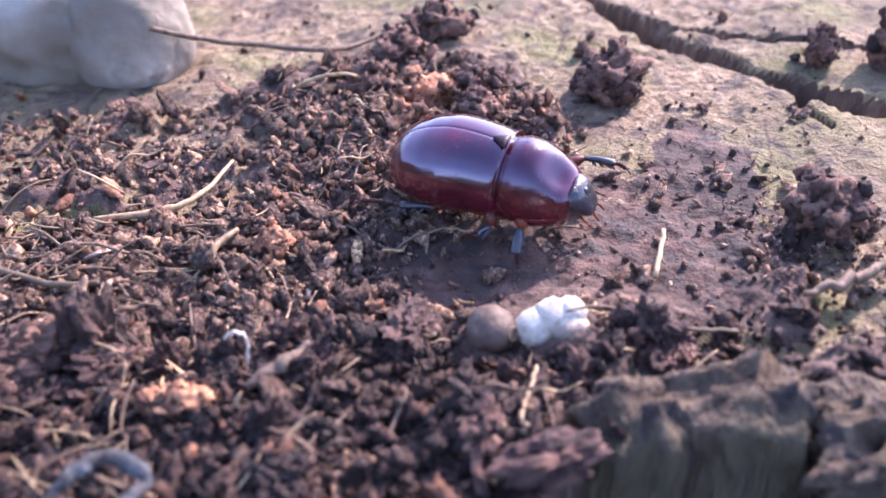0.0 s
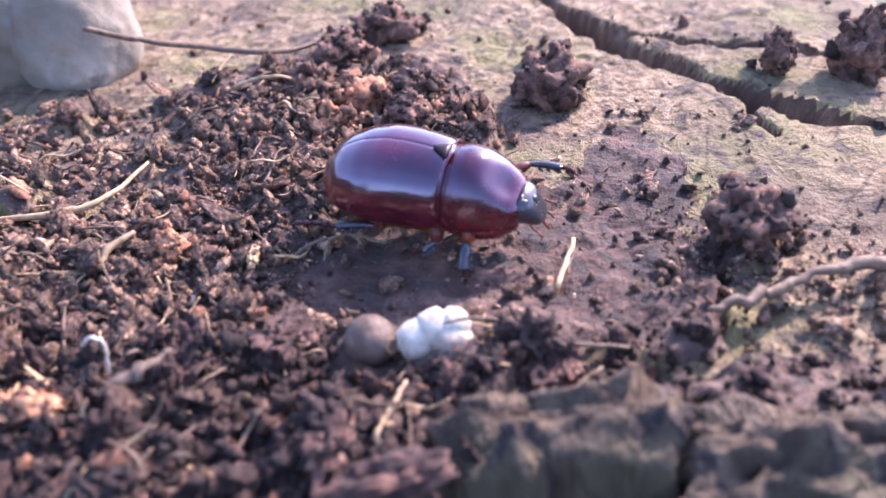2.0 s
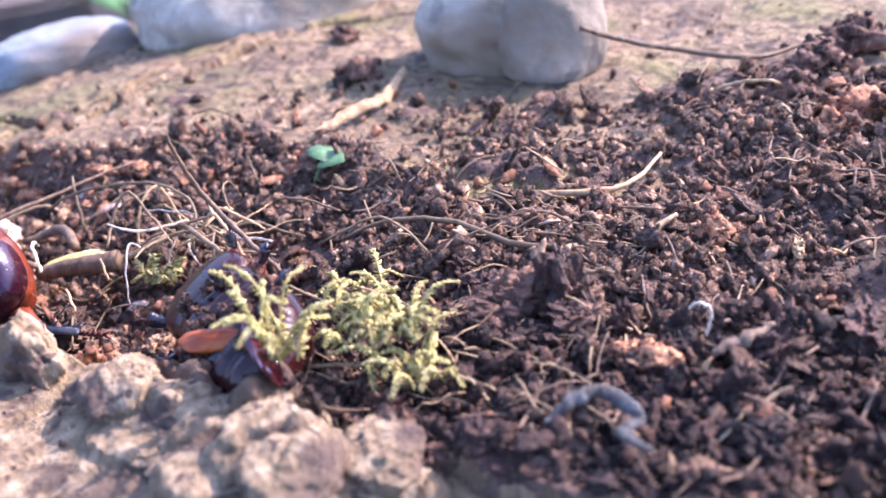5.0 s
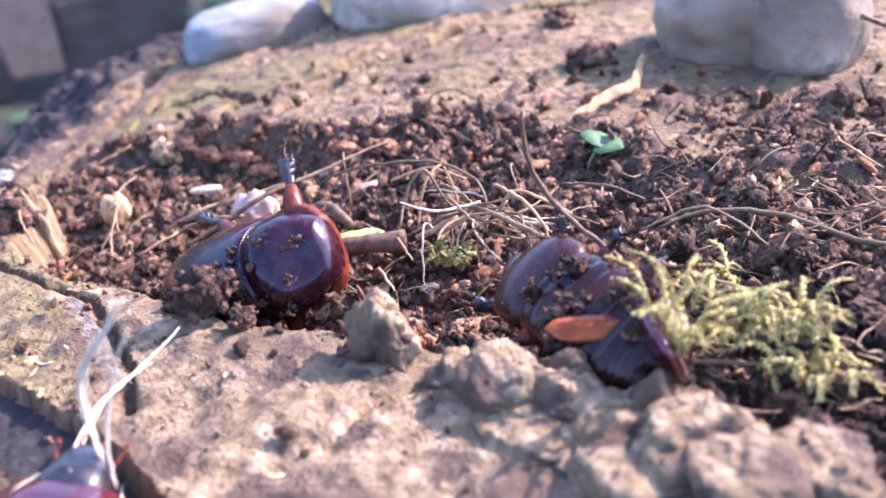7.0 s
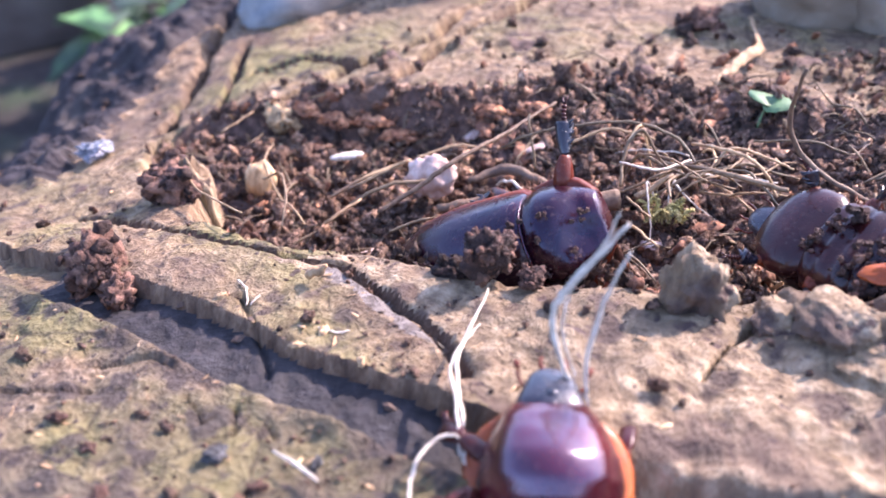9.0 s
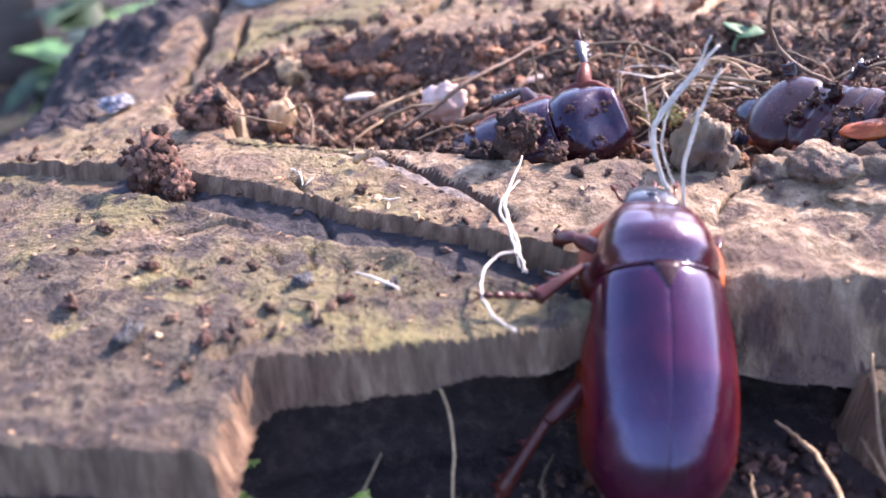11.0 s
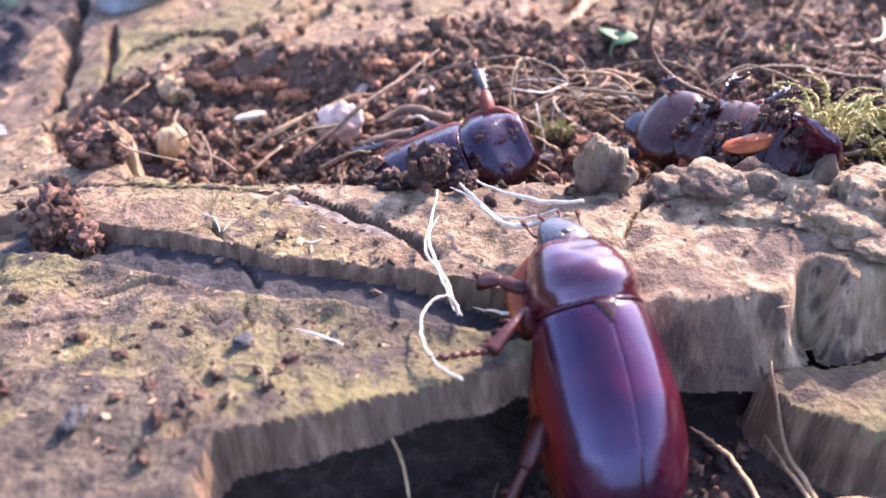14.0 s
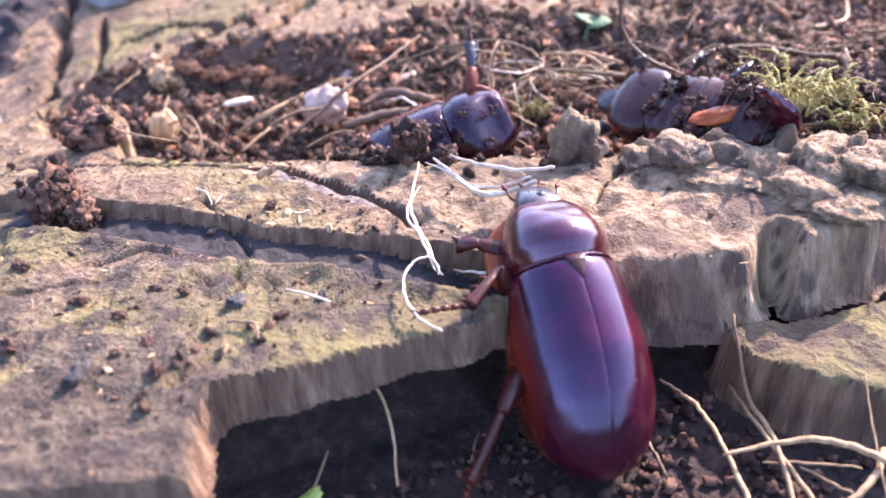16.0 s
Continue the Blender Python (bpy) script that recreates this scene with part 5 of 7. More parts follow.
rod("rootlet", [(-25.3, 150.7, 2.0), (-23.8, 152.2, 4.0), (-19.3, 151.6, 6.0), (-14.7, 149.9, 7.0), (-11.8, 153.3, 4.0)], [0.3, 0.35, 0.3, 0.25], STRAW, "pale arched rootlet on humus", "stalk", G1, seed=4)
rod("stalk", [(-50.5, 154.4, 14.0), (-42.5, 158.5, 10.5), (-33.2, 162.7, 7.5), (-20.9, 164.3, 5.8), (-14, 171.1, 5.0), (-7.8, 179.4, 5.5)], [0.5, 0.55, 0.5, 0.4], TWIG, "thin brown stalk leaning on a stone", "stalk", G1, seed=5)
rod("stalk", [(-46, 110.4, 2.2), (-37.4, 111.2, 2.8), (-32.1, 115.2, 3.0), (-29.3, 125, 3.6)], [0.35, 0.6, 0.4, 0.25], STRAW, "pale curved blade of dry grass on humus", "stalk", G1, seed=6)
rod("stalk", [(-25.6, 98.4, 2.2), (-25.6, 102.1, 3.2), (-23.6, 105.8, 3.6)], [0.3, 0.55, 0.35], STRAW, "short yellow bent stalk on humus", "stalk", G1, seed=7)
rod("stalk", [(-70, 90.5, 2.4), (-64.8, 93.8, 4), (-55.4, 96.1, 4.2), (-44.8, 93.4, 3.4), (-37.6, 92.9, 2.6)], [0.25, 0.35, 0.45, 0.5], STRAW, "pale dry stalk bent over humus", "stalk", G1, seed=8)
rod("stalk", [(17.0, 68.6, 3.0), (14.3, 71.5, 3.4), (15.2, 75.6, 3.6), (16.0, 79.0, 3.6)], [0.4, 0.38, 0.3, 0.24], STRAW, "pale forked stalk on humus", "stalk", G1, seed=9)
rod("rootlet", [(-15.6, 79.4, 3.0), (-15.4, 79.8, 6.4), (-16.8, 80.0, 7.2), (-17.8, 79.8, 6.4)], [0.18, 0.22, 0.18], ROOT, "tiny white hooked rootlet on humus", "stalk", G1, seed=10)
rod("rootlet", [(2.2, 102.7, 1.6), (2.7, 106.4, 2.8), (6, 107, 2.8), (9.4, 105.9, 2.6), (10, 108, 3.2)], [0.18, 0.2, 0.15], STRAW, "fine branched rootlet beside a beetle", "stalk", G1, seed=11)
rod("stalk", [(31.2, 97.3, 2.0), (33.4, 106.1, 3.4)], [0.36, 0.28], STRAW, "short pale stalk on damp wood", "stalk", G1, seed=12)
rod("stalk", [(27, 83.7, 2.4), (29.3, 89.2, 3.4)], [0.3, 0.3], STRAW, "short pale stalk on damp wood", "stalk", G1, seed=13)
rod("stalk", [(29.9, 86, 3.0), (34, 85.5, 3.6), (38.5, 85.5, 3.4)], [0.25, 0.25], STRAW, "thin pale stalk on damp wood", "stalk", G1, seed=14)
rod("stalk", [(-59.1, 61.2, 3.4), (-46.5, 64, 4), (-35.8, 63.5, 3.2)], [0.24, 0.32, 0.21], STRAW, "pale dry stalk on humus", "stalk", G1, seed=15)
rod("stalk", [(-38.7, 69.2, 2.4), (-32.2, 68.8, 4), (-28.1, 66.8, 4), (-28.7, 64.2, 2.6)], [0.22, 0.25, 0.25], STRAW, "thin bent stalk on humus", "stalk", G1, seed=16)
rod("curled_bark", [(-28.5, 57.4, 5.6), (-26.4, 60.2, 6.8), (-24.2, 62.0, 7.2), (-21.6, 61.6, 6.8), (-19.4, 60.0, 6.6), (-20.6, 57.6, 6.4), (-17.4, 56.6, 6.0)], [0.3, 0.8, 0.7, 0.95, 0.6, 0.85, 0.3], BARK_GREY, "blue-grey curled strip of bark on humus", "bark", sides=9, wobble=0.14, seed=17, flat=0.55)
rod("root", [(48, 93, 2), (52.7, 95, 3.2), (60, 98.5, 4.0), (68.2, 102.2, 3.6), (78, 106, 3.4)], [0.3, 0.8, 0.5, 0.9, 0.6], TWIG, "grey gnarled root on damp wood", "root", sides=8, wobble=0.5, seed=18)
G2 = "dry stalks in the hollow"
rod("twig", [(-145.2, 72.3, -4.5), (-139, 77.5, -1), (-134.4, 81.6, 2), (-128.9, 90.3, 3), (-123, 105.7, 3)], [0.37, 0.46, 0.43, 0.34, 0.22], TWIG, "thin brown twig lying across the hollow", "twig", G2, seed=19)
rod("stalk", [(-128.7, 89.5, 1), (-123.4, 90.2, 4), (-115.9, 91.2, 6), (-106.7, 93.1, 6.5), (-98.7, 92, 4), (-94.9, 85.3, 0)], [0.23, 0.26, 0.26, 0.23], STRAW, "long pale stalk arched over the hollow", "stalk", G2, seed=20)
rod("stalk", [(-122.8, 90, -3), (-125, 93.1, 6)], [0.24, 0.21], STRAW, "short pale stalk standing in the hollow", "stalk", G2, seed=21)
rod("stalk", [(-108, 86.9, -2), (-107.6, 89.5, 4), (-105.8, 93.2, 6), (-104, 94.2, -2)], [0.24, 0.21, 0.21], STRAW, "bent pale stalk in the hollow", "stalk", G2, seed=22)
rod("stalk", [(-84.1, 75.3, 25), (-84.4, 79, 15), (-80.1, 79.5, 9), (-71.1, 75.5, 6)], [0.22, 0.38, 0.41, 0.30], TWIG, "slender brown stalk leaning over a beetle", "stalk", G2, seed=23)
rod("stalk", [(-102.1, 90.8, 1), (-92, 84, 4), (-83.1, 78.4, 5.5)], [0.35, 0.42, 0.35], STRAW, "pale dry stalk in the hollow", "stalk", G2, seed=24)
rod("twig", [(-121, 77, -3.5), (-114, 79, -2), (-107.2, 81.6, -1.5)], [1.2, 1.5, 1.8], TWIG, "stubby brown twig in the hollow", "twig", G2, seed=25)
rod("stalk", [(-152, 76, -6), (-146, 79, -3), (-140, 82, -3)], [0.35, 0.35], STRAW, "thin pale stalk in the hollow", "stalk", G2, seed=26)
rod("stalk", [(-158, 80, -8), (-152, 84, -5), (-146, 90, -4)], [0.3, 0.4], STRAW, "thin pale stalk in the hollow", "stalk", G2, seed=27)
rod("rootlet", [(-186, 74, -2), (-181, 70, 1), (-172, 63, 1), (-160, 56, 3)], [0.18, 0.2, 0.15], STRAW, "thin brown rootlet at the hollow's edge", "stalk", G2, seed=28)
rod("rootlet", [(-171, 80, -6), (-166, 78, -3), (-162, 72, -4), (-160, 66, -6)], [0.2, 0.22, 0.18], STRAW, "thin curved rootlet by the nutshell", "stalk", G2, seed=29)
rod("rootlet", [(-128, 84, -3), (-124, 80, 0), (-119, 76, -2)], [0.25, 0.3], ROOT, "short pale rootlet in the hollow", "stalk", G2, seed=30)
for k, (bx, by, bl) in enumerate(((-176, 108, 4.6), (-169.5, 107.4, 4.4), (-162, 107.8, 5.0), (-155, 107.2, 4.2), (-165, 104.5, 4.0), (-137, 110, 4.0), (-128, 111, 3.6))):
    clod(bx, by, (bl, 1.9, 1.5), "crumbling strip of red rotten bark at the hollow's edge", RED_CRUMB, 120 + k, 1.1, "rotten_bark", "bark")
for path, radius, seed in (([(-154.4, 80.3, -6), (-150, 83, -4), (-145.1, 86.6, -2)], 0.28, 84), ([(-153.6, 69.3, -6), (-149.3, 75.2, -4)], 0.3, 85), ([(-165.3, 74.4, -6), (-160, 70, -4), (-154.9, 65.2, -4)], 0.2, 86), ([(-140.1, 65.5, -3), (-135, 67.4, -1), (-131.5, 67.9, -1)], 0.22, 87),
                           ([(-104.5, 80.3, 0), (-99.7, 85.3, 2)], 0.5, 88), ([(-105.4, 76.6, 2), (-101.5, 73.5, 1)], 0.2, 89), ([(-103.2, 67.4, 3), (-99.2, 64.4, 2)], 0.2, 90), ([(-106.8, 79.8, 2), (-107.2, 83.4, 6), (-104.8, 85.8, 9), (-100.8, 86, 3), (-90.1, 86.8, 0)], 0.24, 91),
                           ([(-97.7, 94.7, 3), (-91, 87.5, 6), (-86.6, 84.9, 5), (-84, 84, 1)], 0.28, 92), ([(-165, 75.6, -7), (-172.5, 83.5, -5), (-174.9, 91.5, -5)], 0.2, 93), ([(-187.8, 93.2, -5), (-183.8, 100, -3)], 0.25, 94), ([(-146, 93, -5), (-139, 96, -3), (-133, 95, -3)], 0.25, 95),
                           ([(-118, 96, 0), (-112, 99, 2), (-104, 97, 2)], 0.25, 96), ([(-72, 88, 3), (-64, 92, 6), (-55, 88, 4)], 0.22, 97), ([(-66, 70, 8), (-58, 68, 7), (-50, 64, 4)], 0.22, 98), ([(-60, 76, 5), (-50, 72, 6), (-42, 66, 4)], 0.18, 99), ([(-88, 100, 2), (-80, 96, 5), (-74, 97, 3)], 0.22, 100)):
    rod("stalk", path, [radius, radius, 0.7 * radius], STRAW, "thin dry stalk lying in the hollow", "stalk", G2, seed=seed)
for path, radii, seed in (([(-135, 73.5, -3), (-127.3, 75.2, -1), (-119.7, 76.5, -1)], [0.8, 0.9, 0.5], 101), ([(-133.5, 85.6, -4), (-127.5, 89.4, -3), (-119.3, 84, -2)], [0.6, 1.0, 0.8], 102)):
    rod("twig", path, radii, TWIG, "short brown root piece in the hollow", "twig", G2, seed=seed, wobble=0.3)
nest_rnd = random.Random(7)
for k in range(26):
    spot = Vector((nest_rnd.gauss(-96.5, 4.5), nest_rnd.gauss(89.5, 3.0), nest_rnd.uniform(-2, 5)))
    way = Vector((nest_rnd.uniform(-1, 1), nest_rnd.uniform(-0.8, 0.8), nest_rnd.uniform(-0.2, 0.8))).normalized()
    points, r = [], nest_rnd.uniform(0.13, 0.3)
    curl = Vector((nest_rnd.gauss(0, 0.35), nest_rnd.gauss(0, 0.35), nest_rnd.gauss(-0.25, 0.2)))
    for j in range(5):
        points.append(tuple(spot))
        spot = spot + way * nest_rnd.uniform(2.2, 4.6)
        way = (way + curl + Vector([nest_rnd.gauss(0, 0.2) for _ in range(3)])).normalized()
    rod("dry_grass", points, [r, r, 0.9 * r, 0.5 * r], STRAW if k % 4 else ROOT, "curled pale blade of dry grass in a tuft", "grass", "tuft of dry grass in the hollow", seed=40 + k, wobble=0.08)
piece_rnd = random.Random(23)
for k in range(34):
    x, y = (piece_rnd.uniform(-160, -92), piece_rnd.uniform(66, 112)) if k < 24 else (piece_rnd.uniform(-90, -30), piece_rnd.uniform(72, 120))
    z = float(ground_at(np.array([x]), np.array([y]))[0])
    l = piece_rnd.uniform(1.5, 3.4)
    mesh = lump_mesh("bark_piece", 3, 0.5, 200 + k, (l, l * piece_rnd.uniform(0.4, 0.7), l * piece_rnd.uniform(0.12, 0.25)), 1.6, 4)
    mat, label = ((RED_CRUMB, "reddish brown piece of rotten bark"), (TWIG, "brown piece of dry bark"), (PINK, "pinkish piece of dry leaf"), (RED_CRUMB, "reddish brown piece of rotten bark"))[k % 4]
    thing("bark_piece", mesh, mat, label + " on humus", "bark", "pieces of bark in the humus", at=pose(x * MM, y * MM, (z + 0.9) * MM, piece_rnd.uniform(-30, 30), piece_rnd.uniform(-30, 30), piece_rnd.uniform(0, 360)))
G3 = "pale roots on the broken wood"
rod("root", [(-112.4, 17.6, 4.2), (-114.2, 23.0, 5.0), (-116.8, 29, 5.6), (-117.6, 35, 5.4), (-117.2, 43.0, 6.4)], [0.1, 0.24, 0.27, 0.24, 0.12], ROOT, "pale split root lying across the groove", "root", G3, seed=60)
rod("root", [(-112.8, 18.0, 4.4), (-115.2, 24.0, 5.4), (-117.8, 30.5, 5.4), (-116.6, 37.2, 5.6)], [0.1, 0.2, 0.2, 0.1], ROOT, "pale thin root lying across the groove", "root", G3, seed=61)
rod("root", [(-112, 17.2, 4.4), (-113.6, 20, 5.2), (-116, 18.6, 5), (-116.6, 14.5, 4.6), (-114.6, 9, 4.4), (-111, 6.4, 4.2)], [0.12, 0.18, 0.18, 0.16], ROOT, "pale root curled on the slab", "root", G3, seed=62)
rod("root", [(-111, 24.5, 0), (-106.5, 20.2, 2.5)], [0.08, 0.26], ROOT, "short pale root in the groove", "root", G3, seed=63)
rod("splinter", [(-131.3, 13.2, 4.6), (-125.1, 11.1, 4.6)], [0.15, 0.22, 0.12], ROOT, "white sliver of wood on the slab", "splinter", G3, seed=64)
rod("rootlet", [(-137, 6.9, 4.4), (-133.5, 6.2, 4.8), (-132.5, 3.6, 4.6)], [0.15, 0.2, 0.15], STRAW, "fine pale rootlet on the slab", "stalk", G3, seed=65)
rod("wood_chip", [(-142.2, 43.4, 3.6), (-139.4, 43.2, 5.6)], [0.6, 0.7, 0.3], PALE_CHIP, "small pinkish wood chip on the ledge", "wood", seed=66, sides=6, wobble=0.3)
for k, (x, y, l) in enumerate(((-176, 40, 1.8), (-147, 32, 0.8), (-136, 34.5, 0.9), (-146, 34, 0.7), (-138, 31, 0.9), (-158, 36, 0.8), (-129, 30, 0.8), (-124, 26, 0.8), (-152, 37, 0.7))):
    z = float(ground_at(np.array([x * 1.0]), np.array([y * 1.0]))[0])
    thing("wood_crumb", lump_mesh("wood_crumb", 3, 0.6, 400 + k, (l, l * 0.6, l * 0.45), 1.8), PALE_CHIP if k % 2 == 0 else GALL, "small pale crumb of wood in the groove", "wood", "pale crumbs in the groove", at=pose(x * MM, y * MM, (z + 0.3 * l) * MM, 10 * k, 5, 50 * k))
for k, path in enumerate(([(-152, 41, 1), (-149.5, 39, 0.6), (-148, 36.5, 0)], [(-147, 38.5, 1), (-147.6, 36.5, 0.6)], [(-137, 35, 0), (-134.5, 34.6, 0.4), (-133, 35.4, 0.6)])):
    rod("rootlet", path, [0.12, 0.14, 0.1], ROOT, "fine pale rootlet hanging in the groove", "stalk", G3, seed=410 + k)
for k, (x, y, l) in enumerate(((-151.5, 9, 0.9), (-137.4, 11.6, 1.3), (-146, 4, 1.0), (-139, 6, 0.8), (-158, 12, 1.1), (-152, -2, 1.8), (-143, -1.5, 1.2), (-170, 20, 1.2), (-131, 9, 0.9), (-127, 14, 0.9), (-163, 3, 1.4), (-149, 15, 0.8))):
    z = float(ground_at(np.array([x * 1.0]), np.array([y * 1.0]))[0])
    thing("bark_crumb", lump_mesh("bark_crumb", 3, 0.9, 430 + k, (l, l * 0.7, l * 0.5), 2.2, 4), (CLOD, BARK_GREY, CLOD, ROT_WOOD)[k % 4], "small dark crumb of bark on the slab" if k % 4 != 1 else "small grey crumb of bark on the slab", "bark", "crumbs of bark on the slab", at=pose(x * MM, y * MM, (z + 0.3 * l) * MM, 10 * k, 5, 50 * k))
G4 = "dry stalks below the stump's edge"
for k, (path, radii) in enumerate((
        ([(-82.5, 18.5, -13.5), (-80, 14.5, -12.6), (-78, 11, -12.4), (-76, 3, -12.6), (-74.6, -5, -13)], [0.16, 0.3, 0.3, 0.34]),
        ([(-73.2, 22, -12.5), (-71.6, 14, -12.2), (-70, 7, -12.4), (-70, -6, -12.8)], [0.2, 0.34, 0.36, 0.3]),
        ([(-73.4, 17, -13), (-71, 8.5, -12.8), (-68, -1, -12.6), (-66.5, -6, -12.8)], [0.2, 0.3, 0.34, 0.3]),
        ([(-77.5, 2.4, -10.8), (-70, 4.2, -10.2), (-64.5, 4.4, -9.8), (-60, 2.6, -10), (-57, 0, -10.6)], [0.2, 0.4, 0.46, 0.42]),
        ([(-65, -3.5, -12.4), (-62, -1.4, -11.6), (-59.4, 1.4, -11.4), (-57.6, 5, -11.6)], [0.3, 0.46, 0.42]),
        ([(-85.4, 10, -14), (-85.2, 6, -13.4), (-83.8, 1.6, -13.8)], [0.12, 0.22, 0.18]),
        ([(-72, 3.4, -13), (-66, 3.2, -12.6), (-60.5, 2.8, -12.6)], [0.14, 0.2, 0.14]),
        ([(-68, 2.6, -12.6), (-64, -0.6, -12.4), (-60, -4, -12.6)], [0.14, 0.22, 0.16]),
        ([(-58.8, 12, -6), (-59.4, 5, -9), (-59.8, -3, -11.6)], [0.08, 0.12, 0.1]),
)):
    rod("stalk", path, radii, STRAW, "thick pale dry stalk on dark earth" if max(radii) > 0.25 else "thin pale dry stalk on dark earth", "stalk", G4, seed=140 + k)
rod("stalk", [(-125, 6, -15), (-118.3, 4.4, -13.5), (-116.5, -2, -13.5)], [0.14, 0.21, 0.17], STRAW, "thin pale stalk on dark earth", "stalk", G4, seed=70)
rod("stalk", [(-107, 8, -14), (-107.5, 3, -13.5), (-106.5, -1, -14)], [0.10, 0.21, 0.21], STRAW, "thin pale stalk on dark earth", "stalk", G4, seed=71)

leaf = tagged(new("small_leaf"), "small green two-lobed leaf on humus", "leaf")
leaf.matrix_world = pose(-0.0862, 0.1142, 0.0022, 0, 0, 0)
for name, spin, at in (("blade", -12, (-0.0012, 0.0, 0)), ("blade", 128, (0.0, -0.0008, 0.0004))):
    v, q, t = leaf_arrays(0.0056, 0.0058, 0.15, 0.1)
    part(name, mesh_from(name, v, [q]), LEAF, leaf, at=pose(*at, 12, -14, spin))
part("stalk", tube_mesh("stalk", [(0, 0, 0), (-1, -1.5, -1), (-1.5, -3, -3)], [0.25, 0.25], 5), LEAF, leaf)


def moss_tuft(x, y, z, count, reach, seed, label, tall=(4, 9), rise=(-0.25, 0.4), mat=None):
    """A tuft of feathery shoots, lying over one another."""
    rnd = random.Random(seed)
    root = tagged(new("moss_tuft"), label, "moss")
    root.matrix_world = pose(x * MM, y * MM, z * MM)
    for k in range(count):
        a, d = rnd.uniform(0, 6.28), reach * math.sqrt(rnd.random())
        bx, by = d * math.cos(a) * 1.3, d * math.sin(a) * 0.7
        l, lean = rnd.uniform(*tall), rnd.uniform(0, 6.28)
        tip = (bx + l * 0.8 * math.cos(lean), by + l * 0.8 * math.sin(lean), l * rnd.uniform(*rise))
        path = rounded_path([(bx, by, -1), (bx * 0.55 + tip[0] * 0.45, by * 0.55 + tip[1] * 0.45, max(tip[2], 0) * 0.7 + 0.16 * l), tip], 12)
        pieces = [tube_arrays(path, [0.16, 0.14, 0.06], 5)]
        for j, (p, nxt) in enumerate(zip(path[1:], path[2:] + path[-1:])):
            for side in (-1, 1):
                base = p.lerp(nxt, rnd.random())
                way = Vector((-math.sin(lean) * side, math.cos(lean) * side, rnd.uniform(-0.5, 0.4))) * rnd.uniform(0.6, 1) + Vector((math.cos(lean), math.sin(lean), -0.1)) * rnd.uniform(0.4, 1.1)
                size = rnd.uniform(0.5, 1.0) * (1.35 - 0.04 * j)
                pieces.append(tube_arrays([base, base + way * 0.45 * size, base + way * 0.95 * size], [0.1, 0.29, 0.04], 4, 0.4))
        v, f = joined(pieces)
        part("shoot", mesh_from("shoot", v * MM, f), mat or MOSS, root)
    return root


moss_tuft(-53.5, 67, 7, 34, 5.5, 1, "tuft of yellow-green moss beside a dead beetle")
moss_tuft(-59.5, 57.5, 9, 13, 2.0, 2, "feathery sprig of yellow-green moss on a beetle", (6, 10), (0.3, 1.1))
moss_tuft(-47.5, 64, 4, 16, 4.0, 3, "tuft of yellow-green moss on humus")
moss_tuft(-60, 79, 3, 9, 3.5, 4, "tuft of yellow-green moss on humus")
moss_tuft(-100, 82, -3, 14, 2.5, 5, "small sprig of green moss in the hollow", (2, 5))
moss_tuft(-140, -8, -15, 5, 1.6, 8, "small lime-green sprout below the slab", (5, 8), (0.4, 0.9), SPROUT)
bud = tagged(new("sprout"), "small lime-green bud on a thin stem below the slab", "sprout")
bud.matrix_world = pose(-0.1276, -0.0030, float(ground_at(np.array([-127.6]), np.array([-3.0]))[0]) * MM)
part("stem", tube_mesh("stem", [(2.4, 3.6, 6.5), (1.6, 2.0, 4.6), (0.6, 0.6, 2.2), (0, 0, -0.6)], [0.16, 0.22, 0.26], 6), STRAW, bud)
for turn, tilt in ((-30, 18), (40, -14)):
    part("bud_leaf", lump_mesh("bud_leaf", 3, 0.15, 9 + turn, (2.6, 1.0, 0.7), 1.4), SPROUT, bud, at=pose(-0.0002, -0.0006, 0.0017, tilt, -24, 38 + turn * 0.3))



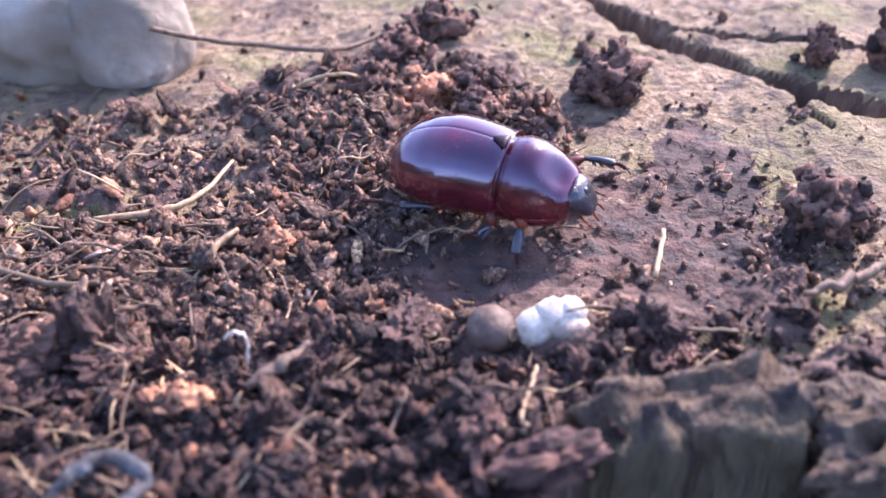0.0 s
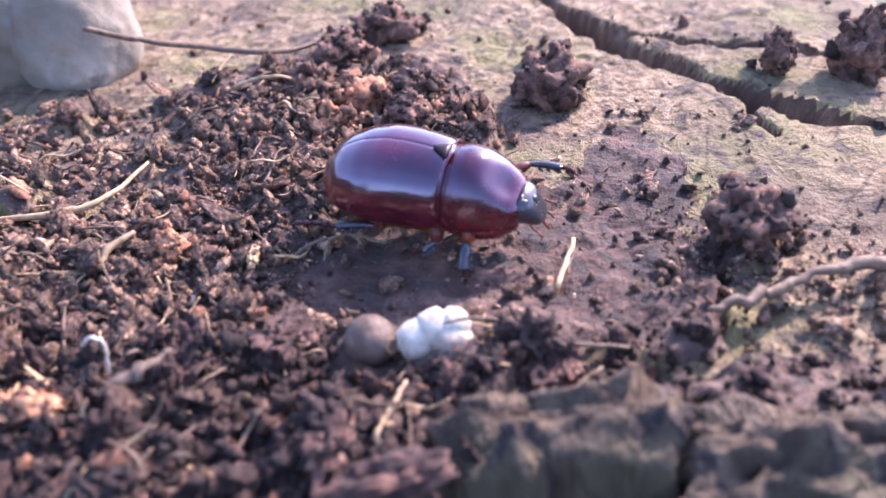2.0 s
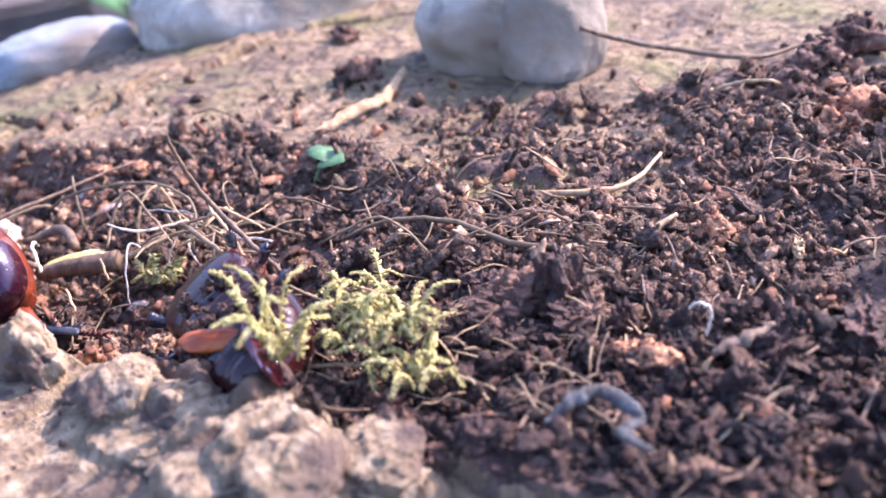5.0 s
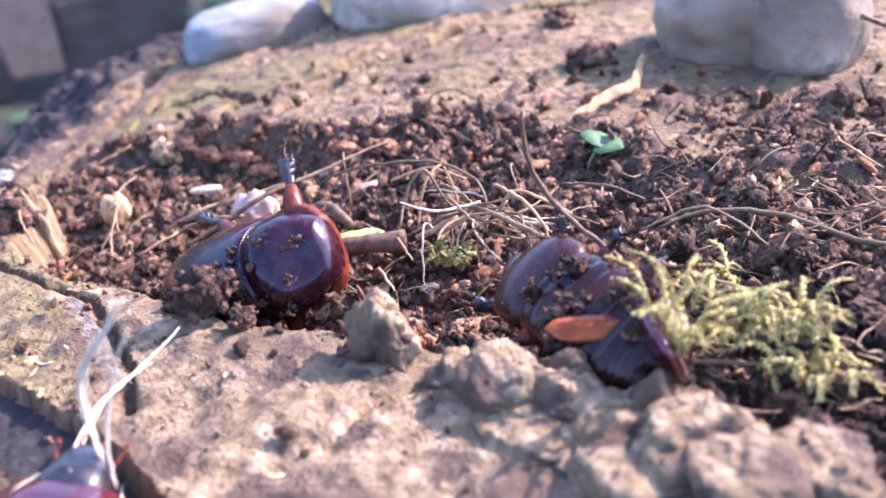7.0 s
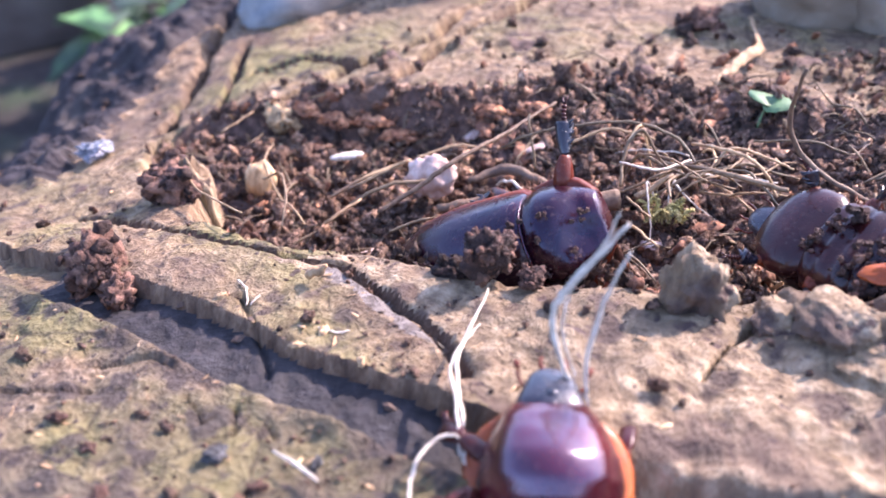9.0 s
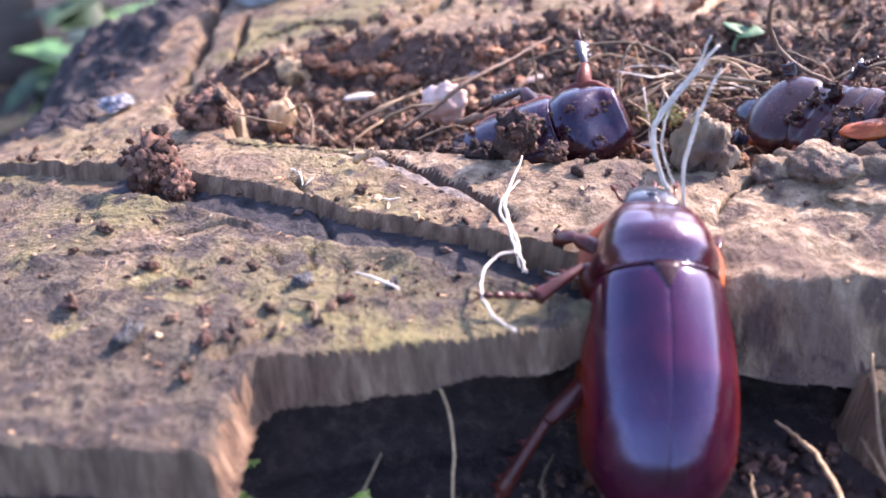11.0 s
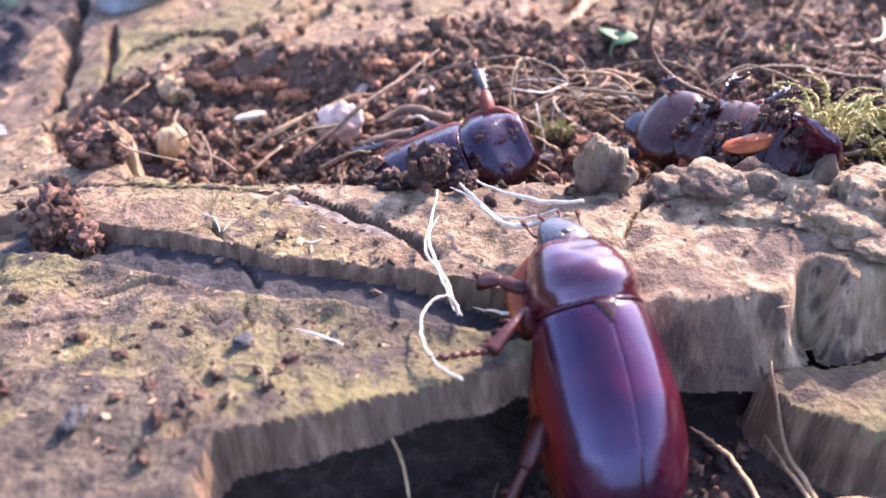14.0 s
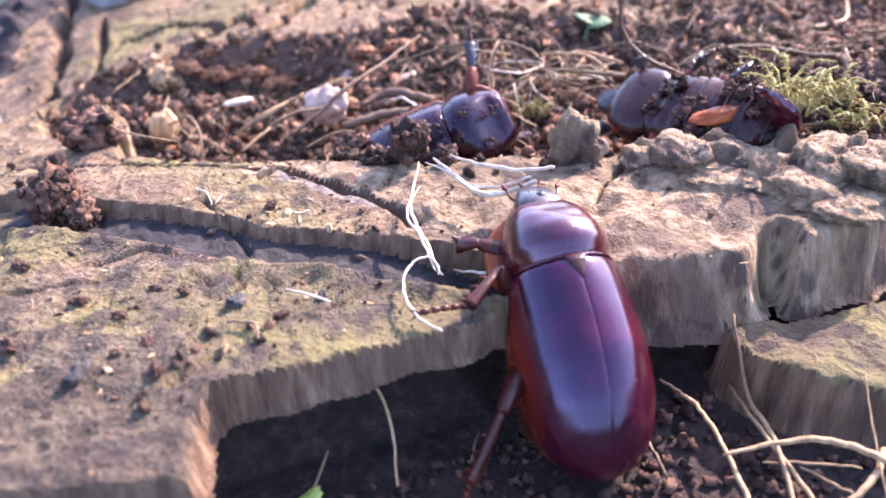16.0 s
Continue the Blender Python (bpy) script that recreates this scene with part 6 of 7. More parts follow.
# ---- beetles; lengths in millimetres, x forward, z to the back ----
def hull(name, sections, around=28, half=0, steps=26, shape=(0.82, 0.7), dents=(), ridges=(), rings=None):
    """A closed body through sections of (x, half width, height above, z of the widest line, depth below). half: 1 or -1 for one side alone."""
    sections = np.array(sections, float)
    s = np.linspace(0, 1, len(sections))
    u = np.linspace(0, 1, steps)
    rows = np.stack([np.interp(u, s, sections[:, k]) for k in range(5)], 1)
    for _ in range(2):
        rows[1:-1] = 0.25 * rows[:-2] + 0.5 * rows[1:-1] + 0.25 * rows[2:]
    turns = np.concatenate([[0, 0.01], np.linspace(0.06, math.pi - 0.01, around // 2), [math.pi]]) if half else np.linspace(0, 2 * math.pi, around, endpoint=False)
    verts = []
    for x, w, h, z0, low in rows:
        for a in turns:
            c, g = math.cos(a), math.sin(a)
            y = w * math.copysign(abs(g) ** shape[0], g) * (half or 1)
            z = z0 + (h if c > 0 else low) * math.copysign(abs(c) ** shape[1], c)
            if half and c > 0:
                z -= 0.07 * math.exp(-((y / 0.10) ** 2))
            for turn, tall, wide in ridges:
                swell = 1 + tall * math.exp(-(((a - turn) / wide) ** 2))
                y, z = y * swell, z0 + (z - z0) * swell
            if rings and c < 0.2:
                step = (x / rings[0]) % 1.0
                z -= rings[1] * (0.2 - c) * (step if step < 0.85 else (1 - step) * 5.6)
            p = [x, y, z]
            for dx, dy, radius, deep in dents:
                p[2] -= deep * math.exp(-(((x - dx) / radius) ** 2 + ((y - dy) / radius / 1.3) ** 2)) * max(c, 0)
            verts.append(p)
    n, m = len(turns), len(rows)
    quads = [(k * n + j, k * n + (j + 1) % n, (k + 1) * n + (j + 1) % n, (k + 1) * n + j) for k in range(m - 1) for j in range(n)]
    if half >= 0:
        quads = [q[::-1] for q in quads]
    verts = np.array(verts)
    ends = np.array([verts[:n].mean(axis=0), verts[-n:].mean(axis=0)])
    c0, c1 = len(verts), len(verts) + 1
    tris = [(c0, (j + 1) % n, j) for j in range(n)] + [(c1, (m - 1) * n + j, (m - 1) * n + (j + 1) % n) for j in range(n)]
    if half >= 0:
        tris = [q[::-1] for q in tris]
    return np.concatenate([verts, ends]), np.array(quads), np.array(tris)


ELYTRON = [(-18.0, 0.8, 0.6, 3.8, 0.6), (-17.4, 3.2, 2.2, 3.9, 1.3), (-16, 5.2, 3.8, 4.1, 1.8), (-13.5, 6.9, 5.4, 4.2, 2.3), (-10, 7.9, 7.0, 4.2, 2.3), (-6, 8.2, 8.1, 4.2, 2.3), (-2, 8.0, 8.3, 4.2, 2.3), (2, 7.6, 7.9, 4.3, 2.3), (4.4, 7.2, 7.4, 4.4, 2.3),
           (5.0, 6.6, 6.6, 4.5, 1.8)]
PRONOTUM = [(4.6, 5.9, 6.0, 4.4, 2.4), (5.0, 6.7, 7.0, 4.4, 2.8), (7, 7.0, 7.8, 4.4, 3.0), (9, 6.6, 7.5, 4.4, 3.0), (11, 5.7, 6.3, 4.4, 2.8), (12.6, 4.8, 4.8, 4.3, 2.4), (13.6, 4.0, 3.3, 4.2, 2.0)]
HEAD = [(12.6, 3.2, 2.4, 4.6, 2.0), (14, 3.1, 2.3, 4.5, 2.0), (15.2, 2.6, 1.7, 4.2, 1.6), (16.2, 2.2, 1.0, 3.9, 1.1), (16.8, 1.7, 0.5, 3.7, 0.6), (17.2, 0.8, 0.2, 3.6, 0.3)]
ABDOMEN = [(-17.2, 1.0, 1.0, 3.8, 1.0), (-16, 4.2, 2.0, 3.7, 2.0), (-14.6, 5.6, 2.2, 3.6, 2.9), (-13.9, 5.9, 2.2, 3.6, 2.7), (-12, 7.0, 2.2, 3.5, 3.6), (-11.3, 7.2, 2.2, 3.5, 3.3), (-9, 7.4, 2.0, 3.5, 3.4), (-8.2, 7.5, 2.0, 3.5, 3.2), (-5.5, 7.7, 2, 3.5, 3.5),
           (-4.7, 7.7, 2, 3.5, 3.3), (-1, 7.4, 2, 3.5, 3.4), (4, 7.0, 2, 3.6, 3.4), (6, 5.5, 2, 3.8, 2.4)]
LEGS = {  # hip, knee, ankle, toe on the left side; the right is its mirror
    "front": ((9.0, 4.5, 2.8), (12.5, 9.6, 3.6), (15.0, 12.0, 0.2), (18.0, 14.0, -0.6)),
    "middle": ((2.0, 5.0, 2.4), (2.0, 11.5, 4.0), (-1.5, 15.5, 0.2), (-5.0, 18.5, -0.6)),
    "hind": ((-3.0, 5.0, 2.2), (-8.0, 10.5, 3.4), (-15.0, 13.5, 0.2), (-21.0, 15.0, -0.6)),
}


def spiked(path, radii, spikes, out, sides=8, flat=1.0):
    pieces = [tube_arrays(path, radii, sides, flat)]
    a, b = Vector(path[0]), Vector(path[-1])
    for s in spikes:
        p = a.lerp(b, s)
        pieces.append(tube_arrays([p, p + Vector(out) * 0.7, p + Vector(out) * 1.3 + (b - a).normalized() * 0.5], [0.42, 0.28, 0.05], 5))
    return joined(pieces)


def beetle_leg(parent, kind, side, size, points, dark):
    hip, knee, ankle, toe = [Vector(p) for p in points]
    if side < 0:
        hip, knee, ankle, toe = [Vector((p.x, -p.y, p.z)) for p in (hip, knee, ankle, toe)]
    k, a, e = knee - hip, ankle - hip, toe - hip
    bulge = (k * 0.5) + Vector((0, 0, 0.4))
    v, q, t = tube_arrays(rounded_path([(0, 0, 0), bulge, k], 5), [0.9, 1.5, 1.25, 0.7], 9, 0.75)
    leg = part("leg", mesh_from("leg", v * MM * size, [q, t]), RUST_CHITIN if (kind == "front" and size < 1.12) or not dark else LEG_CHITIN, parent, at=Matrix.Translation(hip * MM * size))
    out = (a - k).cross(Vector((0, 0, 1))).normalized() * (1 if side > 0 else -1)
    v, f = spiked(rounded_path([k, k.lerp(a, 0.5) + Vector((0, 0, 0.25)), a], 5), [0.55, 0.9, 1.15, 1.35] if kind == "front" else [0.45, 0.6, 0.75, 0.95], (0.35, 0.6, 0.85, 0.97), out, 8, 0.55 if kind == "front" else 0.85)
    part("tibia", mesh_from("tibia", v * MM * size, f), LEG_CHITIN if size > 1.12 else HEAD_CHITIN, leg, "dark toothed shin")
    pieces = []
    for j in range(5):
        p0, p1 = a.lerp(e, j / 5), a.lerp(e, (j + 0.92) / 5)
        sag = Vector((0, 0, 0.35 * math.sin(math.pi * (j + 0.5) / 5)))
        pieces.append(tube_arrays([p0 + sag, p0.lerp(p1, 0.6) + sag, p1 + sag], [0.26, 0.42, 0.34], 6))
    way = (e - a).normalized()
    for turn in (-0.5, 0.5):
        claw = Matrix.Rotation(turn, 3, "Z") @ way
        pieces.append(tube_arrays([e, e + claw * 0.7, e + claw * 1.2 - Vector((0, 0, 0.4))], [0.18, 0.13, 0.03], 5))
    v, f = joined(pieces)
    part("tarsus", mesh_from("tarsus", v * MM * size, f), LEG_CHITIN, leg, "jointed foot with claws")
    return leg


def facing(at, forward, back, local=(0, 0, 0)):
    """The pose that turns x forward and z to the back, and lays the local point at a place in millimetres."""
    f = Vector(forward).normalized()
    b = Vector(back)
    b = (b - f * b.dot(f)).normalized()
    m = Matrix((f, b.cross(f), b)).transposed()
    return Matrix.Translation((Vector(at) - m @ Vector(local)) * MM) @ m.to_4x4()


def beetle(label, size, at, legs=None, head_turn=(0, 0, 0), seed=1, belly=None, antenna_spread=0.0, head_in=0.0, dark_legs=False, tucked=False, shell=None, short=False, hollows=()):
    """Returns the beetle and its legs by kind and side. short: wing cases shorter, thorax longer."""

    def domed(sections):
        return [(x, w, h + 0.5, z - 0.9, max(low - 1.0, 0.4)) for x, w, h, z, low in sections] if short else sections

    def fitted(name, arrays):
        v, q, t = arrays
        v = v * np.array([1, 0.91 if size > 1 and (name != "thorax" or size < 1.12) and name != "abdomen" else 1, 1])
        if short:
            v[:, 0] = np.interp(v[:, 0], [-18.6, 4.8, 13.2, 17.5], [-17.6, 2.7, 13.2, 16.9])
        return mesh_from(name, v * MM * size, [q, t])

    rnd = random.Random(seed)
    root = tagged(new("rhinoceros_beetle"), label, "beetle", "rhinoceros beetles on the stump")
    root.matrix_world = at
    shell = shell or CHITIN
    wing = {0.87: SMALL_SHELL, 1.14: LARGE_SHELL}.get(size, shell)
    for side in (1, -1):
        part("elytron", fitted("elytron", hull("elytron", domed(ELYTRON), 84, side, 48, (0.94, 0.94) if short else (0.97, 0.96), ridges=((1.08, 0.012, 0.05), (0.7, -0.004, 0.06), (0.38, -0.004, 0.05)))), wing, root, "glossy red-brown wing case")
    pronotum = part("pronotum", fitted("pronotum", hull("pronotum", domed(PRONOTUM), 56, 0, 40, (1.0, 1.05) if short else (0.95, 0.95), dents=((11.9, 0, 2.5, 1.15), (9.2, 0, 1.8, -0.2), (9.6, 2.2, 1.0, 0.16), (9.8, -2.2, 1.0, 0.16), *hollows))), shell, root, "domed glossy thorax shield")
    v, q, t = tube_arrays(rounded_path([(4.95, 6.75 * math.sin(a), 4.6 + 6.95 * max(math.cos(a), 0) ** 0.85) for a in np.linspace(-1.4, 1.4, 19)], 2), [0.12, 0.12], 6)
    part("rim", fitted("rim", (v, q, t)), CHITIN, pronotum)
    v, q, t = hull("scutellum", [(2.2, 0.2, 0.2, 12.0, 0.3), (3.4, 0.9, 0.35, 11.8, 0.3), (4.8, 1.5, 0.45, 11.5, 0.3)], 12, 0, 6)
    part("scutellum", fitted("scutellum", (v, q, t)), CHITIN_DARK, root)
    part("abdomen", fitted("abdomen", hull("abdomen", ABDOMEN, 36, 0, 110, rings=(2.6, 0.7))), belly or RUST_CHITIN, root, "segmented rusty brown belly")
    v, q, t = hull("thorax", [(4.4, 6.2, 1.0, 3.0, 2.6), (6, 7.4, 1.3, 3.0, 3.0), (9, 7.5, 1.4, 2.9, 3.0), (11.5, 6.4, 1.2, 2.9, 2.6), (13.2, 4.2, 1.0, 3.2, 2.0)], 30, 0, 24)
    part("thorax", fitted("thorax", (v * np.array([1, 0.88 if short else 1, 1]), q, t)), (CHITIN if short else AMBER if size > 1.12 else RUST_CHITIN) if shell is not CHITIN_DARK else CHITIN_DARK, root, "rusty underside of the thorax")
    head_at = pose((12.8 - head_in) * MM * size, 0, 4.6 * MM * size, *head_turn)
    v, q, t = hull("head", HEAD, 26, 0, 20)
    pieces = [(v - np.array([12.8, 0, 4.6]), q, t), tube_arrays([(1.5, 0, 1.2), (1.7, 0, 1.8), (1.65, 0, 2.0)], [0.9, 0.6, 0.2], 9)]
    v, f = joined(pieces)
    head = part("head", mesh_from("head", v * MM * size, f), CHITIN_DARK if shell is VIOLET_SHELL else HEAD_CHITIN, root, "small dark head with a short knob", at=head_at)
    for side in (1, -1):
        part("eye", lump_mesh("eye", 3, 0.02, 2, (0.34 * size, 0.3 * size, 0.34 * size)), EYE, head, at=pose(0.8 * MM * size, side * 2.9 * MM * size, -0.9 * MM * size))
        spread = 1.2 + antenna_spread
        path = [(2.4, side * 2.4, -0.8), (3.0, side * (spread + 1.7), -0.9), (3.7, side * (spread + 1.9), -1.1), (4.0, side * (spread + 1.9), -1.2)]
        pieces = [tube_arrays(rounded_path(path, 4), [0.2, 0.16, 0.15, 0.18], 6)]
        for j in range(3):
            p = Vector(path[-1])
            pieces.append(tube_arrays([p, p + Vector((0.5, side * (0.1 + 0.1 * j), -0.1)), p + Vector((1.0, side * (0.1 + 0.2 * j), -0.2))], [0.12, 0.26, 0.1], 6, 0.5))
        v, f = joined(pieces)
        part("antenna", mesh_from("antenna", v * MM * size, f), RUST_CHITIN, head, "short clubbed feeler")
        path = [(4.0, side * 0.8, -0.9), (4.9, side * 1.2, -1.4), (5.6, side * 1.1, -1.9)]
        v, q, t = tube_arrays(rounded_path(path, 3), [0.25, 0.2, 0.12], 5)
        part("palp", mesh_from("palp", v * MM * size, [q, t]), RUST_CHITIN, head)
    pieces = []
    for _ in range(170):
        side = rnd.choice((-1, 1))
        x = rnd.uniform(-14, 13)
        w = np.interp(x, [-16, -8, 2, 7, 13], [5.2, 7.6, 7.0, 7.0, 4.2]) * rnd.uniform(0.86, 1.0)
        p = Vector((x, side * w, rnd.uniform(1.4, 3.0)))
        way = Vector((rnd.uniform(-0.5, 0.5), side * rnd.uniform(0.5, 1), rnd.uniform(-0.9, -0.1)))
        pieces.append(tube_arrays([p, p + way * 0.6, p + way * rnd.uniform(1.0, 1.7)], [0.06, 0.05, 0.02], 3))
    v, f = joined(pieces)
    tagged(part("hair", mesh_from("hair", v * MM * size, f), HAIR, root, "rusty hair fringe"), kind="stuff")
    made = {}
    for kind, points in LEGS.items():
        for side in (1, -1):
            own = (legs or {}).get((kind, side))
            made[kind, side] = beetle_leg(root, kind, side, size, own or (points if not tucked else [points[0]] + [Vector(points[0]).lerp(Vector(p), 0.5) + Vector((0, 0, -1)) for p in points[1:]]), dark_legs)
    return root, made, head


BODY1 = pose(0.0157, 0.1108, 0.0052, 15, 4.5, -13.3)
beetle1, legs1, _ = beetle("glossy red-brown rhinoceros beetle walking on humus", 0.87, BODY1, seed=1, dark_legs=True, short=True, head_turn=(0, 16, 0), hollows=((11.2, -1.8, 1.9, 1.1),),
                               legs={("middle", 1): ((2, 5, 2), (2, 7.6, 0.6), (0, 9, -1.5), (-2, 9.6, -2.5)), ("hind", 1): ((-3, 5, 2.2), (-7, 7, 0.6), (-12, 8, -1.5), (-16, 8.4, -2.5)), ("front", 1): ((9.0, 4.5, 2.8), (12.2, 7.6, 4.4), (16.6, 8.8, 3.6), (18.6, 9.2, 2.8)), ("front", -1): ((7.4, 4.5, 2.2), (7.2, 7.0, 1.6), (7.8, 9.8, -1.0), (8.6, 11.6, -2.4)), ("hind", -1): ((-3.0, 5.0, 2.2), (-6.5, 7.6, 1.2), (-12.0, 9.0, 0.4), (-18.5, 10.5, 0.2)), ("middle", -1): ((2.0, 5.0, 2.0), (2.5, 7.6, 0.8), (1.0, 8.2, -0.6), (-1.0, 8.4, -1.4))})
BODY2 = facing((-115.8, 55.6, 3.2), (0.85, 0.04, 0.46), (-0.24, -0.93, 0.2), (4.8 * 1.1, 0, 11.5 * 1.1))
beetle2, legs2, _ = beetle("rhinoceros beetle lying on its side in the hollow, legs waving", 1.1, BODY2, seed=2, shell=VIOLET_SHELL, dark_legs=True, head_turn=(0, 60, 0), head_in=4.6, hollows=((8.6, 1.8, 3.0, 0.8), (11.2, -0.8, 2.6, 1.5), (11.6, 3.6, 1.4, 1.4), (6.6, -3.0, 1.8, 0.5)),
                               legs={("middle", 1): ((2, 5, 2.4), (0, 8.6, -1), (-6, 8.6, -3), (-10, 8, -4)), ("hind", 1): ((-3, 5, 2.2), (-8, 7.6, -1), (-14, 7.6, -4), (-19, 7, -5)), ("front", 1): ((9, 4.5, 2.8), (9.5, 9.2, 1.4), (9.0, 12.6, -1.0), (8.6, 14.6, -2.6))})
BODY3 = pose(-0.0752, 0.0655, 0.0066, 150, 6, 144)
beetle3, _, _ = beetle("dead dirty rhinoceros beetle lying on its back", 0.97, BODY3, seed=3, belly=CHITIN_DARK, tucked=True, shell=CHITIN_DARK)
NOSE = (16.5 * 1.14, 0, 4.5 * 1.14)
BODY4 = facing((-100.4, 30.4, 9.8), (-0.24, 0.79, 0.565), (0.22, -0.55, 0.8), NOSE)


def reaching(body, size, hip, *places):
    """A leg's points in its beetle's space, for places in millimetres."""
    back = body.inverted()
    return [hip] + [tuple((back @ (Vector(p) * MM)) / MM / size) for p in places]


beetle4, _, head4 = beetle("large glossy rhinoceros beetle climbing the stump's edge", 1.14, BODY4, seed=4, dark_legs=True,
                               legs={("middle", 1): reaching(BODY4, 1.14, (3.0, 5.0, 2.4), (-104.6, 16.5, 6.0), (-108.2, 10.8, 4.6), (-114.0, 9.4, 4.4)), ("hind", 1): reaching(BODY4, 1.14, (-3.0, 5.0, 2.2), (-104.0, 1.5, -4.0), (-107.5, -2.5, -11.5), (-109.5, -6.5, -14.5)),
                                     ("front", 1): ((9.0, 4.5, 2.8), (11.0, 7.6, 2.6), (12.0, 9.0, 0.4), (13.6, 9.4, -1.4)), ("front", -1): ((9.0, 4.5, 2.8), (10.5, 7.0, 1.6), (12.5, 7.4, -0.6), (14.0, 7.0, -2.0)),
                                     ("middle", -1): ((2.0, 5.0, 2.4), (1.5, 8.4, 0.4), (0.0, 9.0, -4.0), (-1.5, 8.6, -7.0)), ("hind", -1): ((-3.0, 5.0, 2.2), (-6.0, 8.0, 0.0), (-10.0, 8.4, -4.0), (-13.0, 7.6, -7.0))})

def dirt_on(body, places, seed, size):
    """Crumbs stuck to a beetle, in its own space."""
    rng = np.random.default_rng(seed)
    verts, faces, n = [], [], 0
    for x, y, z, r in places:
        for k in range(9):
            v, f = SMALL[int(rng.integers(len(SMALL)))]
            verts.append(v * rng.uniform(0.25, 0.6) * r + np.array([x, y, z]) + rng.normal(size=3) * r * 0.8)
            faces.append(f + n)
            n += len(v)
    tagged(part("dirt", mesh_from("dirt", np.concatenate(verts) * MM * size, np.concatenate(faces), False), CLOD, body, "crumbs of dirt stuck on"), kind="stuff")


dirt_on(beetle3, [(x, y, -0.6 + 0.02 * y * y + (0.05 * x if x > 0 else 0), 1.3) for x, y in ((-13, 1), (-11, -3), (-9, 3), (-8, -1), (-7, 5), (-6, 2), (-5, -4), (-4, 4), (-4, -1), (-2, 2), (-1, -5), (0, 0), (1, 4), (2, -3), (3, 1), (5, 4), (5, -2), (7, 2), (-6, -6), (-2, 6), (-10, 6), (-12, 3))[::2]], 5, 0.97)
dirt_on(beetle2, [(-3, -5, 10.5, 0.9), (-7, -6, 9.0, 1.0), (-10, -4, 10.2, 0.8), (2, -6.5, 8.5, 0.9), (3.6, -1.5, 11.8, 0.8), (4.6, 3.0, 11.0, 0.8), (-1, -2, 12.2, 0.7), (-5, 1, 12.4, 0.9), (-9, 2, 11.8, 1.0), (-2, -4, 11.2, 1.1), (-6, -3, 11.8, 1.2), (0.5, 2, 12.0, 0.8), (-12, -2, 10.6, 1.2), (-4, -7, 8.0, 1.2), (8, -5.5, 9.0, 0.6), (7, 1, 12.0, 0.5), (6.5, -3.5, 11.4, 0.5), (8.5, 3.5, 10.8, 0.5), (10.5, -2, 10.2, 0.5), (12, 2, 8.8, 0.6)], 6, 1.1)
part("broken_wing_case", lump_mesh("broken_wing_case", 4, 0.2, 7, (4.6, 1.0, 4.0), 1.5), SMALL_SHELL, beetle3, "dark glossy loose wing case", at=BODY3.inverted() @ pose(-0.0615, 0.0570, 0.0085, 25, 20, -42))
part("belly_plate", lump_mesh("belly_plate", 4, 0.3, 5, (5.0, 1.5, 0.75), 1.1), AMBER, beetle3, "orange-brown plate of the belly", at=BODY3.inverted() @ pose(-0.0700, 0.0590, 0.0070, 34, -8, 16))

# pale roots that the climbing beetle knocks over
ROOT_FOOT = (-101.0, 36.5, 4.0)
fallen = tagged(new("loose_roots"), "pale loose roots in front of the climbing beetle", "root")
for points, radii in (([(3.0, -0.5, -1), (1.2, 1, 3), (0.8, 2, 6.5), (3.8, 3.5, 11), (7.0, 5, 15.5)], [0.3, 0.42, 0.42, 0.2]), ([(3.2, -0.5, -1), (0.7, 1.2, 4), (1.3, 2.2, 8), (4.6, 4, 12.5), (6.0, 5, 16.5)], [0.2, 0.26, 0.24, 0.1]),
                      ([(5.2, -1.5, -3), (4.6, 0, 2), (5.6, 2, 8), (7.6, 4, 13)], [0.22, 0.32, 0.14]), ([(3.6, -0.5, 0), (1.9, 1, 4), (1.9, 2.0, 7), (3.0, 3.0, 10)], [0.16, 0.2, 0.08])):
    part("strand", tube_mesh("strand", points, radii, 8, 6, 0.09, 5, 0.6), ROOT, fallen)
fallen.matrix_world = pose(*(v * MM for v in ROOT_FOOT))


# ---- what moves ----
def shifted(body, dx, dy, turn, dz=0.0):
    return Matrix.Translation((dx * MM, dy * MM, dz * MM)) @ Matrix.Translation(body.translation) @ Matrix.Rotation(radians(turn), 4, "Z") @ Matrix.Translation(-body.translation) @ body


def swing(leg, keys, axis="Z"):
    """Turns a leg about its hip: rows of seconds and degrees about x, y and z."""
    rest = leg.matrix_basis.copy()
    walk(leg, [(t, rest @ pose(0, 0, 0, *turn)) for t, *turn in keys])


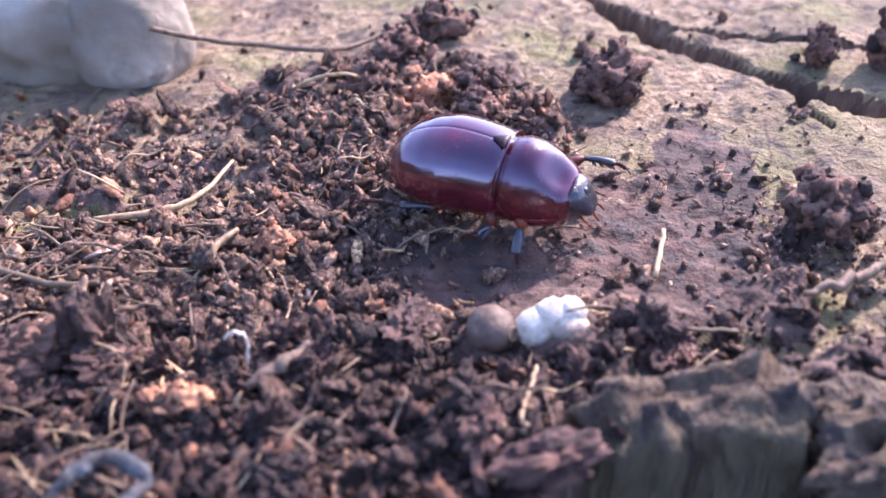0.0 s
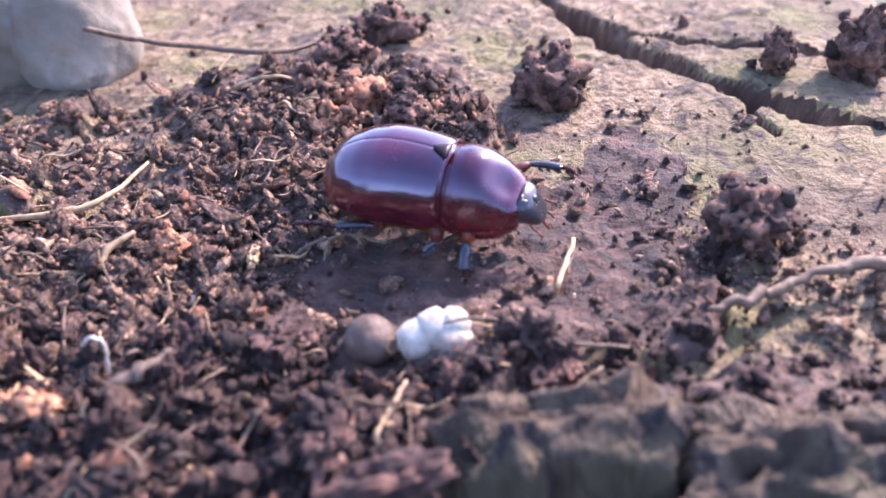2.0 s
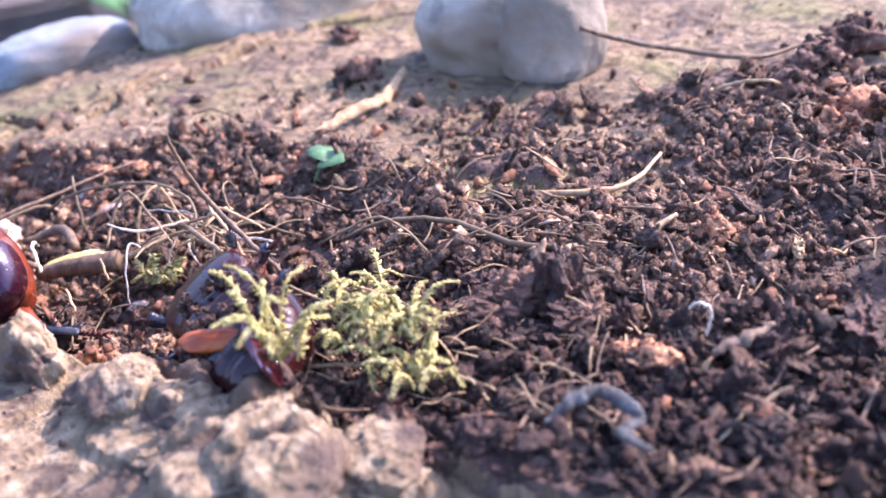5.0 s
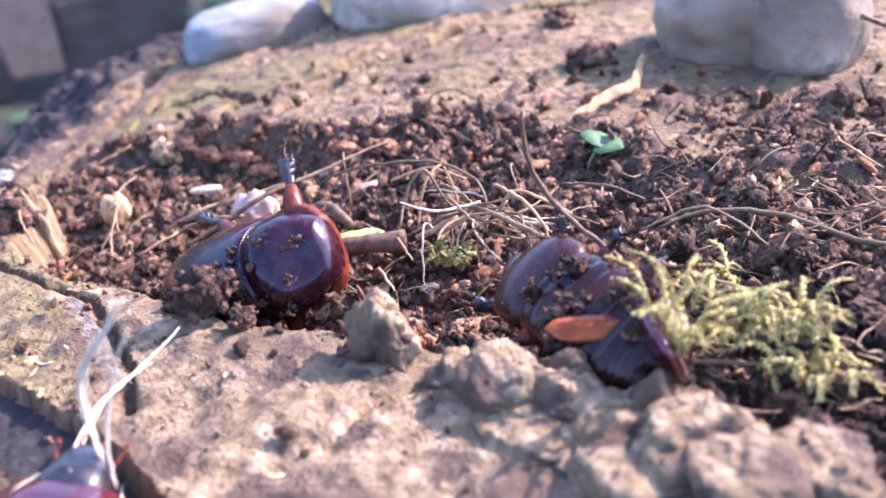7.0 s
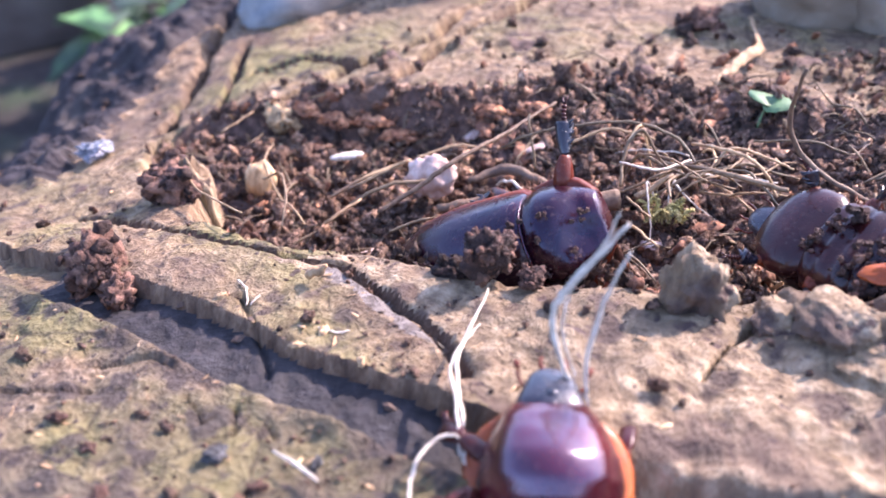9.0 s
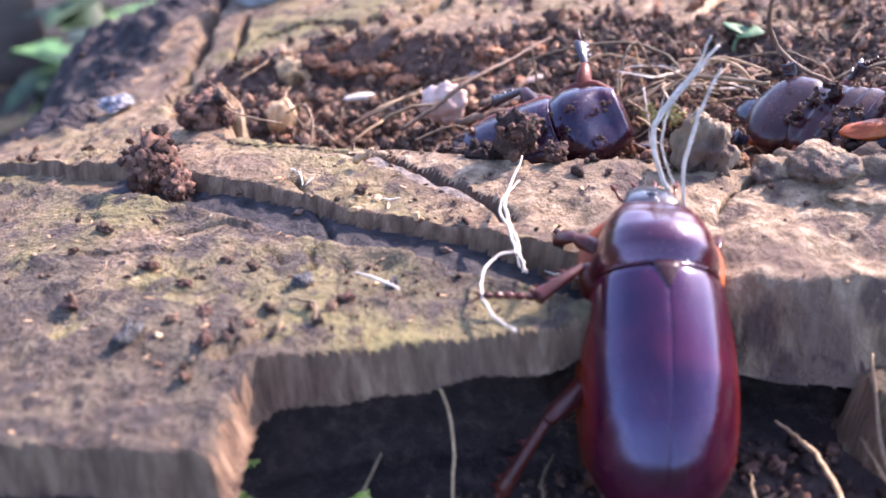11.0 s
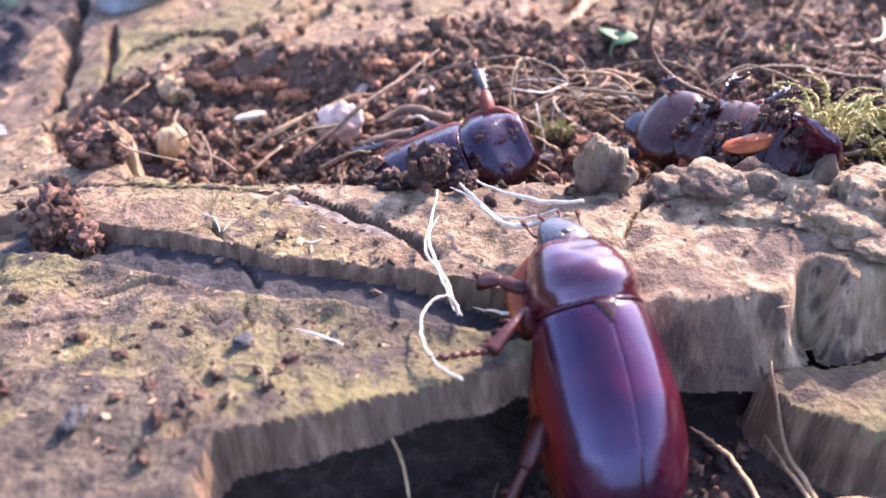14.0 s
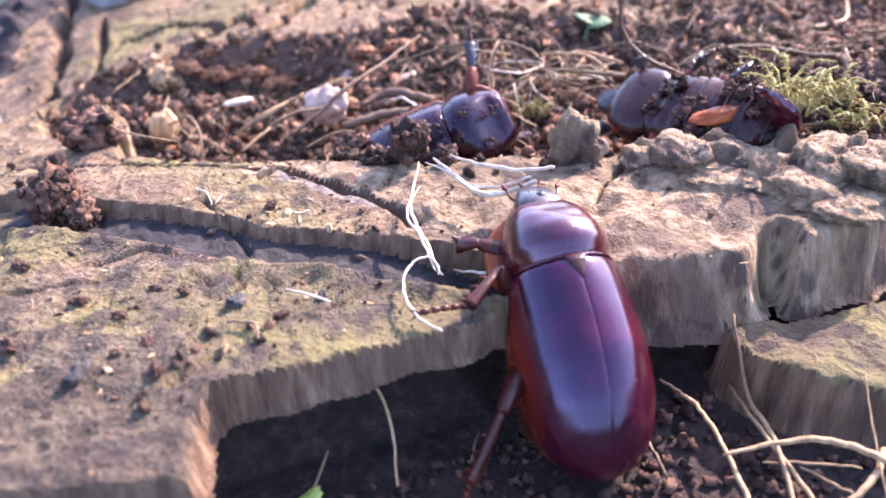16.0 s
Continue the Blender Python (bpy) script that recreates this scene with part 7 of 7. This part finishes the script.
def motions():
    walk(beetle1, [(t, shifted(BODY1, *move)) for t, *move in (
        (0.0, -4.8, 2.0, -7.5), (0.5, -2.9, 0.2, -8), (1.0, -2.0, 0.1, -6), (1.5, -1.4, 0.6, -2), (2.0, 0, 0, 0), (2.5, 0.5, -0.4, 0), (3.0, 0.8, -0.6, 0), (3.5, 1.3, -0.5, 0), (4.0, 3.2, -3.6, 0), (4.2, 4.2, -4.6, 0), (5.0, 5.5, -5.5, 0), (16.0, 5.5, -5.5, 0))])
    walk(beetle2, [(t, shifted(BODY2, *move)) for t, *move in (
        (0.0, -2.6, 0, 3, 3.2), (6.3, -2.4, 0, 3, 2.4), (7.0, -2.0, 0, 2, 2.2), (7.5, -1.4, 0, 1, 1.8), (8.0, -1.0, 0, 0, 1.4), (8.5, -0.4, 0, -1, 1.0), (9.0, 0, 0, 0, 0.6), (9.7, 0.4, 0.3, 1, 0.1), (12.0, 1.6, 0.4, 2, -0.8), (14.0, 2.2, 0.6, 0, -1.0), (16.0, 2.5, 0.6, 1, -1.0))])
    # where the climbing beetle's head goes, from its last place, and how far it is turned
    climb = [(0.0, -9.0, -11, -4), (7.0, -8.0, -10, -4), (7.5, -7.8, -9.0, -4), (8.0, -7.8, -6.6, -4), (8.5, -6.2, -5.2, -3), (9.0, -5.4, -4.0, -3), (9.5, -4.8, -0.8, -3), (9.7, -4.6, 0.4, -3), (11.8, 3.4, -1.6, -11), (12.0, 3.0, -2.6, -10),
             (12.5, 1.7, -0.4, -8), (13.0, 1.2, -0.3, -3), (13.5, 0.3, 0.1, 0), (14.0, 0, 0, 0), (16.0, 0, 0, 0)]
    nose = BODY4 @ (Vector(NOSE) * MM)
    rows = []
    for t, dx, dy, turn in climb:
        spin = Matrix.Translation(nose) @ Matrix.Rotation(radians(turn), 4, "Z") @ Matrix.Translation(-nose)
        rows.append((t, Matrix.Translation((dx * MM, dy * MM, 0)) @ spin @ BODY4))
    walk(beetle4, rows)
    fall = {12.5: (0, -6, 0), 13.0: (-34, -34, 6), 13.5: (-74, -30, 66), 14.0: (-84, -26, 72), 16.0: (-84, -26, 76)}
    sunk = {13.0: 1.5, 13.5: 2.5, 14.0: 2.8, 16.0: 2.8}
    walk(fallen, [(t, Matrix.Translation(nose + Vector((dx - 1.0, dy + 0.5, 0.5 - sunk.get(t, 0.0))) * MM) @ pose(0, 0, 0, *fall.get(t, (0, 0, 0)))) for t, dx, dy, turn in climb])
    half_seconds = [0.5 * k for k in range(33)]
    for (kind, side), leg in legs2.items():
        phase = {"front": 0.0, "middle": 1.9, "hind": 3.7}[kind] + (0.9 if side > 0 else 0)
        swing(leg, [(t, 14 * math.sin(2.1 * t + phase), 10 * math.sin(1.7 * t + 2 * phase), 22 * math.sin(2.6 * t + phase)) for t in half_seconds])
    for (kind, side), leg in legs1.items():
        phase = {"front": 0.0, "middle": 2.1, "hind": 4.2}[kind] + (3.1 if side > 0 else 0)
        swing(leg, [(t, 0, 0, 6 * math.sin(3.0 * t + phase)) for t in half_seconds])
    rest = head4.matrix_basis.copy()
    walk(head4, [(t, rest @ pose(0, 0, 0, 0, 4 * math.sin(1.3 * t), 5 * math.sin(1.9 * t))) for t in half_seconds])


motions()
